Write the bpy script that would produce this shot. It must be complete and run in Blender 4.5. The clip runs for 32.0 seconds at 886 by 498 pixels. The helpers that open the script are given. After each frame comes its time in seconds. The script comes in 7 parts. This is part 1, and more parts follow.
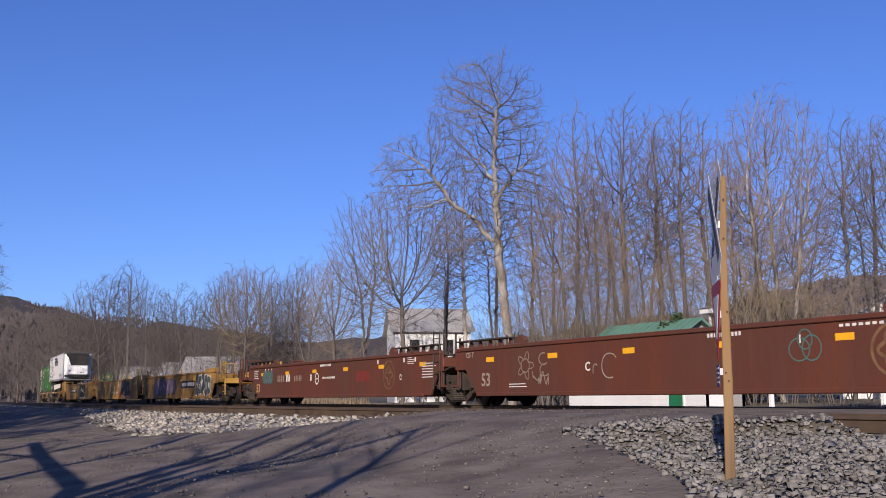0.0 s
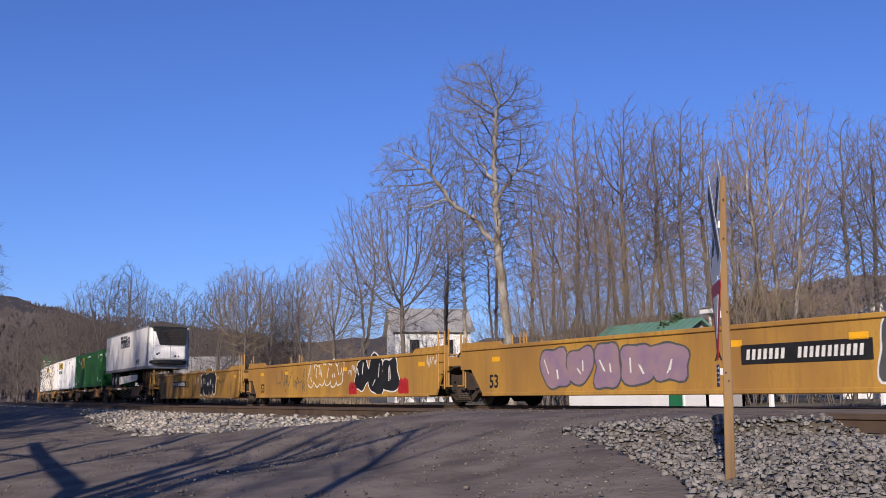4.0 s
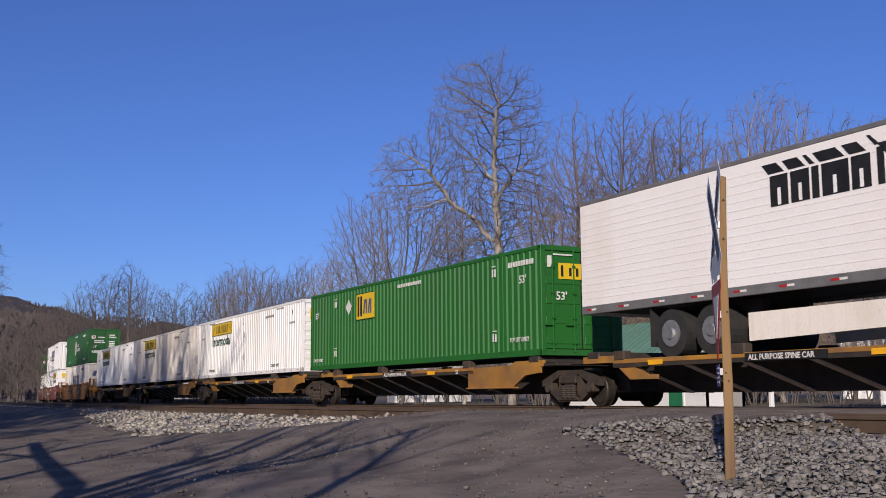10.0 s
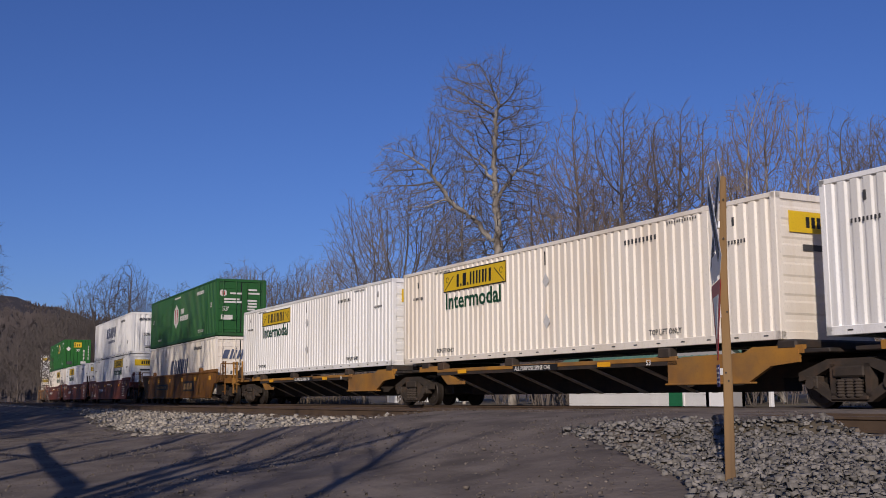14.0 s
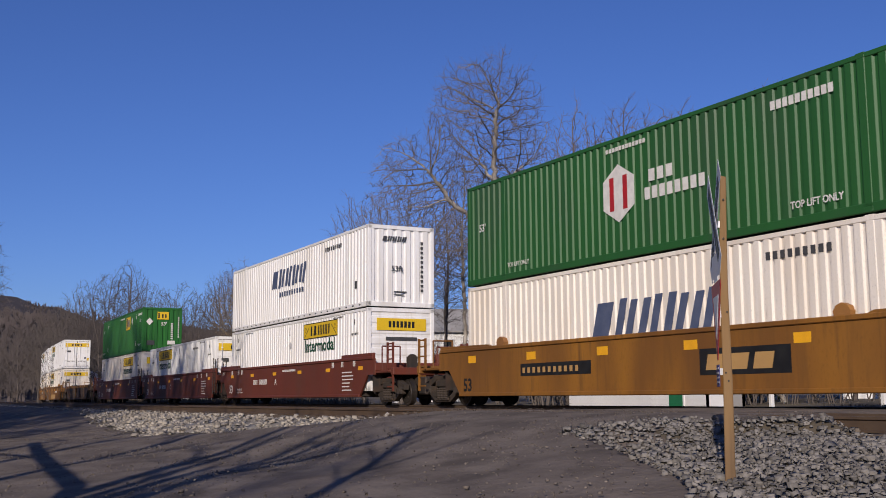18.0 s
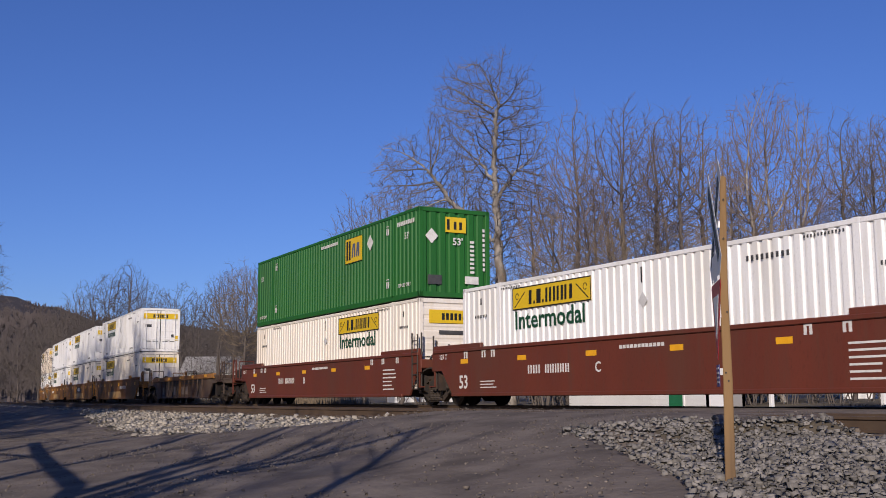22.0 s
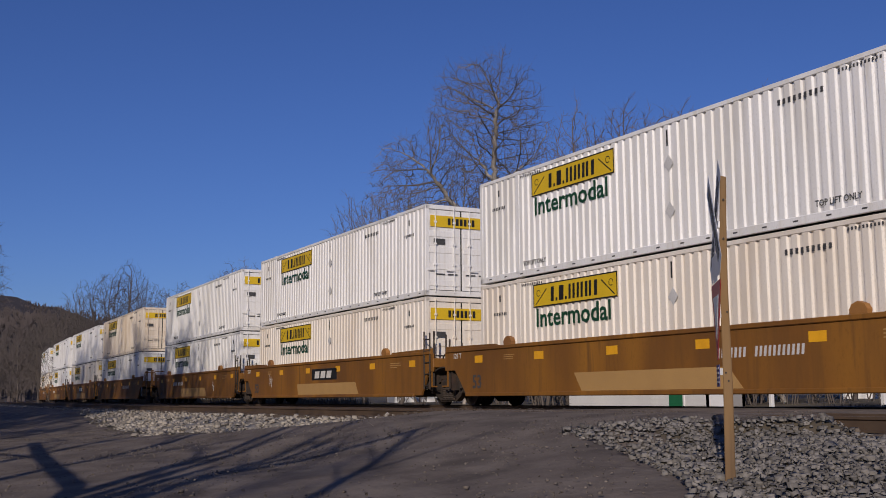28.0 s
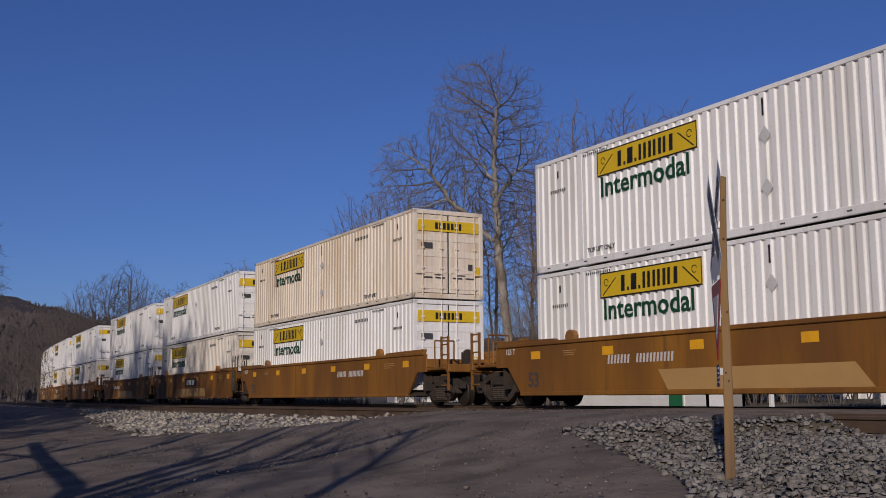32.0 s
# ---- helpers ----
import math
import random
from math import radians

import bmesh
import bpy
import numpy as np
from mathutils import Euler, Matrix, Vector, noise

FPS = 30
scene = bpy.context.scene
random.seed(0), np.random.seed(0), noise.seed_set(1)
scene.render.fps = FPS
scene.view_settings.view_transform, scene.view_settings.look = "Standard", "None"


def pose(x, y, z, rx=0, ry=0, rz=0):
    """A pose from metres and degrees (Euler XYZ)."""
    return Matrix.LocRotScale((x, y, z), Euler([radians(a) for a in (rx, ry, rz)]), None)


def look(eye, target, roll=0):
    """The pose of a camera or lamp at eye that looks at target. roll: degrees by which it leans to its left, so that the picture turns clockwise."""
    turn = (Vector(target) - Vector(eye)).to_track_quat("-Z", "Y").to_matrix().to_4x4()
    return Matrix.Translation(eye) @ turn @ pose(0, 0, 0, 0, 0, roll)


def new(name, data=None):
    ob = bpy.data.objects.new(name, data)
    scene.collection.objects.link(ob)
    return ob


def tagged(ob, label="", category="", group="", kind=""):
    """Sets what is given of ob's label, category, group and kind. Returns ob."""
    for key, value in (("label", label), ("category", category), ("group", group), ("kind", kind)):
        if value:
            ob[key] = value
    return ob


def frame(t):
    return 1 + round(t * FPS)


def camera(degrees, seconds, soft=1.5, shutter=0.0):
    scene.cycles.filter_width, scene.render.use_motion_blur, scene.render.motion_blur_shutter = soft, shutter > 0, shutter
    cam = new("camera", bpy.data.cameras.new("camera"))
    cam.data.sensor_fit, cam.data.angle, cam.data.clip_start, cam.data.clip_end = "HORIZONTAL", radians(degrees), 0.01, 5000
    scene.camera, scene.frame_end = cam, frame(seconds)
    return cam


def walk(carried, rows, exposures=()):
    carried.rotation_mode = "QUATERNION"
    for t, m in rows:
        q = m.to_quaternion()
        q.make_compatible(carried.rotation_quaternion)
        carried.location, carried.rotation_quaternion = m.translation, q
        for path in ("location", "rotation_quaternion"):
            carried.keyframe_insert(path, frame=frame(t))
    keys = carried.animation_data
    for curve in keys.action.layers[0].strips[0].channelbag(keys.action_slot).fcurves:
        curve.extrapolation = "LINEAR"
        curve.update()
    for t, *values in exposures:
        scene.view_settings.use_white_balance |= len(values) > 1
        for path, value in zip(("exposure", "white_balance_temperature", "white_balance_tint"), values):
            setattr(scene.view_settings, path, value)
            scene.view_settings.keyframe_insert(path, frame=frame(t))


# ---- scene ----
FOV = 44.7
cam = camera(FOV, 32.0, soft=0.9, shutter=0.06)
EYE = pose(0, 0, 0.102) @ pose(0, 0, 0, 0, 0, 63.31) @ pose(0, 0, 0, 97.863) @ pose(0, 0, 0, 0, 0, -0.329)
walk(cam, [(0, EYE), (32, EYE)], exposures=[(0, 0.22), (6.5, 0.13), (8, 0.06), (9, -0.12), (10.5, -0.06), (11.2, -0.02), (12, -0.27), (12.8, -0.52), (14.5, -0.5), (17, -0.33), (18.5, -0.33), (20, -0.6), (21, -0.5), (22.5, -0.1), (24.5, 0.0), (25.5, 0.04), (27.5, -0.66), (30, -0.78), (32, -0.82)])

# ---- world and sun ----
SUN_EL, SUN_AZ = 23.0, (0.77, -0.64)
world = bpy.data.worlds.new("sky")
scene.world = world
world.use_nodes = True
wn = world.node_tree.nodes
sky = wn.new("ShaderNodeTexSky")
sky.sky_type = "NISHITA"
sky.sun_disc = False
sky.sun_elevation = radians(SUN_EL)
sky.sun_rotation = math.atan2(SUN_AZ[0], SUN_AZ[1])
sky.air_density, sky.dust_density, sky.ozone_density = 1.0, 0.2, 4.0
deep = wn.new("ShaderNodeMix")
deep.data_type, deep.blend_type = "RGBA", "MULTIPLY"
deep.inputs[0].default_value, deep.inputs[7].default_value = 1.0, (0.615, 0.768, 1.335, 1)
world.node_tree.links.new(sky.outputs[0], deep.inputs[6])
world.node_tree.links.new(deep.outputs[2], wn["Background"].inputs[0])
wn["Background"].inputs[1].default_value = 0.085
sun_data = bpy.data.lights.new("sun", "SUN")
sun_data.energy, sun_data.angle, sun_data.color = 5.0, radians(0.5), (1.0, 0.88, 0.765)
sun = new("sun", sun_data)
sun.matrix_world = look((SUN_AZ[0] * 100, SUN_AZ[1] * 100, 100 * math.tan(radians(SUN_EL))), (0, 0, 0))


# ---- materials ----
def mat(name, c1, c2=None, scale=3.0, rough=0.7, metal=0.0, bump=0.1, fine=40.0, dirt=None, dirt_amount=0.5, streak=1.0, spec=0.4, island=0.0, runs=None):
    """A surface of two colours mixed by coarse noise, with fine grain, an optional dirt colour in patches, and relief."""
    m = bpy.data.materials.new(name)
    m.use_nodes = True
    nt, n = m.node_tree, m.node_tree.nodes
    b = n["Principled BSDF"]
    b.inputs["Roughness"].default_value, b.inputs["Metallic"].default_value = rough, metal
    b.inputs["Specular IOR Level"].default_value = spec
    tc, mp = n.new("ShaderNodeTexCoord"), n.new("ShaderNodeMapping")
    mp.inputs["Scale"].default_value = (1, 1, 1 / streak)
    nt.links.new(tc.outputs["Object"], mp.inputs[0])

    def noise_at(s, detail):
        t = n.new("ShaderNodeTexNoise")
        t.inputs["Scale"].default_value, t.inputs["Detail"].default_value = s, detail
        nt.links.new(mp.outputs[0], t.inputs["Vector"])
        return t.outputs["Fac"]

    def mix(a, bb, fac, blend="MIX"):
        x = n.new("ShaderNodeMix")
        x.data_type, x.blend_type = "RGBA", blend
        for i, v in ((0, fac), (6, a), (7, bb)):
            if isinstance(v, (int, float)):
                x.inputs[i].default_value = v
            elif isinstance(v, tuple):
                x.inputs[i].default_value = (*v, 1)
            else:
                nt.links.new(v, x.inputs[i])
        return x.outputs[2]

    def ramp(v, lo, hi):
        r = n.new("ShaderNodeMapRange")
        r.inputs[1].default_value, r.inputs[2].default_value = lo, hi
        nt.links.new(v, r.inputs[0])
        return r.outputs[0]

    coarse, grain = noise_at(scale, 4), noise_at(fine, 3)
    col = mix(c1, c2 or tuple(v * 0.8 for v in c1), ramp(coarse, 0.35, 0.65))
    col = mix(col, tuple(v * 0.55 for v in c1), ramp(grain, 0.55, 0.95))
    if dirt:
        col = mix(col, dirt, ramp(noise_at(scale * 0.6 + 0.31, 8), 0.62 - 0.3 * dirt_amount, 0.85))
    if runs:
        mr = n.new("ShaderNodeMapping")
        mr.inputs["Scale"].default_value = (5.0, 5.0, 0.35)
        nt.links.new(tc.outputs["Object"], mr.inputs[0])
        tr = n.new("ShaderNodeTexNoise")
        tr.inputs["Scale"].default_value, tr.inputs["Detail"].default_value = 1.6, 5
        nt.links.new(mr.outputs[0], tr.inputs["Vector"])
        col = mix(col, runs, ramp(tr.outputs["Fac"], 0.50, 0.78))
    if island:
        g = n.new("ShaderNodeNewGeometry")
        r = n.new("ShaderNodeMapRange")
        r.inputs[3].default_value, r.inputs[4].default_value = 1 - island, 1 + island * 0.6
        nt.links.new(g.outputs["Random Per Island"], r.inputs[0])
        col = mix(col, r.outputs[0], 1.0, "MULTIPLY")
    nt.links.new(col, b.inputs["Base Color"])
    if bump:
        bp = n.new("ShaderNodeBump")
        bp.inputs["Strength"].default_value, bp.inputs["Distance"].default_value = bump, 0.02
        nt.links.new(grain, bp.inputs["Height"])
        nt.links.new(bp.outputs[0], b.inputs["Normal"])
    return m


M = {}
RUST = (0.16, 0.07, 0.035)
GRIME = (0.10, 0.075, 0.055)
M["brown"] = mat("brown car paint", (0.122, 0.037, 0.021), (0.092, 0.030, 0.018), 0.8, 0.6, 0, 0.05, 30, (0.10, 0.046, 0.032), 0.5, 3, runs=(0.108, 0.043, 0.029))
M["fecbrown"] = mat("red-brown car paint", (0.145, 0.036, 0.021), (0.122, 0.031, 0.019), 0.7, 0.5, 0, 0.04, 30, (0.11, 0.05, 0.032), 0.3, 3, runs=(0.115, 0.042, 0.027))
M["yellow"] = mat("yellow car paint", (0.45, 0.25, 0.048), (0.39, 0.205, 0.042), 0.7, 0.6, 0, 0.05, 30, (0.22, 0.115, 0.045), 0.6, 3, runs=(0.29, 0.15, 0.045))
M["orange"] = mat("weathered orange-brown paint", (0.305, 0.132, 0.019), (0.225, 0.094, 0.016), 0.6, 0.6, 0, 0.05, 30, (0.12, 0.052, 0.018), 0.85, 3, runs=(0.15, 0.068, 0.018))
M["spine"] = mat("rusty yellow spine paint", (0.42, 0.20, 0.03), (0.28, 0.13, 0.03), 1.2, 0.65, 0, 0.06, 30, GRIME, 0.7)
M["grey"] = mat("grey-brown worn steel", (0.118, 0.084, 0.062), (0.085, 0.058, 0.042), 0.9, 0.7, 0, 0.08, 25, RUST, 0.6, 2, runs=(0.09, 0.055, 0.038))
M["rim"] = mat("rusty orange-yellow rim paint", (0.36, 0.165, 0.04), (0.24, 0.11, 0.035), 1.2, 0.65, 0, 0.06, 30, RUST, 0.6)
M["faded"] = mat("faded pale paint on rusty steel", (0.34, 0.29, 0.24), (0.22, 0.17, 0.14), 1.5, 0.7, 0, 0.05, 25, RUST, 0.7, 2)
M["truck"] = mat("dusty brown bogie steel", (0.056, 0.042, 0.033), (0.033, 0.026, 0.021), 3, 0.8, 0.05, 0.2, 30, (0.10, 0.055, 0.03), 0.4)
M["hilldark"] = mat("wooded hillside in a darker tone", (0.066, 0.053, 0.05), (0.042, 0.035, 0.035), 0.045, 1.0, 0, 0.0, 0.25)
M["chips"] = mat("limestone chippings", (0.33, 0.30, 0.255), (0.25, 0.22, 0.185), 1.2, 0.95, 0, 0.9, 14, (0.16, 0.13, 0.10), 0.3)
M["strut"] = mat("dusty tan strut paint", (0.46, 0.38, 0.29), (0.34, 0.28, 0.21), 3, 0.7, 0, 0.05)
M["steel"] = mat("dark greasy steel", (0.03, 0.026, 0.024), (0.048, 0.037, 0.03), 4, 0.65, 0.1, 0.1, 40, (0.08, 0.045, 0.03), 0.4)
M["wheel"] = mat("worn wheel steel", (0.09, 0.075, 0.065), (0.06, 0.05, 0.045), 5, 0.45, 0.7, 0.05)
M["railtop"] = mat("rail steel", (0.13, 0.088, 0.058), (0.10, 0.068, 0.048), 3, 0.6, 0.3, 0.06)
M["white"] = mat("white container paint", (0.84, 0.83, 0.82), (0.80, 0.79, 0.78), 0.6, 0.45, 0, 0.02, 60, (0.55, 0.52, 0.47), 0.25, 4, runs=(0.70, 0.67, 0.62))
M["cream"] = mat("aged cream container paint", (0.82, 0.755, 0.67), (0.78, 0.72, 0.64), 0.5, 0.5, 0, 0.02, 60, (0.58, 0.48, 0.37), 0.25, 4, runs=(0.72, 0.64, 0.54))
M["stained"] = mat("stained cream paint", (0.80, 0.71, 0.60), (0.74, 0.64, 0.51), 0.8, 0.5, 0, 0.03, 60, (0.50, 0.36, 0.22), 0.35, 4, runs=(0.60, 0.47, 0.33))
M["green"] = mat("bright green container paint", (0.017, 0.128, 0.019), (0.015, 0.11, 0.018), 0.6, 0.55, 0, 0.02, 50, (0.03, 0.11, 0.03), 0.2, 4)
M["hubgreen"] = mat("dark green container paint", (0.022, 0.108, 0.026), (0.02, 0.095, 0.025), 0.6, 0.5, 0, 0.02, 50, (0.04, 0.08, 0.04), 0.3, 4)
M["signyellow"] = mat("yellow sign film", (0.72, 0.48, 0.02), (0.68, 0.45, 0.02), 2, 0.5, 0, 0.0)
M["tab"] = mat("orange-yellow reflector", (0.85, 0.42, 0.02), (0.75, 0.36, 0.02), 4, 0.4, 0, 0.0)
M["black"] = mat("black paint", (0.012, 0.012, 0.013), (0.02, 0.02, 0.02), 4, 0.5, 0, 0.02)
M["mark"] = mat("white stencil paint", (0.72, 0.70, 0.66), (0.6, 0.58, 0.55), 6, 0.6, 0, 0.0)
M["darkmark"] = mat("grey stencil paint", (0.05, 0.05, 0.055), (0.07, 0.07, 0.07), 6, 0.6, 0, 0.0)
M["wordgreen"] = mat("dark green lettering", (0.012, 0.07, 0.035), (0.012, 0.06, 0.03), 6, 0.5, 0, 0.0)
M["navy"] = mat("faded navy lettering", (0.07, 0.09, 0.16), (0.10, 0.12, 0.19), 3, 0.5, 0, 0.0)
M["red"] = mat("red paint", (0.42, 0.02, 0.025), (0.34, 0.02, 0.025), 4, 0.5, 0, 0.0)
M["violet"] = mat("faded violet spray paint", (0.24, 0.16, 0.24), (0.30, 0.20, 0.22), 3, 0.7, 0, 0.0)
M["slate"] = mat("slate grey spray paint", (0.06, 0.07, 0.075), (0.09, 0.09, 0.08), 3, 0.7, 0, 0.0)
M["teal"] = mat("teal spray paint", (0.06, 0.14, 0.13), (0.08, 0.12, 0.10), 3, 0.7, 0, 0.0)
M["trailerwhite"] = mat("white trailer sheet", (0.84, 0.81, 0.785), (0.81, 0.775, 0.745), 0.5, 0.4, 0, 0.01, 60, (0.70, 0.63, 0.55), 0.1, 4)
M["patch"] = mat("fresh tan paint patch", (0.45, 0.27, 0.10), (0.42, 0.25, 0.095), 2, 0.6, 0, 0.02)
M["rustred"] = mat("faded red paint", (0.20, 0.03, 0.022), (0.15, 0.03, 0.022), 3, 0.6, 0, 0.02)
M["hitch"] = mat("faded orange-red hitch paint", (0.42, 0.10, 0.035), (0.28, 0.075, 0.03), 3, 0.6, 0, 0.05, 30, GRIME, 0.6)
M["dimtan"] = mat("faded tan spray paint", (0.20, 0.11, 0.05), (0.13, 0.065, 0.035), 5, 0.7, 0, 0.0)
M["placard"] = mat("pale grey placard holder", (0.62, 0.61, 0.60), (0.55, 0.54, 0.53), 3, 0.5, 0, 0)
M["rubber"] = mat("tyre rubber", (0.018, 0.018, 0.018), (0.03, 0.028, 0.026), 5, 0.8, 0, 0.1)
M["alloy"] = mat("bright alloy", (0.62, 0.62, 0.62), (0.5, 0.5, 0.5), 8, 0.35, 0.8, 0.02)
M["rail_alu"] = mat("trailer side rail", (0.36, 0.35, 0.34), (0.28, 0.27, 0.26), 3, 0.4, 0.6, 0.02)
M["asphalt"] = mat("worn dusty asphalt", (0.178, 0.146, 0.124), (0.092, 0.075, 0.064), 1.3, 0.95, 0, 1.0, 9, (0.215, 0.18, 0.15), 0.5, spec=0.2)
M["earth"] = mat("dead grass and earth", (0.125, 0.10, 0.068), (0.085, 0.068, 0.048), 0.25, 0.95, 0, 0.6, 9, (0.20, 0.165, 0.09), 0.5)
M["bed"] = mat("dusty ballast bed", (0.20, 0.165, 0.13), (0.14, 0.11, 0.085), 0.8, 0.95, 0, 0.8, 25)
M["stone"] = mat("limestone ballast", (0.225, 0.207, 0.19), (0.152, 0.139, 0.126), 1.0, 0.85, 0, 0.3, 30, None, 0, 1, 0.3, 0.42)
M["palestone"] = mat("pale limestone ballast", (0.39, 0.35, 0.295), (0.30, 0.265, 0.22), 1.0, 0.9, 0, 0.3, 30, None, 0, 1, 0.3, 0.32)
M["grit"] = mat("dusty grit", (0.17, 0.142, 0.12), (0.12, 0.10, 0.085), 1.0, 0.95, 0, 0, 30, None, 0, 1, 0.3, 0.4)
M["tie"] = mat("old timber tie", (0.10, 0.075, 0.055), (0.07, 0.055, 0.045), 3, 0.9, 0, 0.5, 25)
M["bark"] = mat("grey-brown bark", (0.135, 0.112, 0.098), (0.085, 0.07, 0.062), 1.5, 0.9, 0, 0.3, 20, None, 0, 3)
M["palebark"] = mat("pale sycamore bark", (0.42, 0.38, 0.33), (0.14, 0.115, 0.095), 34, 0.85, 0, 0.2, 15, None, 0, 2)
M["twig"] = mat("grey-tan twigs", (0.18, 0.152, 0.138), (0.12, 0.10, 0.092), 0.5, 0.9, 0, 0)
M["darktwig"] = mat("dark grey-brown twigs", (0.105, 0.088, 0.078), (0.07, 0.06, 0.055), 0.5, 0.9, 0, 0)
M["redtwig"] = mat("reddish budding twigs", (0.20, 0.158, 0.15), (0.14, 0.11, 0.106), 0.5, 0.9, 0, 0)
M["brush"] = mat("tan dry brush", (0.24, 0.18, 0.118), (0.18, 0.138, 0.093), 0.5, 0.95, 0, 0)
M["evergreen"] = mat("dull evergreen leaves", (0.05, 0.075, 0.03), (0.04, 0.055, 0.025), 2, 0.8, 0, 0, 40, None, 0, 1, 0.3, 0.4)
M["hill"] = mat("bare wooded hillside", (0.142, 0.112, 0.099), (0.09, 0.072, 0.067), 0.045, 1.0, 0, 0.0, 0.25)
M["siding"] = mat("white house siding", (0.78, 0.77, 0.75), (0.70, 0.69, 0.68), 0.5, 0.6, 0, 0.02)
M["roofgreen"] = mat("green metal roof", (0.12, 0.235, 0.175), (0.10, 0.20, 0.15), 0.7, 0.5, 0, 0.02)
M["roofgrey"] = mat("grey shingle roof", (0.34, 0.325, 0.31), (0.27, 0.26, 0.25), 0.8, 0.8, 0, 0.1)
M["doorgreen"] = mat("green door paint", (0.02, 0.16, 0.07), (0.018, 0.14, 0.06), 2, 0.5, 0, 0)
M["farwood"] = mat("far bare woods", (0.118, 0.096, 0.09), (0.08, 0.066, 0.063), 0.05, 1.0, 0, 0)
M["glass"] = mat("dark window glass", (0.02, 0.025, 0.03), (0.03, 0.03, 0.035), 2, 0.08, 0, 0, spec=0.6)
M["post"] = mat("weathered yellow-brown timber", (0.27, 0.165, 0.072), (0.18, 0.105, 0.046), 1.5, 0.85, 0, 0.35, 18, (0.10, 0.065, 0.04), 0.55, 8, runs=(0.11, 0.07, 0.04))
M["signback"] = mat("aluminium sign sheet", (0.45, 0.45, 0.46), (0.38, 0.38, 0.39), 3, 0.45, 0.5, 0.02)
M["signwhite"] = mat("white sign sheet", (0.70, 0.70, 0.70), (0.62, 0.62, 0.62), 3, 0.5, 0, 0)
M["signblue"] = mat("blue sign sheet", (0.05, 0.05, 0.22), (0.05, 0.05, 0.18), 3, 0.5, 0, 0)
M["pole"] = mat("grey utility pole timber", (0.20, 0.16, 0.13), (0.15, 0.12, 0.10), 2, 0.9, 0, 0.2)


# ---- mesh helpers ----
def box(bm, x0, x1, y0, y1, z0, z1, bevel=0.0):
    vs = [bm.verts.new((x, y, z)) for z in (z0, z1) for x, y in ((x0, y0), (x1, y0), (x1, y1), (x0, y1))]
    fs = [bm.faces.new([vs[i] for i in f]) for f in ((3, 2, 1, 0), (4, 5, 6, 7), (0, 1, 5, 4), (1, 2, 6, 5), (2, 3, 7, 6), (3, 0, 4, 7))]
    if bevel:
        es = {e for f in fs for e in f.edges}
        bmesh.ops.bevel(bm, geom=list(es), offset=bevel, segments=1, affect="EDGES")
    return bm


def prism(bm, pts, axis, a0, a1):
    """A polygon extruded along an axis; its points run in the other two axes, in order."""
    def at(p, a):
        return {"x": (a, p[0], p[1]), "y": (p[0], a, p[1]), "z": (p[0], p[1], a)}[axis]
    n = len(pts)
    lo, hi = [bm.verts.new(at(p, a0)) for p in pts], [bm.verts.new(at(p, a1)) for p in pts]
    fs = [bm.faces.new(lo), bm.faces.new(hi[::-1])]
    fs += [bm.faces.new((lo[i], hi[i], hi[(i + 1) % n], lo[(i + 1) % n])) for i in range(n)]
    bmesh.ops.recalc_face_normals(bm, faces=fs)
    return bm


def tube(bm, p, q, r0, r1=None, sides=8):
    """A capped round bar from p to q."""
    p, q = Vector(p), Vector(q)
    r1 = r0 if r1 is None else r1
    z = (q - p).normalized()
    x = z.orthogonal().normalized()
    y = z.cross(x)
    ring = [(math.cos(a), math.sin(a)) for a in (2 * math.pi * i / sides for i in range(sides))]
    lo, hi = [bm.verts.new(p + (x * c + y * s) * r0) for c, s in ring], [bm.verts.new(q + (x * c + y * s) * r1) for c, s in ring]
    bm.faces.new(lo[::-1]), bm.faces.new(hi)
    for i in range(sides):
        j = (i + 1) % sides
        bm.faces.new((lo[i], lo[j], hi[j], hi[i]))
    return bm


def B(*boxes, bevel=0.0):
    bm = bmesh.new()
    for b in boxes:
        box(bm, *b, bevel=bevel)
    return bm


def mesh_of(name, bm, material):
    me = bpy.data.meshes.new(name)
    bm.to_mesh(me)
    bm.free()
    me.materials.append(material)
    return me


def part(name, bm, material, parent, label="", m=None):
    """Links a bmesh, or a mesh made before, as one mesh object under a thing or a part."""
    me = bm if isinstance(bm, bpy.types.Mesh) else mesh_of(name, bm, material)
    ob = new(name, me)
    ob.parent = parent
    if m is not None:
        ob.matrix_basis = m
    return tagged(ob, label)


def thing(name, label, category, group="", m=None):
    ob = new(name)
    ob.empty_display_size = 0.5
    if m is not None:
        ob.matrix_basis = m
    return tagged(ob, label, category, group)


def raw_mesh(name, verts, faces, material, smooth=False):
    me = bpy.data.meshes.new(name)
    me.from_pydata([tuple(v) for v in verts], [], [tuple(f) for f in faces])
    me.materials.append(material)
    if smooth:
        me.polygons.foreach_set("use_smooth", [True] * len(me.polygons))
    return me


TEXTS = {}


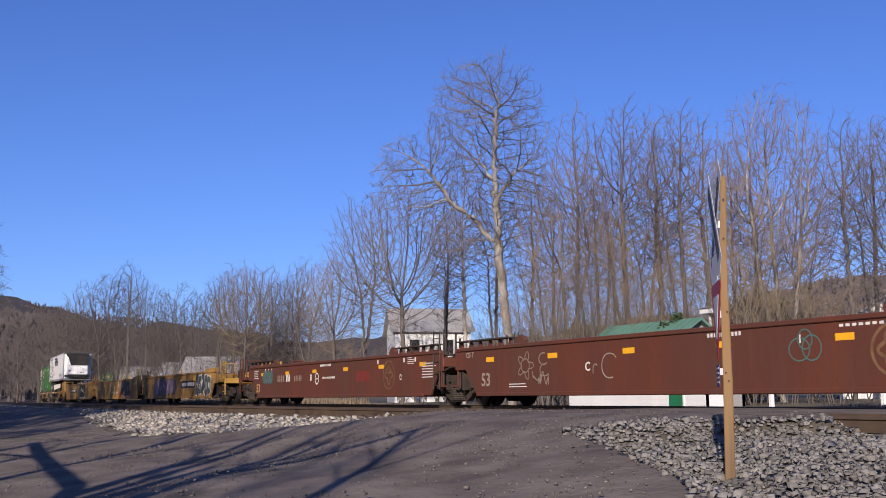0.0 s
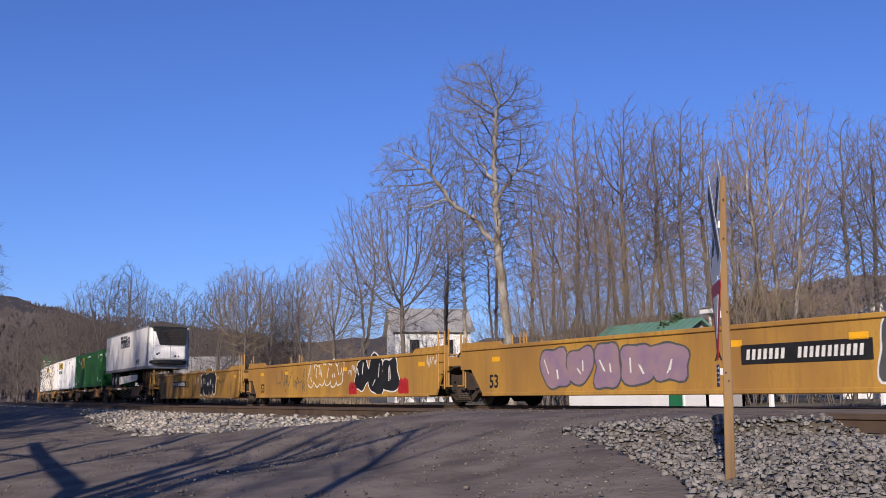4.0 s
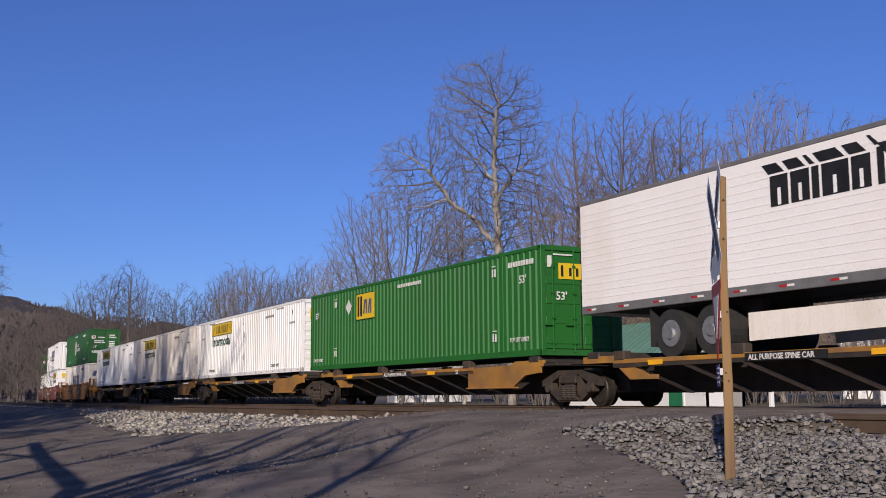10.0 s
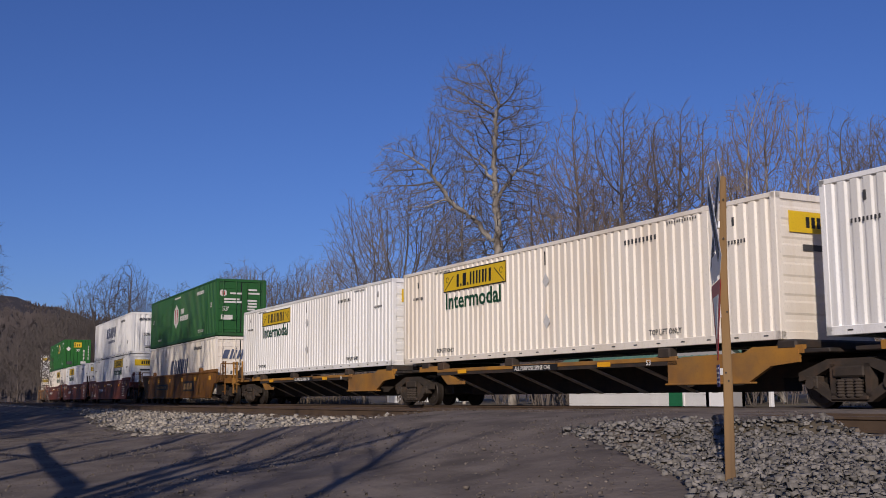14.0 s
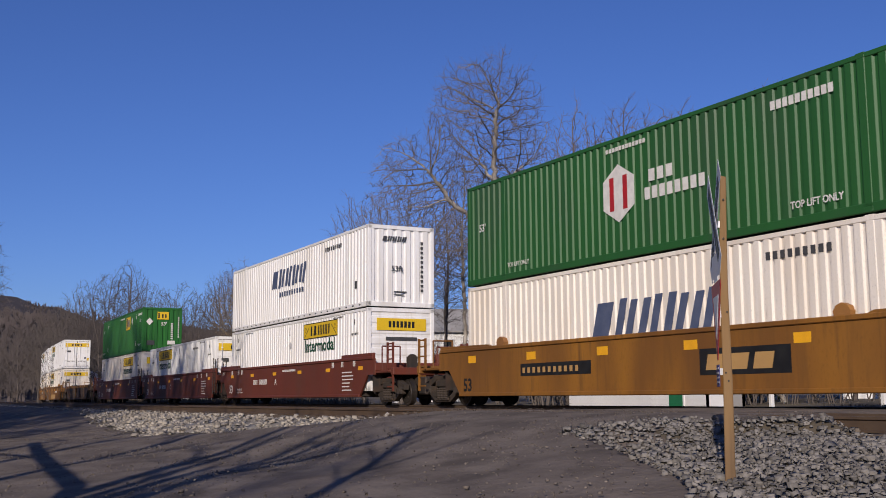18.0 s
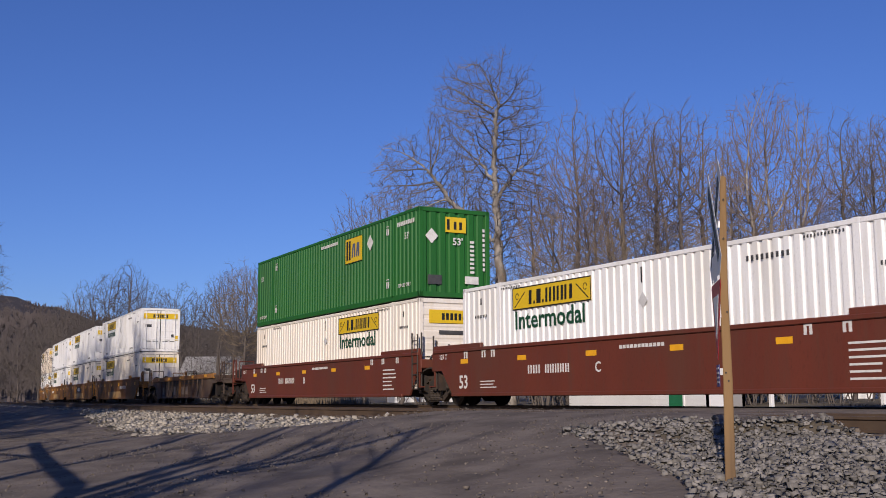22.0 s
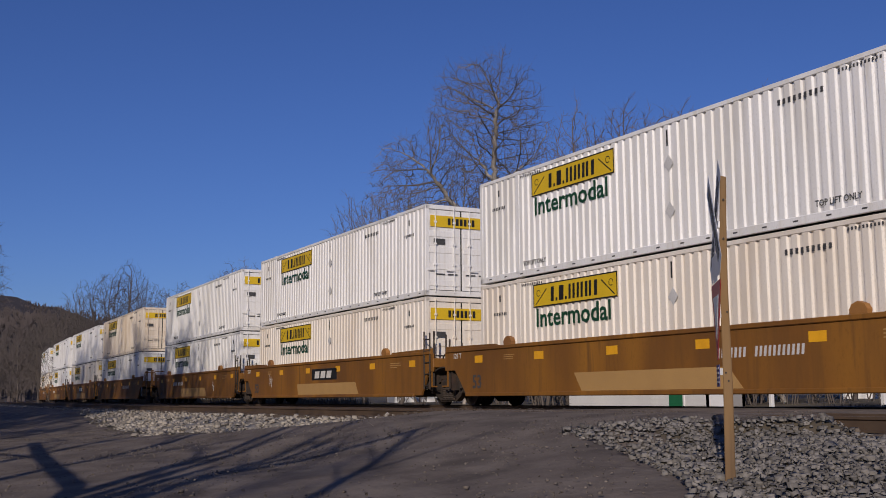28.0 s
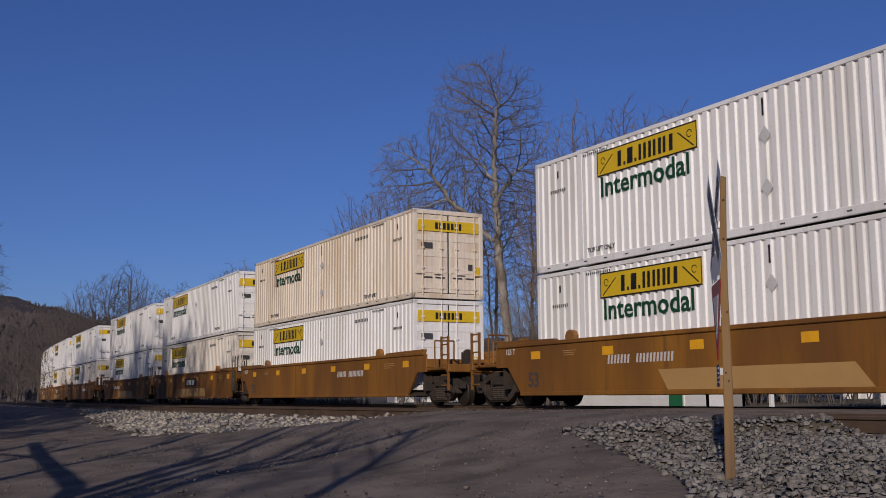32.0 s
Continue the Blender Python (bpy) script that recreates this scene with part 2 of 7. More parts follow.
def text_mesh(words, size, material, squeeze=1.0):
    """Lettering 3 mm thick in the xz plane, facing -y, starting at its left lower corner."""
    key = (words, size, material.name, squeeze)
    if key not in TEXTS:
        cu = bpy.data.curves.new("lettering", "FONT")
        cu.body, cu.size, cu.extrude, cu.resolution_u, cu.offset = words, size, 0.0015, 2, size * 0.02
        ob = bpy.data.objects.new("lettering", cu)
        me = bpy.data.meshes.new_from_object(ob)
        bpy.data.objects.remove(ob)
        me.transform(pose(0, 0, 0, 90) @ Matrix.Diagonal((squeeze, 1, 1, 1)))
        me.materials.clear()
        me.materials.append(material)
        TEXTS[key] = me
    return TEXTS[key]


# ---- the line: a gentle curve far off, nearly straight where it passes ----
RAIL_Z = -0.13
CURVE = ((-300, 0.00246), (-220, 0.00246), (-160, 0.00246), (-110, 0.00093), (-70, -0.00017), (-40, 0.00202), (-10, -0.00217), (20, 0.0), (90, 0.0))
GS = np.arange(-520, 120.01, 0.5)
GK = np.interp(GS, [c[0] for c in CURVE], [c[1] for c in CURVE])
G0 = int(np.searchsorted(GS, 0))


def running(v):
    a = np.concatenate([[0], np.cumsum((v[1:] + v[:-1]) / 2 * 0.5)])
    return a - a[G0]


GT = running(GK)
GX, GY = running(np.cos(GT)), running(np.sin(GT)) + 16.5


def along(s, off=0.0, z=0.0):
    """The point s metres along the main track, off metres towards the road, z above the rails."""
    th = np.interp(s, GS, GT)
    return Vector((float(np.interp(s, GS, GX) + math.sin(th) * off), float(np.interp(s, GS, GY) - math.cos(th) * off), z + RAIL_Z))


def travelled(t):
    u = (t - 16) / 16
    return 16 * (10.5615 * u - 0.3306 * u * u / 2 + 0.1320 * u ** 3 / 3)


def unit_pose(a, b, t):
    """The pose, at t, of a car whose two pivots lie a and b metres along the train."""
    p, q = along(a + travelled(t)), along(b + travelled(t))
    mid = (p + q) / 2
    d = q - p
    return Matrix.Translation(mid) @ Matrix.Rotation(math.atan2(d.y, d.x), 4, "Z")


# ---- ground ----
def sstep(v, a, b):
    u = np.clip((v - a) / (b - a), 0, 1)
    return u * u * (3 - 2 * u)


def offset_of(x, y):
    """How far a point lies from the main track, towards the road."""
    yt, th = np.interp(x, GX, GY), np.interp(x, GX, GT)
    return (yt - y) * np.cos(th)


def wobble(x, y):
    return 0.035 * np.sin(x * 0.9 + 1.3 * np.sin(y * 0.7)) * np.sin(y * 1.1 + x * 0.23) + 0.02 * np.sin(x * 2.3 + y * 1.7)


BED_Q = [-60, -22, -8, -3.4, -2.1, 7.5, 8.6, 10.0, 12.0, 16.0, 30.0, 60.0]
BED_Z = [0.3, -0.25, -0.42, -0.62, -0.38, -0.38, -0.50, -0.70, -0.92, -1.15, -1.2, -0.9]
ROAD_Q = [-60, -14, -3.5, 7.2, 9.0, 11.5, 16.0, 60]
ROAD_Z = [0.3, -0.3, -0.135, -0.135, -0.30, -0.72, -1.13, -1.15]


RIGHT_Q, RIGHT_X = [-60, 5.2, 7.3, 7.9, 9.1, 30], [-10.9, -10.9, -9.0, -10.6, -10.9, 37.0]


def crossing(x, y):
    q = offset_of(x, y)
    flare = np.clip(q - 9.0, 0, 8)
    right = np.interp(q, RIGHT_Q, RIGHT_X)
    return sstep(x, -20.9 - 3.6 * flare, -18.0 - 1.8 * flare) * (1 - sstep(x, right, right + 0.9))


def ground_z(x, y):
    q = offset_of(x, y)
    base, road = np.interp(q, BED_Q, BED_Z), np.interp(q, ROAD_Q, ROAD_Z)
    w = crossing(x, y)
    rough = wobble(x, y) * np.where(q > 8.2, 1, 0.4)
    return base * (1 - w) + road * w + rough * (1 - 0.7 * w)


def gz(x, y):
    return float(ground_z(np.array(x), np.array(y)))


def sheet(name, xs, ys, material, lift, keep, label, category, kind="structure", zfun=ground_z):
    X, Y = np.meshgrid(xs, ys)
    Z = zfun(X, Y) + lift
    nx = len(xs)
    k = keep(X, Y)
    faces = [(j * nx + i, j * nx + i + 1, (j + 1) * nx + i + 1, (j + 1) * nx + i) for j in range(len(ys) - 1) for i in range(nx - 1)
             if k[j, i] and k[j, i + 1] and k[j + 1, i] and k[j + 1, i + 1]]
    me = raw_mesh(name, np.stack([X.ravel(), Y.ravel(), Z.ravel()], 1), faces, material, True)
    return tagged(new(name, me), label, category, "", kind)


def grades(*pieces):
    out = []
    for a, b, step in pieces:
        out += list(np.arange(a, b, step))
    return np.array(out + [pieces[-1][1]])


everywhere = lambda X, Y: X < 1e9
gxs = grades((-2500, -400, 150), (-400, -150, 10), (-150, -60, 2), (-60, -30, 0.8), (-30, 2, 0.2), (2, 40, 4), (40, 2500, 160))
gys = grades((-2500, -62, 160), (-62, -14, 4), (-14, 1, 1), (1, 18, 0.2), (18, 34, 0.8), (34, 60, 2), (60, 200, 10), (200, 2500, 150))
sheet("ground", gxs, gys, M["earth"], -0.009, everywhere, "brown dead winter grass and bare earth beside the tracks", "ground")
rxs, rys = gxs[(gxs > -151) & (gxs < 41)], gys[(gys > -14.5) & (gys < 34.5)]


LOT_X, LOT_Q = [-160, -62, -50, -42, -34, -26, -18.4, -17.0, -11, -9], [7.2, 7.25, 7.7, 8.9, 9.8, 10.4, 7.7, 7.3, 7.3, 9.0]


def road_area(X, Y):
    q = offset_of(X, Y)
    edge = 0.25 * np.sin(X * 1.7) + 0.15 * np.sin(X * 4.1 + 1)
    lot = (q > np.interp(X, LOT_X, LOT_Q) + edge) & (q < 26) & (X < np.interp(q, RIGHT_Q, RIGHT_X) + 1.0 + edge)
    return lot | ((crossing(X, Y) > 0.55) & (q > -14) & (q < 14))


sheet("road", rxs, rys, M["asphalt"], 0.0, road_area, "worn grey asphalt road ramping up over the level crossing", "road")


# ---- tracks ----
def rail_mesh(name, off, s0, s1, step):
    prof = ((-0.07, -0.18), (-0.07, -0.165), (-0.012, -0.145), (-0.012, -0.045), (-0.036, -0.035), (-0.036, -0.004), (-0.028, 0.0),
            (0.028, 0.0), (0.036, -0.004), (0.036, -0.035), (0.012, -0.045), (0.012, -0.145), (0.07, -0.165), (0.07, -0.18))
    ss = np.arange(s0, s1 + 0.01, step)
    verts = [along(s, off + a, b) for s in ss for a, b in prof]
    n = len(prof)
    faces = [(i * n + j, i * n + (j + 1) % n, (i + 1) * n + (j + 1) % n, (i + 1) * n + j) for i in range(len(ss) - 1) for j in range(n)]
    return raw_mesh(name, verts, faces, M["railtop"])


for label, off in (("railway track carrying the train", 0.0), ("empty rusty railway track beside the road", 6.0)):
    tr = thing("railway_track", label + ", steel rails on timber ties", "railway track")
    for d in (-0.7525, 0.7525):
        part("rail", rail_mesh("rail", off + d, -330, 40, 2.5), M["railtop"], tr)
    TIE = mesh_of("tie", B((-0.11, 0.11, -1.3, 1.3, -0.36, -0.18), bevel=0.012), M["tie"])
    for i in range(140):
        s = 2 - i * 0.55
        c = along(s, off)
        if crossing(c.x, c.y) > 0.5:
            continue
        th = float(np.interp(s, GS, GT))
        part("tie", TIE, None, tr, "", Matrix.Translation(c) @ Matrix.Rotation(th + random.uniform(-0.012, 0.012), 4, "Z"))


def stones(name, n, place, size, material, label):
    """Broken stones, each a rough closed lump, joined into one object."""
    rng = np.random.default_rng(5)
    base = np.array([(-1, -1, -1), (1, -1, -1), (1, 1, -1), (-1, 1, -1), (-1, -1, 1), (1, -1, 1), (1, 1, 1), (-1, 1, 1)], float) * 0.72
    tri = np.array([(4, 5, 6), (4, 6, 7), (0, 1, 5), (0, 5, 4), (1, 2, 6), (1, 6, 5), (2, 3, 7), (2, 7, 6), (3, 0, 4), (3, 4, 7)])
    x, y = place(rng, n)
    n = len(x)
    z = ground_z(x, y)
    v = np.repeat(base[None], n, 0) * rng.uniform(0.6, 1.15, (n, 8, 1)) + rng.normal(0, 0.13, (n, 8, 3))
    sz = rng.lognormal(0, 0.28, (n, 1, 1)) * size
    v = v * sz * np.array([1.15, 0.85, 0.55])
    a = rng.uniform(0, 6.28, n)
    t = rng.normal(0, 0.5, n)
    c, s = np.cos(a)[:, None], np.sin(a)[:, None]
    ct, st = np.cos(t)[:, None], np.sin(t)[:, None]
    vy, vz = v[..., 1] * ct - v[..., 2] * st, v[..., 1] * st + v[..., 2] * ct
    V = np.stack([v[..., 0] * c - vy * s + x[:, None], v[..., 0] * s + vy * c + y[:, None], vz + z[:, None] + sz[:, :, 0] * 0.2 + rng.choice([0.0, 0.0, 0.02, 0.045], (n, 1))], -1).reshape(-1, 3)
    F = (tri[None] + 8 * np.arange(n)[:, None, None]).reshape(-1, 3)
    me = bpy.data.meshes.new(name)
    me.vertices.add(len(V))
    me.vertices.foreach_set("co", V.ravel())
    me.loops.add(len(F) * 3)
    me.loops.foreach_set("vertex_index", F.ravel().astype(np.int32))
    me.polygons.add(len(F))
    me.polygons.foreach_set("loop_start", np.arange(0, len(F) * 3, 3, dtype=np.int32))
    me.update(calc_edges=True)
    me.materials.append(material)
    return tagged(new(name, me), label, "ballast", "", "stuff")


def near_heap(rng, n):
    x, y = rng.uniform(-11.6, 0.5, n), rng.uniform(3.0, 9.6, n)
    y[: n // 5] = np.interp(x[: n // 5], GX, GY) - rng.uniform(7.4, 8.2, n // 5)
    q = offset_of(x, y)
    edge = np.interp(q, RIGHT_Q, RIGHT_X) - 0.25 + 0.25 * np.sin(y * 2.3)
    ok = (x > edge + rng.uniform(0, 1, n) ** 2 * 0.9) & (q > np.interp(x, [-11.5, -9.5, -8.0], [7.7, 7.45, 7.1]) + 0.1 * np.sin(x * 2.3))
    return x[ok], y[ok]


def shoulder(rng, n):
    x, y = rng.uniform(-117, -17.0, n), rng.uniform(2, 26, n)
    x = -17.0 - (-x - 17.0) ** 1.25 / (100.0 ** 0.25)
    q = offset_of(x, y)
    ok = (q > 7.2) & (q < np.interp(x, LOT_X, LOT_Q) + 0.25 + 0.2 * np.sin(x * 1.6)) & (crossing(x, y) < 0.6)
    return x[ok], y[ok]


def between(rng, n):
    x = rng.uniform(-75, 1, n)
    q = rng.uniform(-2.6, 7.3, n)
    y = np.interp(x, GX, GY) - q
    ok = crossing(x, y) < 0.3
    return x[ok], y[ok]


def scatter(rng, n):
    x, y = rng.uniform(-34, -4, n), rng.uniform(1.0, 10, n)
    patch = np.sin(x * 0.8 + 1) * np.sin(y * 1.1 + x * 0.3) + 0.6 * np.sin(x * 2.1 + y) - 0.25
    ok = road_area(x, y) & (patch > rng.uniform(-1.3, 1.2, n))
    return x[ok], y[ok]


def shoulder_area(X, Y):
    q = offset_of(X, Y)
    return (X < -17.0) & (q > 7.1) & (q < np.interp(X, LOT_X, LOT_Q) + 0.2 + 0.2 * np.sin(X * 1.6)) & (crossing(X, Y) < 0.6)


sheet("ballast_shoulder", rxs, rys, M["chips"], 0.004, shoulder_area, "pale limestone chippings on the shoulder of the railway bed", "ballast")
stones("ballast", 40000, near_heap, 0.030, M["stone"], "heap of pale grey broken limestone beside the road")
stones("ballast", 52000, shoulder, 0.05, M["palestone"], "pale grey limestone shoulder of the railway bed")
stones("ballast", 14000, between, 0.042, M["bed"], "brown dusty ballast between the ties")
stones("gravel", 26000, scatter, 0.012, M["grit"], "loose pale gravel scattered on the asphalt")


def dry_grass(n):
    """Tufts of dead grass on the bank behind the main track."""
    rng = np.random.default_rng(9)
    V, F = [], []
    for _ in range(n):
        x, q = rng.uniform(-150, -8), -rng.uniform(2.7, 6.5)
        y = float(np.interp(x, GX, GY)) - q
        z = gz(x, y) - 0.03
        for _ in range(5):
            a, h, l = rng.uniform(0, 6.28), rng.uniform(0.1, 0.36) * (0.3 if x > -27 else 0.6 if -46 < x else 1.3 if x > -52 else 2.4), rng.uniform(0.0, 0.2)
            c, s = math.cos(a), math.sin(a)
            px, py = x + rng.normal(0, 0.08), y + rng.normal(0, 0.08)
            w = 0.014 if x > -40 else 0.03
            b = len(V)
            V += [(px - s * w, py + c * w, z), (px + s * w, py - c * w, z), (px + c * l, py + s * l, z + h)]
            F.append((b, b + 1, b + 2))
    return raw_mesh("dry_grass", V, F, M["brush"])


tagged(new("dry_grass", dry_grass(14000)), "tan dead grass on the bank behind the track", "grass", "", "stuff")


# ---- trees ----
def grow_tree(seed, spread, limbs, first, gnarl, kids, wide=1.0, stems=1, stout=1.0, rise=1.0, taper=0.62):
    """A bare tree one unit high: tapered tubes for trunk and limbs, and for the branches and twigs of its crown."""
    rng = random.Random(seed)
    thick, thin = ([], []), ([], [])

    def limb(store, pts, r0, r1, sides):
        V, F = store
        base = len(V)
        n = len(pts)
        for i, p in enumerate(pts):
            d = (pts[min(i + 1, n - 1)] - pts[max(i - 1, 0)]).normalized()
            x = d.orthogonal().normalized()
            y = d.cross(x)
            r = r0 + (r1 - r0) * i / (n - 1)
            for k in range(sides):
                a = 2 * math.pi * k / sides
                V.append(p + (x * math.cos(a) + y * math.sin(a)) * r)
        for i in range(n - 1):
            for k in range(sides):
                k2 = (k + 1) % sides
                F.append((base + i * sides + k, base + i * sides + k2, base + (i + 1) * sides + k2, base + (i + 1) * sides + k))

    def path(p, d, length, n, wander, lift):
        pts = [p.copy()]
        for _ in range(n):
            d = (d + Vector((rng.gauss(0, wander), rng.gauss(0, wander), rng.gauss(0, wander) + lift))).normalized()
            p = p + d * (length / n)
            pts.append(p.copy())
        return pts

    def branch(p, d, length, r, level):
        n = (0, 5, 3, 2, 1)[level]
        pts = path(p, d, length, n, 0.10 + gnarl, 0.07)
        if level == 4:
            V, F = thin
            x = (pts[1] - pts[0]).orthogonal().normalized() * r
            y = (pts[1] - pts[0]).normalized().cross(x)
            k = len(V)
            V += [pts[0] + x, pts[0] - x * 0.5 + y * 0.87, pts[0] - x * 0.5 - y * 0.87, pts[1]]
            F += [(k, k + 1, k + 3), (k + 1, k + 2, k + 3), (k + 2, k, k + 3)]
            return
        limb(thick if level == 1 else thin, pts, r, max(r * 0.3, 0.00035), 5 if level == 1 else 3)
        for j in range(kids[level - 1]):
            u = 0.2 + 0.8 * (j + rng.random()) / kids[level - 1]
            i = min(int(u * n), n - 1)
            q = pts[i].lerp(pts[i + 1], min(u * n - i, 1.0))
            axis = (pts[i + 1] - pts[i]).normalized()
            side = axis.orthogonal().normalized()
            side.rotate(Matrix.Rotation(rng.uniform(0, 6.283), 3, axis))
            k = rng.uniform(0.35, 0.85) * wide
            dd = (axis + side * k + Vector((0, 0, 0.12))).normalized()
            branch(q, dd, length * rng.uniform(0.42, 0.66) * (1.12 - 0.45 * u), max(r * 0.5 * (1.05 - 0.55 * u), 0.00055), level + 1)

    for stem in range(stems):
        lean = Vector((rng.gauss(0, 0.22), rng.gauss(0, 0.22), 1)).normalized() if stems > 1 else Vector((rng.gauss(0, 0.03), rng.gauss(0, 0.03), 1))
        tr = path(Vector((rng.gauss(0, 0.02), rng.gauss(0, 0.02), 0)) * (stems > 1), lean, 0.82 * (1 if stem == 0 else rng.uniform(0.6, 0.95)), 9, min(gnarl * 0.5, 0.035), 0.06)
        R = 0.0128 / stems ** 0.6 * stout
        limb(thick, tr, R, R * 0.16, 7)
        for i in range(limbs):
            u = first + (1 - first) * (i + rng.random()) / limbs
            j = min(int(u * 9), 8)
            p = tr[j].lerp(tr[j + 1], u * 9 - j)
            a = i * 2.4 + rng.uniform(-0.5, 0.5)
            up = (rng.uniform(0.7, 1.0) + 1.5 * max(0.0, u - 0.35)) * rise
            d = Vector((math.cos(a), math.sin(a), up)).normalized()
            branch(p, d, spread * (0.5 + taper - taper * u) * rng.uniform(0.8, 1.2), R * 0.42 * (1.2 - u), 1)
    top = max(v.z for v in thick[0] + thin[0])
    for V, F in (thick, thin):
        for v in V:
            v /= top
    return thick, thin


def crown_tree(seed, lobes, stems, n, base, tip=0.0007, step=0.014, kill=0.021, lift=0.10, twigs=1.3, reach=0.26, gnarl=0.0):
    """A bare tree one unit high that grows from its stems into the space of its crown (ellipsoids: centre and radii) and forks wherever it finds room."""
    rng = np.random.default_rng(seed)
    pts = []
    weight = np.array([l[3] * l[4] * l[5] for l in lobes])
    for l, m in zip(lobes, np.round(n * weight / weight.sum()).astype(int)):
        d = rng.normal(0, 1, (m, 3))
        d /= np.linalg.norm(d, axis=1)[:, None]
        lump = 1 + 0.12 * np.sin(d[:, :1] * 7 + seed) * np.sin(d[:, 2:] * 6 + d[:, 1:2] * 5)
        pts.append(np.array(l[:3]) + d * lump * rng.uniform(0.12, 1.0, (m, 1)) ** 0.45 * np.array(l[3:]))
    A = np.concatenate(pts)
    pos, par = [], []
    for line in stems:
        line = [np.array(p, float) for p in line]
        prev = -1
        if pos:
            gaps = [np.linalg.norm(q - line[0]) for q in pos]
            prev = int(np.argmin(gaps))
        for p, q in zip(line, line[1:]):
            k = max(1, int(np.linalg.norm(q - p) / step))
            for i in range(0 if prev < 0 else 1, k + 1):
                pos.append(p + (q - p) * i / k + rng.normal(0, 0.0012 + gnarl * 0.025, 3) * (i > 0))
                par.append(prev)
                prev = len(pos) - 1
    pos = [np.asarray(p) for p in pos]
    near, dist = np.zeros(len(A), int), np.full(len(A), 9.0)
    first, made = 0, set()
    for _ in range(190):
        P = np.array(pos[first:])
        if not len(P) or not len(A):
            break
        D = np.sqrt(np.maximum((A ** 2).sum(1)[:, None] + (P ** 2).sum(1)[None] - 2 * A @ P.T, 1e-12))
        k = D.argmin(1)
        v = D[np.arange(len(A)), k]
        better = v < dist
        near[better], dist[better] = k[better] + first, v[better]
        live = dist > kill
        A, near, dist = A[live], near[live], dist[live]
        first = len(pos)
        P = np.array(pos)
        sel = dist < reach
        pull = np.zeros((len(P), 3))
        np.add.at(pull, near[sel], (A[sel] - P[near[sel]]) / dist[sel][:, None])
        for k in np.unique(near[sel]):
            k = int(k)
            d = pull[k] / (np.linalg.norm(pull[k]) + 1e-9) + np.array((0, 0, lift)) + rng.normal(0, 0.07 + gnarl, 3)
            if par[k] >= 0:
                b = pos[k] - pos[par[k]]
                d = d + 0.8 * b / (np.linalg.norm(b) + 1e-9)
            q = pos[k] + step * d / np.linalg.norm(d)
            key = (k, tuple(np.round(q / (step * 0.7)).astype(int)))
            if key in made:
                continue
            made.add(key)
            pos.append(q)
            par.append(k)
    N = len(pos)
    kids = [[] for _ in range(N)]
    for i, p in enumerate(par):
        if p >= 0:
            kids[p].append(i)
    tips = np.array([0.0] * N)
    for i in range(N - 1, -1, -1):
        if not kids[i]:
            tips[i] = 1
        if par[i] >= 0:
            tips[par[i]] += tips[i]
    power = math.log(base / tip) / math.log(max(tips[i] for i in range(N) if par[i] < 0))
    rad = tip * tips ** power
    pos = [Vector(p) for p in pos]
    thick, thin = ([], []), ([], [])

    def limb(chain):
        r0 = rad[chain[min(1, len(chain) - 1)]]
        V, F = thick if r0 > 0.0026 else thin
        if r0 < 0.0016 and len(chain) > 3:
            chain = chain[:-1:2] + chain[-1:]
        sides = 7 if r0 > 0.006 else 5 if r0 > 0.0022 else 3
        start = len(V)
        for i, c in enumerate(chain):
            d = (pos[chain[min(i + 1, len(chain) - 1)]] - pos[chain[max(i - 1, 0)]]).normalized()
            x = d.orthogonal().normalized()
            y = d.cross(x)
            r = min(rad[c], r0) if i else r0
            if i == len(chain) - 1:
                r *= 0.5
            for k in range(sides):
                a = 2 * math.pi * k / sides
                V.append(pos[c] + (x * math.cos(a) + y * math.sin(a)) * r)
        for i in range(len(chain) - 1):
            for k in range(sides):
                k2 = (k + 1) % sides
                F.append((start + i * sides + k, start + i * sides + k2, start + (i + 1) * sides + k2, start + (i + 1) * sides + k))

    starts = [(i,) for i in range(N) if par[i] < 0]
    while starts:
        chain = list(starts.pop())
        while kids[chain[-1]]:
            ks = sorted(kids[chain[-1]], key=lambda q: -tips[q])
            starts += [(chain[-1], q) for q in ks[1:]]
            chain.append(ks[0])
        if len(chain) > 1:
            limb(chain)
    V, F = thin
    for i in range(N):
        if par[i] < 0 or rad[i] > tip * 3.2:
            continue
        axis = (pos[i] - pos[par[i]]).normalized()
        for _ in range(int(twigs + rng.random())):
            d = (axis * 0.8 + Vector(rng.normal(0, 0.55, 3)) + Vector((0, 0, 0.25))).normalized()
            x = d.orthogonal().normalized() * tip * 0.75
            y = d.cross(x)
            e = pos[i] + d * rng.uniform(0.014, 0.05)
            k = len(V)
            V += [pos[i] + x, pos[i] - x * 0.5 + y * 0.87, pos[i] - x * 0.5 - y * 0.87, e]
            F += [(k, k + 1, k + 3), (k + 1, k + 2, k + 3), (k + 2, k, k + 3)]
    top = max(v.z for v in thick[0] + thin[0])
    for V, F in (thick, thin):
        for v in V:
            v /= top
    return thick, thin


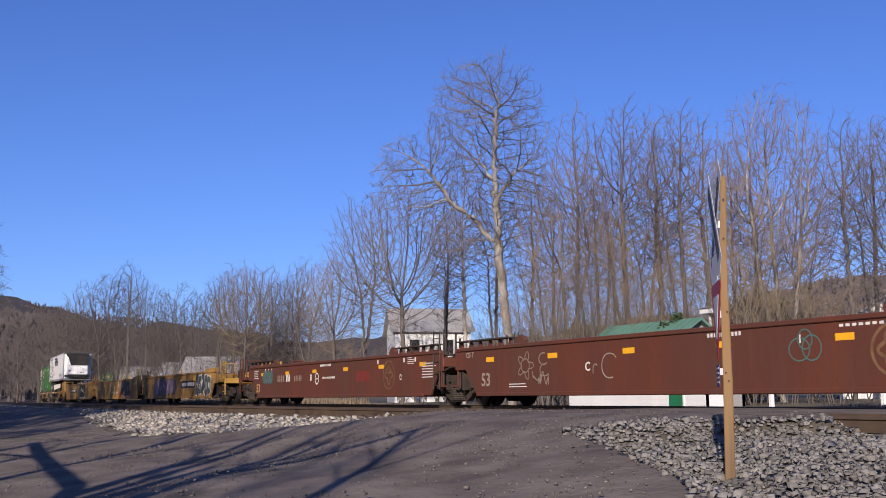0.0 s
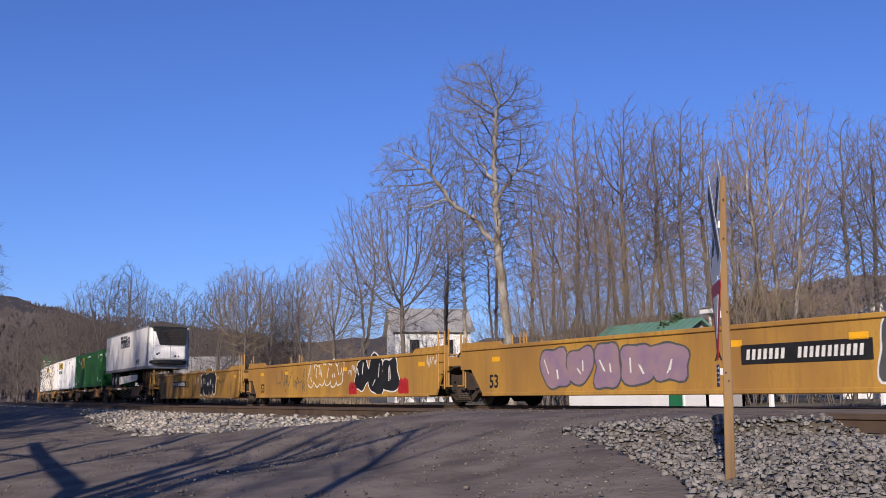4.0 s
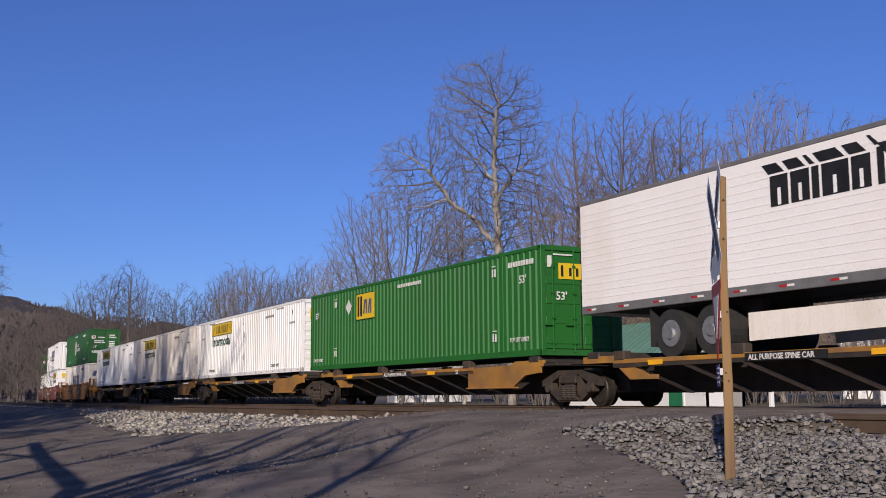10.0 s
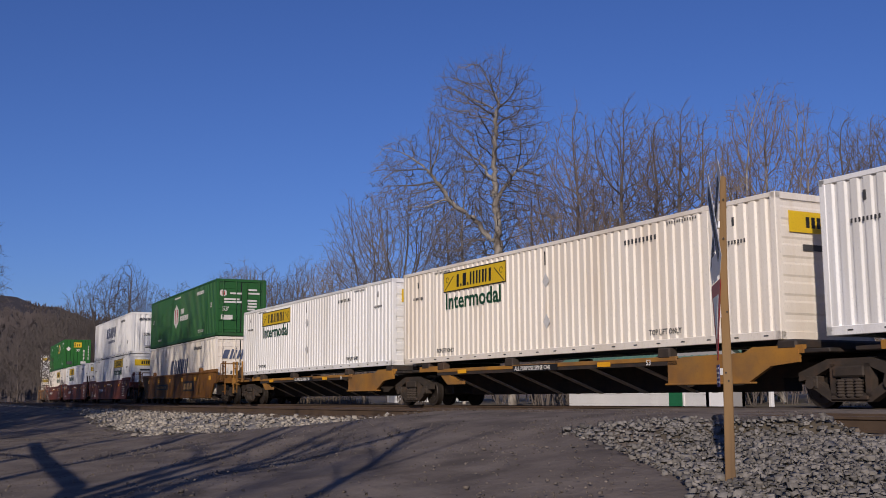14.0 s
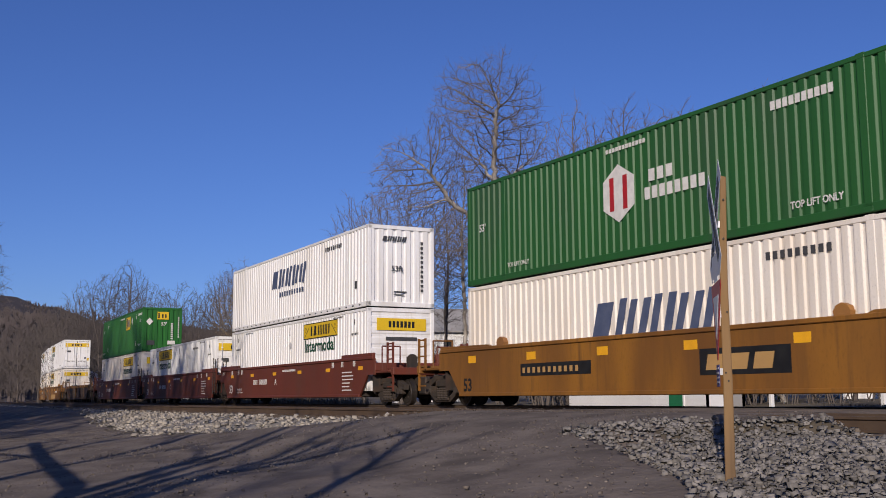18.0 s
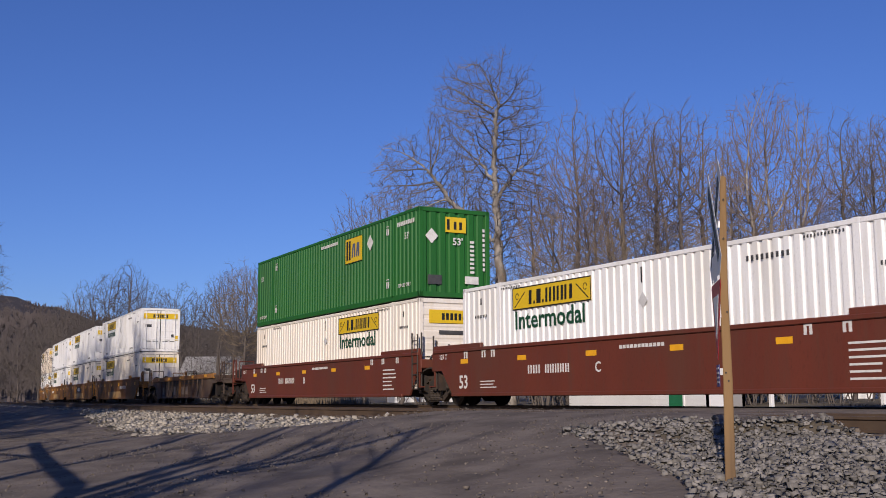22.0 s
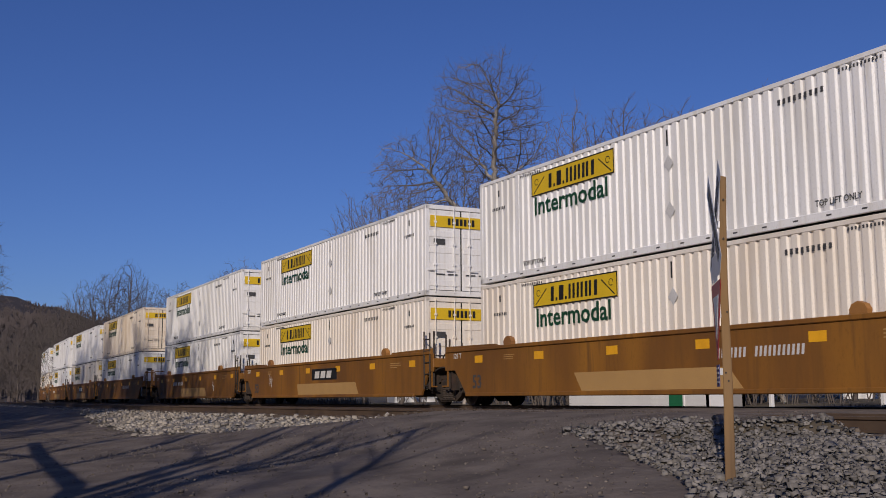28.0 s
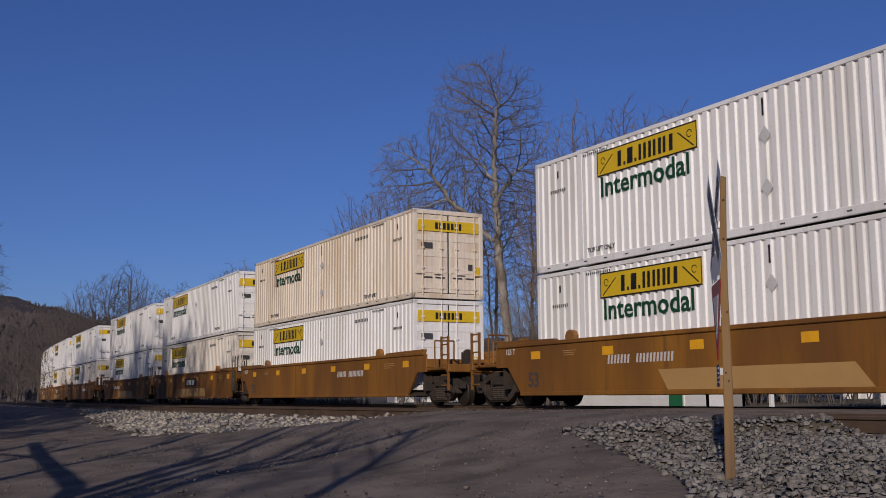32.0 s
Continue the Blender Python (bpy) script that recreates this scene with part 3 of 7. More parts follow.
ONE = ((0, 0, 0), (0.004, 0, 0.25), (0, 0.01, 0.45))
FORMS = [crown_tree(41, ((-0.06, 0, 0.73, 0.18, 0.19, 0.26), (-0.27, 0, 0.62, 0.13, 0.14, 0.14), (0.06, 0.0, 0.56, 0.11, 0.13, 0.10), (-0.12, 0, 0.47, 0.13, 0.16, 0.08)),
                    (((0, 0, 0), (-0.012, 0, 0.2), (-0.026, 0, 0.34), (-0.036, 0, 0.5), (-0.045, 0.01, 0.68), (-0.03, 0.0, 0.86)), ((-0.032, 0, 0.43), (-0.10, 0.02, 0.52), (-0.16, 0.02, 0.56), (-0.23, 0, 0.66)),
                     ((-0.04, 0, 0.57), (0.02, -0.04, 0.65)), ((-0.04, 0, 0.62), (-0.09, 0.05, 0.70))), 5600, 0.0125, 0.0006, 0.011, 0.0155, 0.14, 1.4, 0.2, 0.05),
         crown_tree(42, ((0, 0, 0.66, 0.24, 0.24, 0.34),), (ONE,), 2600, 0.0095, 0.0007, 0.011, 0.0175, 0.3, 0.9),
         crown_tree(43, ((0, 0, 0.66, 0.135, 0.135, 0.33),), (((0, 0, 0), (0.006, 0, 0.35), (0.0, 0.01, 0.66)), ((0, 0, 0.12), (0.05, 0.02, 0.4), (0.06, 0.03, 0.6))), 1700, 0.0085, 0.0007, 0.011, 0.0165, 0.45, 0.9),
         crown_tree(44, ((0, 0, 0.60, 0.33, 0.33, 0.38),), (((0, 0, 0), (0.0, 0.005, 0.22), (0.02, 0, 0.4)),), 1000, 0.0100, 0.0011, 0.016, 0.029, 0.2, twigs=1.5),
         grow_tree(45, 0.42, 5, 0.05, 0.10, (5, 4, 3), 1.2, 5), grow_tree(46, 0.34, 5, 0.10, 0.05, (5, 4, 3), 0.9, 4), grow_tree(47, 0.24, 4, 0.55, 0.02, (2, 1, 1), 1.0, 1, 1.35),
         grow_tree(48, 0.36, 16, 0.16, 0.09, (9, 8, 1), 1.1, 1, 2.6),
         crown_tree(52, ((0, 0, 0.64, 0.21, 0.21, 0.36),), (((0, 0, 0), (0.01, 0, 0.14), (0.05, 0.02, 0.36), (0.07, 0.03, 0.58)), ((0, 0, 0.06), (-0.05, 0.02, 0.3), (-0.08, 0.02, 0.55)), ((0, 0, 0.1), (0.0, -0.05, 0.33), (0.01, -0.07, 0.6))), 3600, 0.010, 0.0007, 0.011, 0.0165, 0.5, 1.0),
         crown_tree(53, ((0, 0, 0.62, 0.20, 0.20, 0.36), (0.1, 0, 0.5, 0.12, 0.12, 0.24)), (((0, 0, 0), (0.012, 0, 0.2), (-0.01, 0.01, 0.5)), ((0.01, 0, 0.2), (0.07, 0, 0.4), (0.1, 0, 0.55))), 2600, 0.009, 0.0007, 0.011, 0.0175, 0.25, 0.9, gnarl=0.06),
         crown_tree(54, ((0, 0, 0.66, 0.11, 0.11, 0.33), (0.06, 0.03, 0.55, 0.09, 0.09, 0.18)), (((0, 0, 0), (-0.008, 0, 0.3), (0.01, 0, 0.66)),), 1300, 0.0075, 0.0007, 0.011, 0.0165, 0.35, 0.9, gnarl=0.04),
         crown_tree(55, ((0, 0, 0.60, 0.28, 0.28, 0.38), (0.05, 0, 0.82, 0.12, 0.12, 0.16)), (((0, 0, 0), (-0.01, 0.005, 0.2), (0.02, 0, 0.45)), ((0, 0, 0.1), (-0.1, 0.03, 0.35))), 1000, 0.0092, 0.0011, 0.016, 0.029, 0.2, twigs=1.5)]
FORM_MESH = {}


def tree(form, x, y, h, turn, bark, twigs, label, group, girth=1.0, name="tree", category="tree"):
    key = (form, bark, twigs)
    if key not in FORM_MESH:
        thick, thin = FORMS[form]
        FORM_MESH[key] = (raw_mesh("trunk", *thick, M[bark], True), raw_mesh("crown", *thin, M[twigs]))
    t = thing(name, label, category, group, Matrix.Translation((x, y, gz(x, y) - 0.1)) @ Matrix.Rotation(turn, 4, "Z") @ Matrix.Diagonal((h * girth, h * girth, h, 1)))
    part("trunk", FORM_MESH[key][0], None, t)
    part("crown", FORM_MESH[key][1], None, t)
    return t


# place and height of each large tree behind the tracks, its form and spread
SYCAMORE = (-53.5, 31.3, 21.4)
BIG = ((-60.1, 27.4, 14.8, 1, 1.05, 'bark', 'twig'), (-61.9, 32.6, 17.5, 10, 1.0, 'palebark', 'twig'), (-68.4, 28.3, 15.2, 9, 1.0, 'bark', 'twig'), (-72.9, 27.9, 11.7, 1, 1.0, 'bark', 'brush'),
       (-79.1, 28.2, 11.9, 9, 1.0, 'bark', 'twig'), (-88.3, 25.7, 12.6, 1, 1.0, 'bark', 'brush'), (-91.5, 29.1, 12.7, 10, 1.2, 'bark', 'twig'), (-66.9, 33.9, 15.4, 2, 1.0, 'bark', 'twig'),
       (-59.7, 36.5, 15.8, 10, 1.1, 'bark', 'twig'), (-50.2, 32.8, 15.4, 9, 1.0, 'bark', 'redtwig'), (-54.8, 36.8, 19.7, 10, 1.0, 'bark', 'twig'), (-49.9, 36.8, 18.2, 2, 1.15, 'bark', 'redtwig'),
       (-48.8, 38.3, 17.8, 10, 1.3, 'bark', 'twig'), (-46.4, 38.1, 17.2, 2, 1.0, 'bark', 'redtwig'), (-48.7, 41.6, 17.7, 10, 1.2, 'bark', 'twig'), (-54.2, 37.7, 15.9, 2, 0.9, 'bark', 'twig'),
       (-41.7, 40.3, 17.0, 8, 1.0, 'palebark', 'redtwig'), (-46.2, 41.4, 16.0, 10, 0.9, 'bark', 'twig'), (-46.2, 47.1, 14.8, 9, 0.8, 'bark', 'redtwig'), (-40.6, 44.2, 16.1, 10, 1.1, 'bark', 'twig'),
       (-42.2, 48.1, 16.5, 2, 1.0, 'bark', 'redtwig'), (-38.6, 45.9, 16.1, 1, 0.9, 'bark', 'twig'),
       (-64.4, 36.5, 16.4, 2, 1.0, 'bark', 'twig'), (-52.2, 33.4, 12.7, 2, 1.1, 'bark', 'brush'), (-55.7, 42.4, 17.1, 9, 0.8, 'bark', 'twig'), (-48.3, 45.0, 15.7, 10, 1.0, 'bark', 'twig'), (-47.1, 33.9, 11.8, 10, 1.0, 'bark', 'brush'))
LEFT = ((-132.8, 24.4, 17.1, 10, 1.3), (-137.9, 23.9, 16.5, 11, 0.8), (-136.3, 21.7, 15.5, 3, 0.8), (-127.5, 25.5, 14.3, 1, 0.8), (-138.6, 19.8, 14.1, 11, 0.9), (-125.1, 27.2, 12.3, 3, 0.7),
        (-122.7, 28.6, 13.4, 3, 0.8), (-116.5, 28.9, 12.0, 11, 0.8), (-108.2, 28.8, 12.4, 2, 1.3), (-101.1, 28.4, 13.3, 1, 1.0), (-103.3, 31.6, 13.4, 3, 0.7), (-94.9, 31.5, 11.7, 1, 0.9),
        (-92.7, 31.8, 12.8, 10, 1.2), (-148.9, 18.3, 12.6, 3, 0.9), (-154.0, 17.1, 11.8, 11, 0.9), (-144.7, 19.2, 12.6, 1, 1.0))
rt = random.Random(3)
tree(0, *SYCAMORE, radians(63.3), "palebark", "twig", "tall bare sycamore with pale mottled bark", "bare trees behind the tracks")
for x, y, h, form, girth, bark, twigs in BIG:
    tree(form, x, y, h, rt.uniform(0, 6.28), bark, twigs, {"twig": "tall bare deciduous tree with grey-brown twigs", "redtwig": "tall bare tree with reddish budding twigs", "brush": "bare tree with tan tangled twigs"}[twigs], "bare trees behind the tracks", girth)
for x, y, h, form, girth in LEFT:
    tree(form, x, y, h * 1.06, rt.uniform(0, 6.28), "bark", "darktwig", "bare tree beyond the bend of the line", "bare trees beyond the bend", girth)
for i in range(22):
    b = radians(-85.5 + i * 0.72 + rt.uniform(-0.3, 0.3))
    d = np.interp(math.degrees(b), [-86, -70], [168, 108]) * rt.uniform(0.95, 1.1)
    tree(3 if i % 2 else 11, d * math.sin(b), d * math.cos(b), rt.uniform(8.5, 12.0), rt.uniform(0, 6.28), "bark", "darktwig", "bare tree beyond the bend of the line", "bare trees beyond the bend", 0.9)
for i in range(16):
    b = radians(-58.5 + i * 0.78 + rt.uniform(-0.3, 0.3))
    d = rt.uniform(50, 60)
    tree(5 if i % 3 else 4, d * math.sin(b), d * math.cos(b), rt.uniform(8.0, 11.5), rt.uniform(0, 6.28), "bark", "brush" if i % 4 else "twig", "bare tan saplings and tangled vines", "brush behind the tracks", 1.0, "bush", "bush")
for i in range(66):
    b = radians(-86 + i * 0.70 + rt.uniform(-0.35, 0.35))
    d = np.interp(math.degrees(b), [-86, -74, -66, -40], [150, 104, 76, 48]) * rt.uniform(0.85, 1.25)
    h = rt.uniform(4.6, 8.6) * (1.25 if i < 26 else 1.05 if i < 44 else 0.85)
    if -68 < math.degrees(b) < -61.3:
        h = min(h, 0.072 * d)
    tree(4 if i % 3 else 5, d * math.sin(b), d * math.cos(b), h, rt.uniform(0, 6.28), "bark", "darktwig" if i < 20 else "brush" if rt.random() < 0.72 else "twig", "bare tangled brush with tan stems", "brush behind the tracks", 1.15, "bush", "bush")
def evergreen(x, y, w, h, n, seed, label):
    """A rounded evergreen bush: stems with many small leaf sprays."""
    rng = random.Random(seed)
    t = thing("evergreen_bush", label, "bush", "evergreen bushes", pose(x, y, gz(x, y) - 0.1))
    bm = bmesh.new()
    for _ in range(7):
        tube(bm, (rng.gauss(0, 0.1), rng.gauss(0, 0.1), 0), (rng.gauss(0, w * 0.2), rng.gauss(0, w * 0.2), h * rng.uniform(0.6, 0.9)), 0.05, 0.015, 5)
    part("stems", bm, M["bark"], t)
    V, F = [], []
    for _ in range(n):
        d = Vector((rng.gauss(0, 1), rng.gauss(0, 1), rng.gauss(0, 1))).normalized()
        r = rng.uniform(0.45, 1.0) ** 0.6 * (1 + 0.18 * math.sin(d.x * 5 + seed) * math.sin(d.z * 6 + d.y * 4))
        c = Vector((d.x * r * w / 2, d.y * r * w / 2, h * 0.52 + d.z * r * h * 0.48))
        for _ in range(3):
            a = Vector((rng.gauss(0, 1), rng.gauss(0, 1), rng.gauss(0, 0.7) + 0.3)).normalized()
            b = a.orthogonal().normalized() * 0.05
            k = len(V)
            V += [c - b, c + b, c + a * rng.uniform(0.14, 0.3)]
            F.append((k, k + 1, k + 2))
    part("foliage", raw_mesh("foliage", V, F, M["evergreen"]), None, t)
    return t


for i, (px, py, w, hh, n) in enumerate(((-37.3, 30.2, 2.0, 4.0, 2200), (-45.8, 41.8, 3.0, 6.7, 1500), (-46.5, 44.0, 3.0, 6.5, 1400))):
    evergreen(px, py, w, hh, n, 60 + i, "dull green evergreen bush among bare trees")
# trees along the road behind the camera, whose shadows fall across the lot
ROADSIDE = ((-15.2, -6.4, 13, 6), (-11.2, -6.6, 12, 6), (-5.4, -7.9, 14, 6), (-3.0, -6.4, 13, 6), (-1.2, -7.4, 12, 6), (1.6, -8.8, 14, 6), (14, -18, 18, 10), (-19.5, -8, 14, 6), (-24, -12, 20, 7), (-29, -13, 24, 7), (-33, -14, 25, 7), (-37, -12, 25, 7),
            (-41, -14, 26, 7), (-45, -12, 25, 7), (-50, -14, 27, 7), (-55, -12, 26, 7), (-60, -14, 27, 7), (-66, -13, 26, 7), (-73, -12, 25, 7), (-79, -13, 24, 7), (-85, -12, 22, 7), (-91, -12, 19, 7), (-101, -10, 19, 7), (-112, -9, 20, 7), (-124, -8, 20, 7), (-138, -6, 20, 7))
for x, y, h, form in ROADSIDE:
    tree(form, x, y, h, rt.uniform(0, 6.28), "bark", "twig", "bare roadside tree casting long shadows", "roadside trees", 1.15)
# added out of view: a limb shaped only to lay a straight bar shadow
t = thing("tree", "unseen added tree whose long low limb casts a bar shadow", "tree", "roadside trees", pose(-5.0, -4.2, gz(-5.0, -4.2) - 0.1))
bm = bmesh.new()
tube(bm, (0, 0, 0), (0.1, -0.1, 4.2), 0.26, 0.2, 10)
tube(bm, (0.1, -0.1, 4.2), (0.4, -0.3, 6.0), 0.2, 0.05, 8)
part("trunk", bm, M["bark"], t)
bm = bmesh.new()
for p, q, r, s in (((0.1, -0.1, 3.9), (-2.2, 0.3, 4.2), 0.14, 0.12), ((-2.2, 0.3, 4.2), (-9.0, 0.8, 4.15), 0.12, 0.11), ((-9.0, 0.8, 4.15), (-14.6, 1.2, 4.25), 0.11, 0.1), ((-9.0, 0.8, 4.15), (-10.2, -1.6, 5.2), 0.08, 0.03)):
    tube(bm, p, q, r, s, 8)
part("limb", bm, M["bark"], t)


tree(10, -39.9, 2.2, 8.9, 0.4, "bark", "twig", "slender bare tree beside the lot", "roadside trees", 0.95)
# leaning roadside trunks, whose long shadows cross the road
for x, y, dx, dy, dz, r in ((-5.28, -4.52, 2.18, 0.09, 7.6, 0.1), (-2.34, -1.99, -0.64, -0.77, 7.24, 0.085)):
    t = thing("tree", "slender leaning bare roadside tree", "tree", "roadside trees", pose(x, y, gz(x, y) - 0.1))
    bm = bmesh.new()
    tube(bm, (0, 0, 0), (dx * 0.5, dy * 0.5, dz * 0.5), r * 1.2, r, 8)
    tube(bm, (dx * 0.5, dy * 0.5, dz * 0.5), (dx, dy, dz), r, r * 0.6, 8)
    part("trunk", bm, M["bark"], t)
    bm = bmesh.new()
    for i in range(7):
        v, a = 0.62 + 0.055 * i, i * 2.4 + r * 30
        p = Vector((dx * v, dy * v, dz * v))
        tube(bm, p, p + Vector((math.cos(a) * 1.3, math.sin(a) * 1.3, 1.5)), r * 0.35, r * 0.12, 5)
    if r > 0.09:
        tube(bm, (1.63, 0.07, 5.7), (4.88, -0.28, 8.75), 0.1, 0.06, 7)
        tube(bm, (3.2, -0.1, 7.2), (3.9, -1.2, 8.9), 0.05, 0.02, 5)
    part("limbs", bm, M["bark"], t)


# ---- hills ----
def hill_ring():
    az = np.linspace(0, 2 * math.pi, 361)
    V, F = [], []
    rows = (330, 380, 430, 500, 580)
    for a in az[:-1]:
        deg = (math.degrees(a) + 180) % 360 - 180
        top = np.interp(deg, [-180, -100, -87, -85.5, -82, -78, -72, -60, -50, -45, -40, -30, 0, 180], [48, 50, 53, 52, 45, 40, 34, 34, 42, 58, 66, 62, 40, 48])
        top += 2.0 * math.sin(a * 37) + 1.3 * math.sin(a * 83 + 1) + 0.8 * math.sin(a * 211)
        for k, r in enumerate(rows):
            V.append((r * math.sin(a), r * math.cos(a), -2 + top * (k / 4) ** 0.8 * r / 580 * 1.0 + (0.8 * math.sin(a * 300 + k * 2) if k else 0)))
    n = len(rows)
    m = len(az) - 1
    for i in range(m):
        for k in range(n - 1):
            j = (i + 1) % m
            F.append((i * n + k, j * n + k, j * n + k + 1, i * n + k + 1))
    me = raw_mesh("backdrop", V, F, M["hill"], True)
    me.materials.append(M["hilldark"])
    # slopes towards -x, picked by bearing, take the darker hill colour
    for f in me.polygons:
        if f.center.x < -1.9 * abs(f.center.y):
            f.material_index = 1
    return me


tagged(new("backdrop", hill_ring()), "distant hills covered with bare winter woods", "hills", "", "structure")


def far_woods(n):
    """Bare trees on the distant slopes: each a trunk with a fan of branches."""
    rng = np.random.default_rng(12)
    V, F = [], []
    for i in range(n):
        deg = rng.uniform(-89, -74) if i % 5 < 3 else rng.uniform(-52, -36)
        a, r = radians(deg), rng.uniform(335, 582)
        k = np.interp(r, [330, 380, 430, 500, 580], [0, 1, 2, 3, 4])
        top = np.interp(deg, [-100, -87, -85.5, -82, -78, -72, -60, -50, -45, -40, -30], [50, 53, 52, 45, 40, 34, 34, 42, 58, 66, 62])
        z = -2 + top * (k / 4) ** 0.8 * r / 580
        h = rng.uniform(3.5, 6.5) * (1.0 if r < 520 else 0.55)
        x, y = r * math.sin(a), r * math.cos(a)
        c, s = math.cos(a), -math.sin(a)
        for j in range(9):
            lean = rng.uniform(-0.42, 0.42) if j else 0.0
            z0 = z + (0 if j == 0 else h * rng.uniform(0.2, 0.5))
            l = h * (0.95 if j == 0 else rng.uniform(0.35, 0.6))
            w = 0.3 if j == 0 else 0.22
            b = len(V)
            V += [(x - c * w, y - s * w, z0), (x + c * w, y + s * w, z0), (x + c * lean * l, y + s * lean * l, z0 + l)]
            F.append((b, b + 1, b + 2))
    return raw_mesh("far_woods", V, F, M["farwood"])


tagged(new("far_woods", far_woods(6500)), "bare winter woods on the distant slopes", "woods", "", "stuff")


# ---- the train ----
MOVERS, WHEELS = [], []
SIDE_Y = -1.42


def flat(w, h, x=0.0, z=0.0, y=0.0, t=0.004):
    return (x, x + w, y - t, y, z, z + h)


def decal(name, parent, material, x, z, w, h, y, label=""):
    return part(name, B(flat(w, h, x, z, y)), M[material], parent, label)


def letters(words, parent, material, x, z, size, y, squeeze=1.0, label=""):
    return part("lettering", text_mesh(words, size, M[material], squeeze), None, parent, label, pose(x, y - 0.003, z))


def bars(parent, material, x, z, w, h, y, n, gap=0.25, slant=0.0, name="marking", label=""):
    """n upright bars in a row, in place of writing that is not spelt out."""
    bm = bmesh.new()
    step = w / n
    for i in range(n):
        a, b = x + i * step, x + (i + 1 - gap) * step
        prism(bm, ((a, z), (b, z), (b + slant * h, z + h), (a + slant * h, z + h)), "y", y - 0.004, y)
    return tagged(part(name, bm, M[material], parent, label), kind="stuff")


def lines(parent, material, x, z, w, h, y, n):
    """n short rows of small stencilled writing."""
    rl = random.Random(int(x * 100) + n)
    return part("marking", B(*[flat(w * rl.uniform(0.6, 1), h / n * 0.32, x, z + h * i / n, y) for i in range(n)]), M[material], parent)


def blob(bm, cx, cz, w, h, y, rg, grow=0.0, lean=0.0, bumps=None):
    """A fat, rounded, uneven letter-like shape."""
    pts = []
    n = 28
    for k in range(n):
        a = 2 * math.pi * k / n
        c, s = math.cos(a), math.sin(a)
        f = (abs(c) ** 3.2 + abs(s) ** 3.2) ** (-1 / 3.2)
        for j, (amp, ph) in enumerate(bumps):
            f *= 1 + amp * math.sin((j + 2) * a + ph)
        x, z = c * f * w / 2, s * f * h / 2
        d = math.hypot(x, z)
        x, z = x * (1 + grow / d), z * (1 + grow / d)
        pts.append((cx + x + lean * z, cz + z))
    return prism(bm, pts, "y", y - 0.003, y)


def graffiti(parent, x, z, w, h, n, fill, edge, y, seed, lean=0.05, shine=None):
    """A sprayed piece: n fat shapes with an edge colour and inner strokes."""
    rg = random.Random(seed)
    step = w / n
    for i in range(n):
        be, bf, bs = bmesh.new(), bmesh.new(), bmesh.new()
        cx, cz = x + step * (i + 0.5), z + h / 2 + rg.uniform(-0.05, 0.05) * h
        ww, hh = step * rg.uniform(0.95, 1.15), h * rg.uniform(0.85, 1.05)
        k = rg.uniform(-0.15, 0.15) + lean
        bumps = [(rg.uniform(0.03, 0.10), rg.uniform(0, 6.28)) for _ in range(4)]
        blob(be, cx, cz, ww, hh, y - i * 0.0006, rg, 0.04, k, bumps)
        blob(bf, cx, cz, ww, hh, y - 0.004 - i * 0.0006, rg, -0.012, k, bumps)
        for j in range(2):
            a = rg.uniform(-0.3, 0.2) * ww
            q = cz + rg.uniform(-0.3, 0.05) * hh
            t, l, r2 = rg.uniform(0.03, 0.07), rg.uniform(0.15, 0.4) * hh, rg.uniform(-0.2, 0.2)
            prism(bs, ((cx + a, q), (cx + a + t, q), (cx + a + t + r2 * ww, q + l), (cx + a + r2 * ww, q + l)), "y", y - 0.014 - j * 0.001, y - 0.011)
        shape = part("graffiti_shape", be, M[edge], parent, "sprayed graffiti shape")
        part("fill", bf, M[fill], shape)
        part("stroke", bs, M[shine or edge], shape)


def scrawl(parent, material, x, z, w, h, n, y, seed, t=0.028):
    """A thin sprayed line of loops and hooks."""
    rg = random.Random(seed)
    bm = bmesh.new()
    knots = []
    for i in range(2 * n + 3):
        up = 0.72 if i % 2 else 0.22
        knots.append((x + w * (i / (2 * n + 2) + rg.uniform(-0.07, 0.07)), z + h * min(1.0, max(0.0, up + rg.uniform(-0.3, 0.3)))))
    pts = []
    for p0, p1, p2, p3 in zip(knots, knots[1:], knots[2:], knots[3:]):
        for j in range(4):
            u = j / 4
            pts.append(tuple(0.5 * (2 * b + (c - a) * u + (2 * a - 5 * b + 4 * c - d) * u * u + (3 * b - a - 3 * c + d) * u ** 3) for a, b, c, d in zip(p0, p1, p2, p3)))
    for p, q in zip(pts, pts[1:]):
        dx, dz = q[0] - p[0], q[1] - p[1]
        d = math.hypot(dx, dz) or 1.0
        ox, oz = -dz / d * t / 2, dx / d * t / 2
        vs = [bm.verts.new((c[0] + sx * ox, y - 0.003, c[1] + sx * oz)) for c, sx in ((p, 1), (p, -1), (q, -1), (q, 1))]
        bm.faces.new(vs)
    bmesh.ops.remove_doubles(bm, verts=bm.verts, dist=0.004)
    return part("graffiti", bm, M[material], parent, "thin sprayed scrawl")


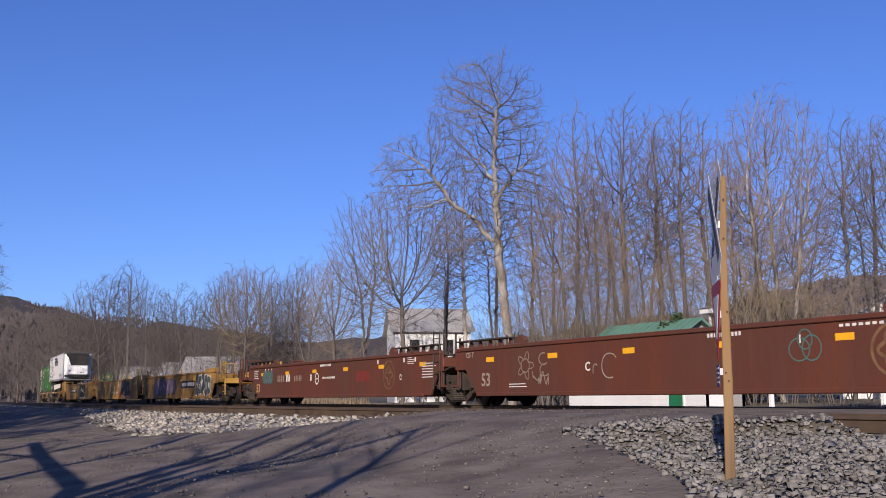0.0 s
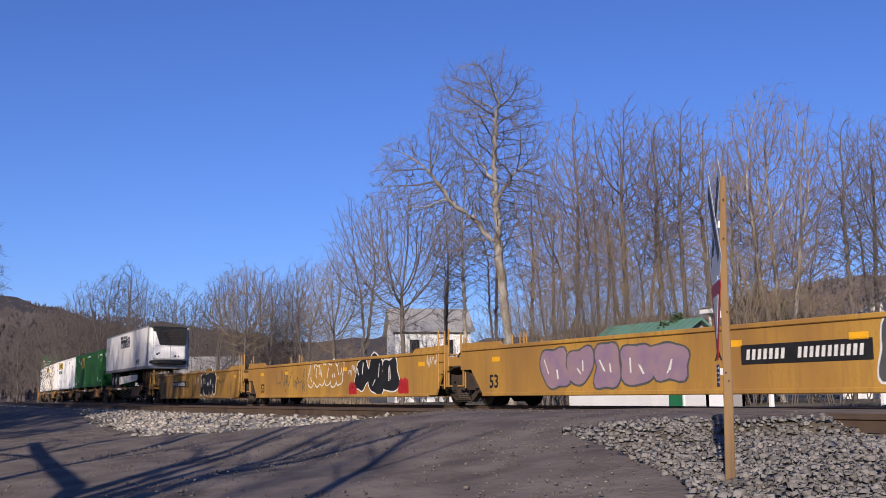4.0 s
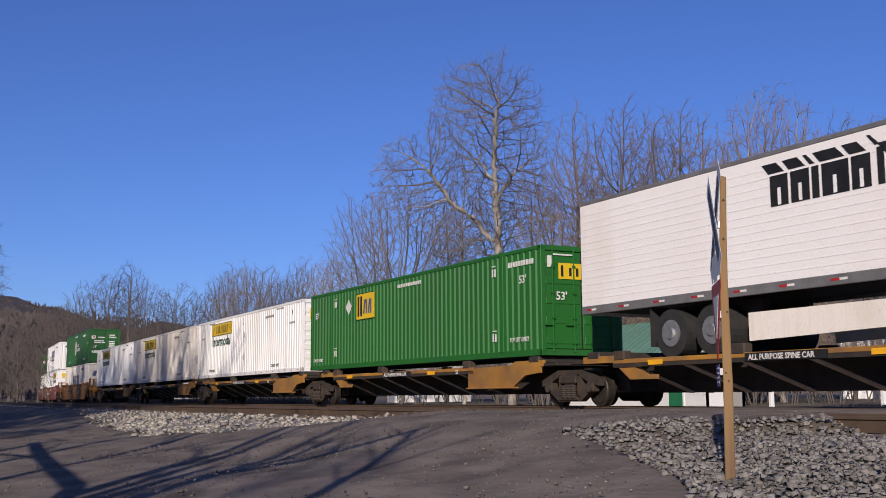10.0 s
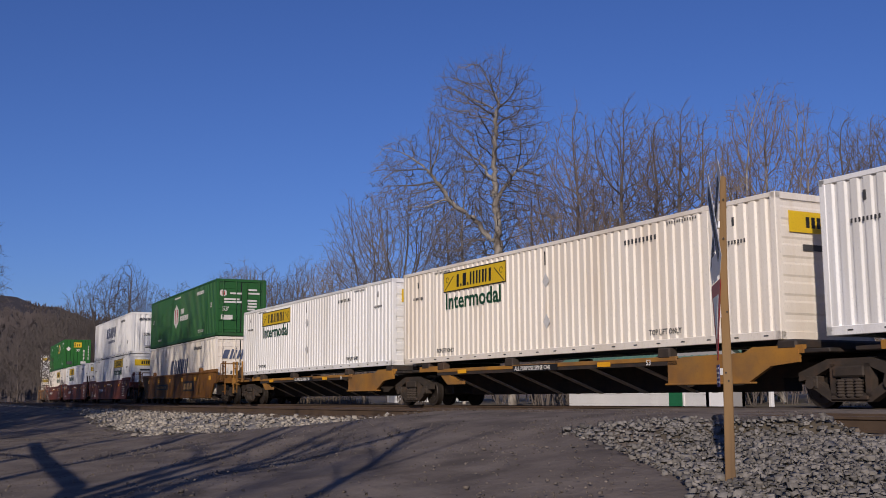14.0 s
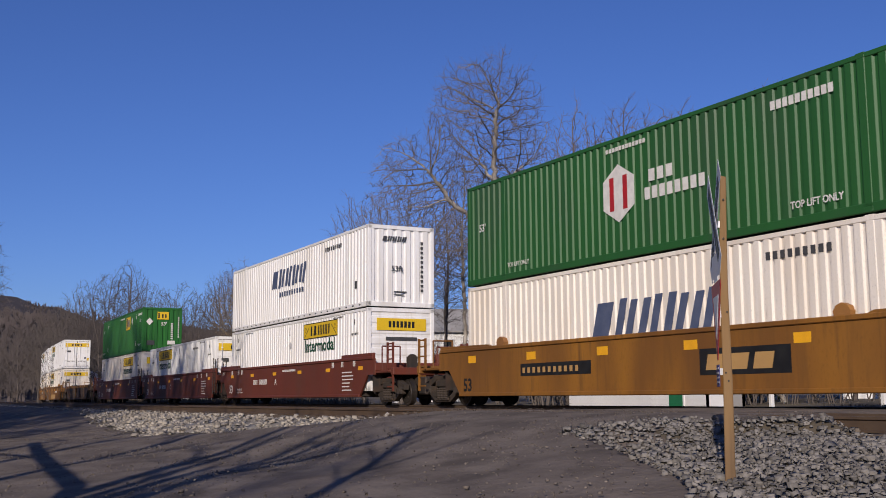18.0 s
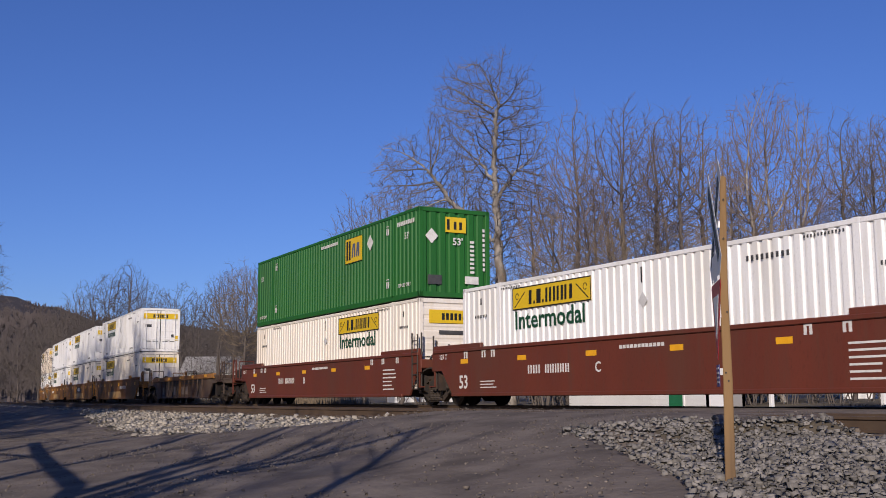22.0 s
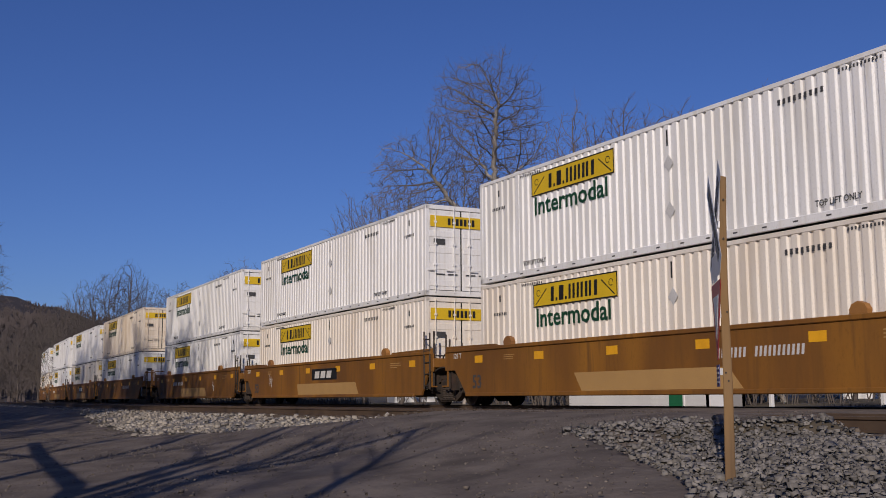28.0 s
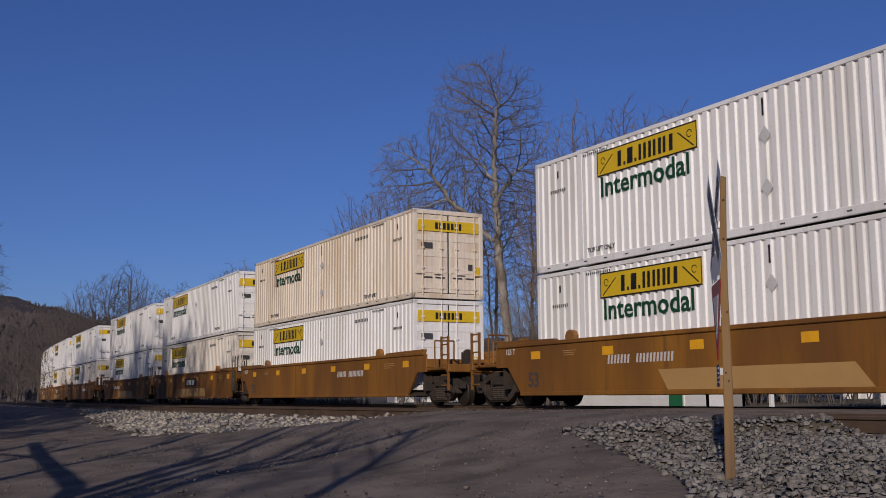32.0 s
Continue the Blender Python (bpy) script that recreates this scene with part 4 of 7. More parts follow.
def loop(parent, material, x, z, w, h, y, turns=1.0, lobes=0, depth=0.0, t=0.03, tilt=0.0):
    """A sprayed closed or open line: an oval whose radius swells into lobes."""
    bm = bmesh.new()
    n = 40
    pts = []
    for i in range(n + 1):
        a = 2 * math.pi * turns * i / n + tilt
        f = 1 - depth * (0.5 - 0.5 * math.cos(lobes * a)) if lobes else 1.0
        pts.append((x + w / 2 * f * math.cos(a), z + h / 2 * f * math.sin(a)))
    rows = []
    for i, p in enumerate(pts):
        q0, q1 = pts[max(i - 1, 0)], pts[min(i + 1, n)]
        dx, dz = q1[0] - q0[0], q1[1] - q0[1]
        d = math.hypot(dx, dz) or 1.0
        ox, oz = -dz / d * t / 2, dx / d * t / 2
        rows.append((bm.verts.new((p[0] + ox, y - 0.004, p[1] + oz)), bm.verts.new((p[0] - ox, y - 0.004, p[1] - oz))))
    for (a, b), (c, d) in zip(rows, rows[1:]):
        bm.faces.new((a, b, d, c))
    return part("graffiti", bm, M[material], parent, "thin sprayed loop")


def truck_meshes():
    bm = bmesh.new()
    for pts in (((-1.22, 0.50), (-1.22, 0.66), (-0.5, 0.90), (0.5, 0.90), (1.22, 0.66), (1.22, 0.50), (0.9, 0.55), (0.46, 0.74), (-0.46, 0.74), (-0.9, 0.55)),
                ((-0.98, 0.42), (-0.80, 0.52), (-0.42, 0.27), (0.42, 0.27), (0.80, 0.52), (0.98, 0.42), (0.46, 0.12), (-0.46, 0.12)),
                ((-0.46, 0.2), (-0.34, 0.2), (-0.34, 0.8), (-0.46, 0.8)), ((0.34, 0.2), (0.46, 0.2), (0.46, 0.8), (0.34, 0.8))):
        prism(bm, pts, "y", -0.09, 0.09)
    box(bm, -0.36, 0.36, -0.15, -0.09, 0.56, 0.76, 0.03)
    box(bm, -0.42, 0.42, -0.14, -0.09, 0.15, 0.23, 0.02)
    frame_me = mesh_of("side_frame", bm, M["truck"])
    bm = bmesh.new()
    rings = [(0.20 + 0.32 * i / 12, 0.088 if i % 2 else 0.066) for i in range(13)]
    loops = [[bm.verts.new((r * math.cos(k * math.pi / 4), -0.1 + r * math.sin(k * math.pi / 4), z)) for k in range(8)] for z, r in rings]
    for lo, hi in zip(loops, loops[1:]):
        for k in range(8):
            bm.faces.new((lo[k], lo[(k + 1) % 8], hi[(k + 1) % 8], hi[k]))
    spring = mesh_of("spring", bm, M["truck"])
    bm = bmesh.new()
    tube(bm, (0, -1.02, 0), (0, 1.02, 0), 0.08, sides=8)
    for s in (-1, 1):
        tube(bm, (0, s * 0.69, 0), (0, s * 0.82, 0), 0.42, sides=24)
        tube(bm, (0, s * 0.67, 0), (0, s * 0.695, 0), 0.455, sides=24)
        tube(bm, (0, s * 0.82, 0), (0, s * 0.845, 0), 0.36, 0.33, sides=24)
        for k in range(6):
            a = k * math.pi / 3
            tube(bm, (0.2 * math.cos(a), s * 0.84, 0.2 * math.sin(a)), (0.2 * math.cos(a), s * 0.86, 0.2 * math.sin(a)), 0.045, sides=6)
    wheelset = mesh_of("wheelset", bm, M["wheel"])
    bm = bmesh.new()
    tube(bm, (0, -0.1, 0.46), (0, -0.16, 0.46), 0.11, sides=10)
    box(bm, -0.14, 0.14, -0.11, 0.09, 0.36, 0.60, 0.02)
    cap = mesh_of("bearing", bm, M["truck"])
    return frame_me, spring, wheelset, cap


FRAME_ME, SPRING_ME, WHEEL_ME, CAP_ME = truck_meshes()
BEAM_ME = mesh_of("brake_beam", B((-0.62, 0.62, -0.62, 0.62, 0.24, 0.80), (-1.6, 1.6, -0.5, 0.5, 0.34, 0.92), bevel=0.04), M["steel"])
BOLSTER_ME = mesh_of("bolster", B((-0.22, 0.22, -1.1, 1.1, 0.42, 0.72), (-0.35, 0.35, -0.4, 0.4, 0.6, 0.95), bevel=0.02), M["steel"])


def truck(unit, x, spin):
    t = part("truck", BOLSTER_ME, None, unit, "four-wheeled bogie of dark greasy steel", pose(x, 0, 0))
    for s in (-1, 1):
        part("side_frame", FRAME_ME, None, t, "", pose(0, s * 1.0, 0))
        for x in (-0.2, 0.0, 0.2):
            part("spring", SPRING_ME, None, t, "", pose(x, s * 1.0, 0, 0, 0, 0 if s < 0 else 180))
        for x in (-0.89, 0.89):
            part("bearing", CAP_ME, None, t, "", pose(x, s * 1.0, 0, 0, 0, 0 if s < 0 else 180))
    part("brake_beam", BEAM_ME, None, t)
    for d in (-0.89, 0.89):
        w = part("wheelset", WHEEL_ME, None, t, "worn bright-treaded steel wheels on an axle", pose(d, 0, 0.42))
        if spin:
            WHEELS.append((w, d))
    return t


def well_side(h, top, cut, front):
    """The side of a well car of that half length between pivots: deep between the trucks, cut away over them."""
    a, b, e = h - cut, h - cut * 0.6, h - 0.4
    fa, fb = h - front, h - front * 0.6
    return ((-e, 1.02), (-b, 1.02), (-a, 0.31), (fa, 0.31), (fb, 1.02), (e, 1.02), (e, top), (-e, top))


def well_unit(a, b, paint, end_a, end_b, label, group, spin=True, top=1.56, plates=True, trucks=(True, True), cut=1.65):
    """One well of a car, pivots at a and b along the train (a behind b). end_a, end_b: a coupler end, else a shared joint."""
    h = (b - a) / 2
    u = thing("well_car", label, "well car", group)
    P = M[paint]
    for s in (-1, 1):
        bm = bmesh.new()
        prism(bm, well_side(h, top, cut, cut if end_b else 1.15), "y", s * 1.36, s * 1.42)
        side = part("side_panel", bm, P, u)
        e = h - 0.5
        part("top_chord", B((-e, e, s * 1.40 - 0.06, s * 1.40 + 0.06, top - 0.02, top + 0.08), bevel=0.015), P, side)
        part("bottom_chord", B((-h + cut, h - cut, s * 1.39 - 0.075, s * 1.39 + 0.075, 0.27, 0.37), bevel=0.015), P, side)
        for k in (-1, 1):
            x0, x1 = sorted((k * (h - 0.55), k * (h - 3.5)))
            if paint == "brown":
                walk_plate = part("walkway", B((x0, x1, s * 1.36 - 0.16, s * 1.36 + 0.1, top + 0.24, top + 0.28), bevel=0.008), M["truck"], u, "dark steel walkway plate on brackets")
                for q in np.linspace(x0 + 0.15, x1 - 0.15, 6):
                    bm = bmesh.new()
                    prism(bm, ((q - 0.09, top + 0.05), (q + 0.09, top + 0.05), (q + 0.03, top + 0.24), (q - 0.03, top + 0.24)), "y", s * 1.36 - 0.03, s * 1.36 + 0.03)
                    part("bracket", bm, P, walk_plate)
            elif paint == "fecbrown":
                part("raised_rim", B((min(k * (h - 0.5), k * (h - 3.3)), max(k * (h - 0.5), k * (h - 3.3)), s * 1.385 - 0.055, s * 1.385 + 0.055, top + 0.06, top + 0.2), bevel=0.02), P, side)
            elif paint != "grey":
                reach, rise = (2.7, 0.19) if paint == "yellow" else (3.4, 0.13)
                bm = bmesh.new()
                prism(bm, ((k * (h - 0.5), top + 0.06), (k * (h - reach), top + 0.06), (k * (h - reach + 0.2), top + rise), (k * (h - 0.5), top + rise + 0.03)), "y", s * 1.38 - 0.055, s * 1.38 + 0.055)
                part("raised_rim", bm, P, side)
            if paint in ("brown", "orange"):
                bm = bmesh.new()
                g = k * (h - 3.9)
                prism(bm, [(g + 0.2 * math.cos(q), top + 0.12 + 0.19 * math.sin(q)) for q in (-0.6, 0.2, 0.8, 1.57, 2.34, 2.94, 3.74)], "y", s * 1.36 - 0.07, s * 1.36 + 0.07)
                part("guide", bm, M["rim"] if paint == "orange" else P, side)
    part("floor_frame", B(*[(x - 0.12, x + 0.12, -1.37, 1.37, 0.29, 0.41) for x in np.linspace(-h + cut + 0.2, h - cut - 0.2, 8)], (-h + cut, h - cut, -0.2, 0.2, 0.3, 0.38)), M["steel"], u)
    for k, coupler in ((-1, end_a), (1, end_b)):
        e = k * (h - 0.5)
        x0, x1 = sorted((k * (h - 1.15), e))
        part("end_platform", B((x0, x1, -1.36, 1.36, 1.02, 1.14), (x0, x1, -0.35, 0.35, 0.72, 1.02), bevel=0.02), M["grey"] if paint == "grey" else P, u)
        part("end_bulkhead", B((min(k * (h - 0.64), k * (h - 0.70)), max(k * (h - 0.64), k * (h - 0.70)), -1.35, 1.35, 0.45, 1.02), (min(k * (h - cut), k * (h - cut - 0.06)), max(k * (h - cut), k * (h - cut - 0.06)), -1.35, 1.35, 0.30, 1.02)), M["steel"], u)
        part("cross_beam", B((e - 0.12, e + 0.12, -1.40, 1.40, 1.14, 1.42), bevel=0.02), P, u)
        if coupler:
            o = k * (h + 1.0)
            x0, x1 = sorted((e, o))
            part("end_deck", B((x0, x1, -1.36, 1.36, 1.06, 1.14), (x0, x1, -0.3, 0.3, 0.7, 1.06), bevel=0.015), P, u)
            part("end_sill", B((o - 0.1, o + 0.1, -1.42, 1.42, 0.98, 1.22), bevel=0.02), P, u)
            bm = bmesh.new()
            tube(bm, (o, 0, 0.82), (o + k * 0.55, 0, 0.82), 0.09)
            box(bm, min(o + k * 0.45, o + k * 0.75), max(o + k * 0.45, o + k * 0.75), -0.16, 0.16, 0.66, 0.98, 0.04)
            part("coupler", bm, M["steel"], u)
            for s in (-1, 1):
                bm = bmesh.new()
                y = s * 1.38
                for dx in (0.0, 0.42):
                    box(bm, o - k * dx - 0.03, o - k * dx + 0.03, y - 0.03, y + 0.03, 0.45 if dx == 0 else 1.1, 2.05)
                for z in (0.6, 0.9, 1.2, 1.5, 1.8, 2.0):
                    box(bm, min(o, o - k * 0.42), max(o, o - k * 0.42), y - 0.02, y + 0.02, z - 0.02, z + 0.02)
                part("ladder", bm, P, u)
                bm = bmesh.new()
                tube(bm, (o - k * 0.9, s * 0.7, 1.12), (o - k * 0.9, s * 0.7, 1.95), 0.025)
                tube(bm, (o - k * 0.9, s * 0.7, 1.95), (o - k * 0.9, s * 1.36, 1.95), 0.025)
                tube(bm, (o - k * 0.9, s * 1.36, 1.95), (o - k * 0.9, s * 1.36, 1.12), 0.025)
                part("handrail", bm, P, u)
            bm = bmesh.new()
            tube(bm, (o - k * 0.5, -0.45, 1.5), (o - k * 0.46, -0.45, 1.5), 0.19, sides=12)
            box(bm, o - k * 0.5 - 0.12, o - k * 0.5 + 0.12, -0.6, -0.3, 1.14, 1.6)
            part("hand_brake", bm, M["steel"], u)
        else:
            bm = bmesh.new()
            arch = [(1.05 * math.cos(q), 0.30 + 0.86 * math.sin(q)) for q in np.linspace(0.25, math.pi / 2, 7)]
            prism(bm, [(k * (h - 0.02 - dx), z) for dx, z in arch] + [(k * (h - 0.02 - dx * 0.95), z - 0.04) for dx, z in arch[::-1]], "y", -1.28, 1.28)
            part("truck_fender", bm, M["truck"], u, "dark grimy curved plate over the bogie")
            part("joint_housing", B((min(e, k * (h - 0.04)), max(e, k * (h - 0.04)), -0.75, 0.75, 0.9, 1.36), bevel=0.04), M["truck"], u)
            part("articulation", B((min(e, k * h), max(e, k * h), -0.28, 0.28, 0.72, 1.0), bevel=0.03), M["steel"], u)
            part("joint_platform", B((min(e, k * h), max(e, k * h), -1.15, 1.15, 1.08, 1.16), bevel=0.02), M["steel"], u)
            for y in (-1.05, -0.75):
                bm = bmesh.new()
                arc = [(e + k * 0.5 * j / 6, y, 1.30 + 0.24 * math.sin(math.pi * j / 6)) for j in range(7)]
                for p, q in zip(arc, arc[1:]):
                    tube(bm, p, q, 0.03, sides=6)
                part("brake_hose", bm, M["rubber"], u)
            for s in (-1, 1):
                bm = bmesh.new()
                tall = 2.25 if k > 0 else 1.95
                tube(bm, (e, s * 1.32, 0.5), (e, s * 1.32, tall), 0.028)
                tube(bm, (e, s * 1.32, 1.5), (e, s * 0.9, 1.5), 0.022)
                tube(bm, (e, s * 0.9, 1.16), (e, s * 0.9, tall - 0.1), 0.028)
                part("handrail", bm, P if paint == "yellow" else M["steel"], u)
                if k > 0:
                    bm = bmesh.new()
                    tube(bm, (e - 0.42, s * 1.44, 0.5), (e - 0.42, s * 1.44, tall), 0.026)
                    tube(bm, (e - 0.04, s * 1.44, 0.5), (e - 0.04, s * 1.44, tall - 0.05), 0.026)
                    for z in (0.6, 0.95, 1.3, 1.65, 2.0):
                        tube(bm, (e - 0.42, s * 1.44, z), (e - 0.04, s * 1.44, z), 0.018, sides=6)
                    part("ladder", bm, P if paint == "yellow" else M["steel"], u)
                for q, w in ((0.55, 0.16), (0.1, 0.22)):
                    part("valve", B((e - 0.1, e + 0.1, s * q - w / 2, s * q + w / 2, 1.16, 1.34 + w), bevel=0.03), M["truck"], u)
                part("step", B((min(e, e + k * 0.3), max(e, e + k * 0.3), s * 1.39 - 0.03, s * 1.39 + 0.03, 0.55, 0.59), (e - 0.02, e + 0.02, s * 1.39 - 0.02, s * 1.39 + 0.02, 0.55, 1.2)), P, u)
    if trucks[0]:
        truck(u, -h, spin)
    if trucks[1]:
        truck(u, h, spin)
    for x in np.arange(-h + 2.35, h - 1.5, 3.05):
        if plates:
            decal("reflector", u, "tab", x - 0.2, 1.2, 0.42, 0.2 if paint == "orange" else 0.13, SIDE_Y, "orange-yellow reflector plate")
    MOVERS.append((u, a, b, Matrix.Identity(4)))
    return u


def spine_unit(a, b, end_a, end_b, label, group, spin=True, trucks=(True, True)):
    h = (b - a) / 2
    u = thing("spine_car", label, "spine car", group)
    P = M["spine"]
    part("centre_sill", B((-h + 0.5, h - 0.5, -0.26, 0.26, 0.60, 1.02), (-h + 2.4, h - 2.4, -0.26, 0.26, 0.32, 0.62), bevel=0.015), M["steel"], u)
    for s in (-1, 1):
        wing = part("side_deck", B((-h + 2.1, h - 4.4, s * 0.95 - 0.36, s * 0.95 + 0.36, 1.0, 1.05), (-h + 2.1, h - 4.4, s * 1.29 - 0.02, s * 1.29 + 0.02, 0.90, 1.05)), M["steel"], u, "dark deck plate")
        part("deck_edge", B((-h + 2.1, h - 4.4, s * 1.29 - 0.035, s * 1.29 + 0.035, 0.985, 1.085), bevel=0.01), P, wing, "rusty yellow edge strip")
        for i in range(6):
            x = -h + 2.7 + i * 1.75
            bm = bmesh.new()
            p, q = Vector((x, s * 1.26, 0.93)), Vector((x + 0.8, s * 0.27, 0.34))
            v = [bm.verts.new(c) for c in (p, p + Vector((0.2, 0, 0)), q + Vector((0.2, 0, 0)), q)]
            f = bm.faces.new(v)
            r = bmesh.ops.extrude_face_region(bm, geom=[f])
            bmesh.ops.translate(bm, verts=[g for g in r["geom"] if isinstance(g, bmesh.types.BMVert)], vec=(0.02, 0, -0.03))
            part("strut", bm, M["strut"], wing)
        for x in (-h + 2.35, -h + 6.2, h - 4.8):
            part("pedestal", B((x - 0.2, x + 0.2, s * 1.22 - 0.12, s * 1.22 + 0.12, 1.05, 1.28), bevel=0.03), M["truck"], u)
        for k in (-1, 1):
            bm = bmesh.new()
            prism(bm, ((k * (h - 0.9), 1.02), (k * (h - 0.9), 1.18), (k * (h - 2.2), 1.18), (k * (h - 3.3), 0.72), (k * (h - 3.6), 0.72), (k * (h - 3.6), 0.62), (k * (h - 2.7), 0.62), (k * (h - 2.1), 1.02)), "y", s * 1.24 - 0.05, s * 1.24 + 0.05)
            part("gusset", bm, P, u, "yellow sloping end bracket")
        bm = bmesh.new()
        prism(bm, ((h - 4.7, 0.50), (h - 4.7, 0.98), (h - 4.2, 1.06), (h - 1.0, 1.10), (h - 1.0, 0.86), (h - 1.7, 0.80), (h - 2.3, 0.50)), "y", s * 1.27 - 0.04, s * 1.27 + 0.04)
        girder = part("side_girder", bm, P, u, "rusty yellow end girder")
        part("girder_flange", B((h - 4.75, h - 2.2, s * 1.27 - 0.09, s * 1.27 + 0.09, 0.47, 0.51), bevel=0.01), P, girder)
        bm = bmesh.new()
        box(bm, h - 4.3, h - 3.4, s * 1.0 - 0.25, s * 1.0 + 0.25, 0.62, 0.92, 0.03)
        tube(bm, (h - 4.0, s * 0.5, 0.72), (h - 4.0, s * 1.3, 0.72), 0.11)
        part("brake_rigging", bm, M["steel"], u)
        decal("reflector", u, "tab", -h + 3.4, 0.93, 0.5, 0.11, s * 1.33 if s < 0 else 1.33, "orange-yellow reflector plate")
        decal("reflector", u, "tab", h - 7.2, 0.93, 0.5, 0.11, s * 1.33 if s < 0 else 1.33, "orange-yellow reflector plate")
    decal("name_plate", u, "black", -h + 6.4, 0.91, 2.1, 0.16, -1.33, "black stencil panel")
    letters("ALL PURPOSE SPINE CAR", u, "mark", -h + 6.5, 0.935, 0.155, -1.334, 0.98)
    letters("53", u, "mark", h - 5.4, 0.92, 0.17, -1.334)
    for k, coupler in ((-1, end_a), (1, end_b)):
        x0, x1 = sorted((k * (h - 2.3), k * (h - 0.3)))
        part("end_platform", B((x0, x1, -1.25, 1.25, 1.02, 1.10), bevel=0.015), M["steel"], u)
        part("pedestal", B((k * (h - 1.3) - 0.25, k * (h - 1.3) + 0.25, -1.3, 1.3, 1.10, 1.29), bevel=0.04), M["steel"], u)
        if coupler:
            o = k * (h + 1.75)
            x0, x1 = sorted((k * (h - 0.3), o))
            part("end_deck", B((x0, x1, -1.2, 1.2, 1.0, 1.08), (x0, x1, -0.3, 0.3, 0.65, 1.0), bevel=0.015), P, u)
            part("end_sill", B((o - 0.08, o + 0.08, -1.4, 1.4, 0.88, 1.18), bevel=0.02), P, u)
            for s in (-1, 1):
                bm = bmesh.new()
                for dx in (0.0, 0.5, 1.3):
                    box(bm, o - k * dx - 0.035, o - k * dx + 0.035, s * 1.34 - 0.03, s * 1.34 + 0.03, 0.5 if dx < 1 else 1.0, 1.95)
                for z in (0.6, 0.95, 1.3, 1.65, 1.9):
                    box(bm, min(o, o - k * 0.5), max(o, o - k * 0.5), s * 1.34 - 0.02, s * 1.34 + 0.02, z - 0.02, z + 0.02)
                part("ladder", bm, P, u)
            bm = bmesh.new()
            tube(bm, (o - k * 0.7, -1.0, 1.5), (o - k * 0.6, -1.0, 1.5), 0.27, sides=14)
            box(bm, o - k * 1.2 - 0.55, o - k * 1.2 + 0.5, -1.08, -0.4, 1.08, 1.7, 0.05)
            part("brake_cabinet", B((o - k * 1.5 - 0.2, o - k * 1.5 + 0.2, 0.1, 0.9, 1.08, 1.95), bevel=0.05), M["grey"], u)
            part("hand_brake", bm, M["grey"], u, "rusty brake gear on the end platform")
            bm = bmesh.new()
            tube(bm, (o, 0, 0.82), (o + k * 0.55, 0, 0.82), 0.09)
            box(bm, min(o + k * 0.45, o + k * 0.75), max(o + k * 0.45, o + k * 0.75), -0.16, 0.16, 0.66, 0.98, 0.04)
            part("coupler", bm, M["steel"], u)
    if trucks[0]:
        truck(u, -h, spin)
    if trucks[1]:
        truck(u, h, spin)
    MOVERS.append((u, a, b, Matrix.Identity(4)))
    return u


# ---- containers: local origin at the middle of the floor, x forward ----
CL, CW, CH = 8.075, 1.295, 2.88
PIECES = {}


def corrugated(x0, x1, z0, z1, y_out, depth, pitch, facing):
    """A folded steel sheet along x, its ribs upright; facing: -1 or 1, the side that it looks to."""
    n = max(1, round((x1 - x0) / pitch))
    p = (x1 - x0) / n
    prof = []
    for i in range(n):
        a = x0 + i * p
        prof += [(a, 0), (a + p * 0.52, 0), (a + p * 0.64, depth), (a + p * 0.88, depth)]
    prof.append((x1, 0))
    V, F = [], []
    for x, d in prof:
        y = y_out - facing * d
        V += [(x, y, z0), (x, y, z1)]
    for i in range(len(prof) - 1):
        f = (2 * i, 2 * i + 2, 2 * i + 3, 2 * i + 1)
        F.append(f if facing < 0 else f[::-1])
    return V, F


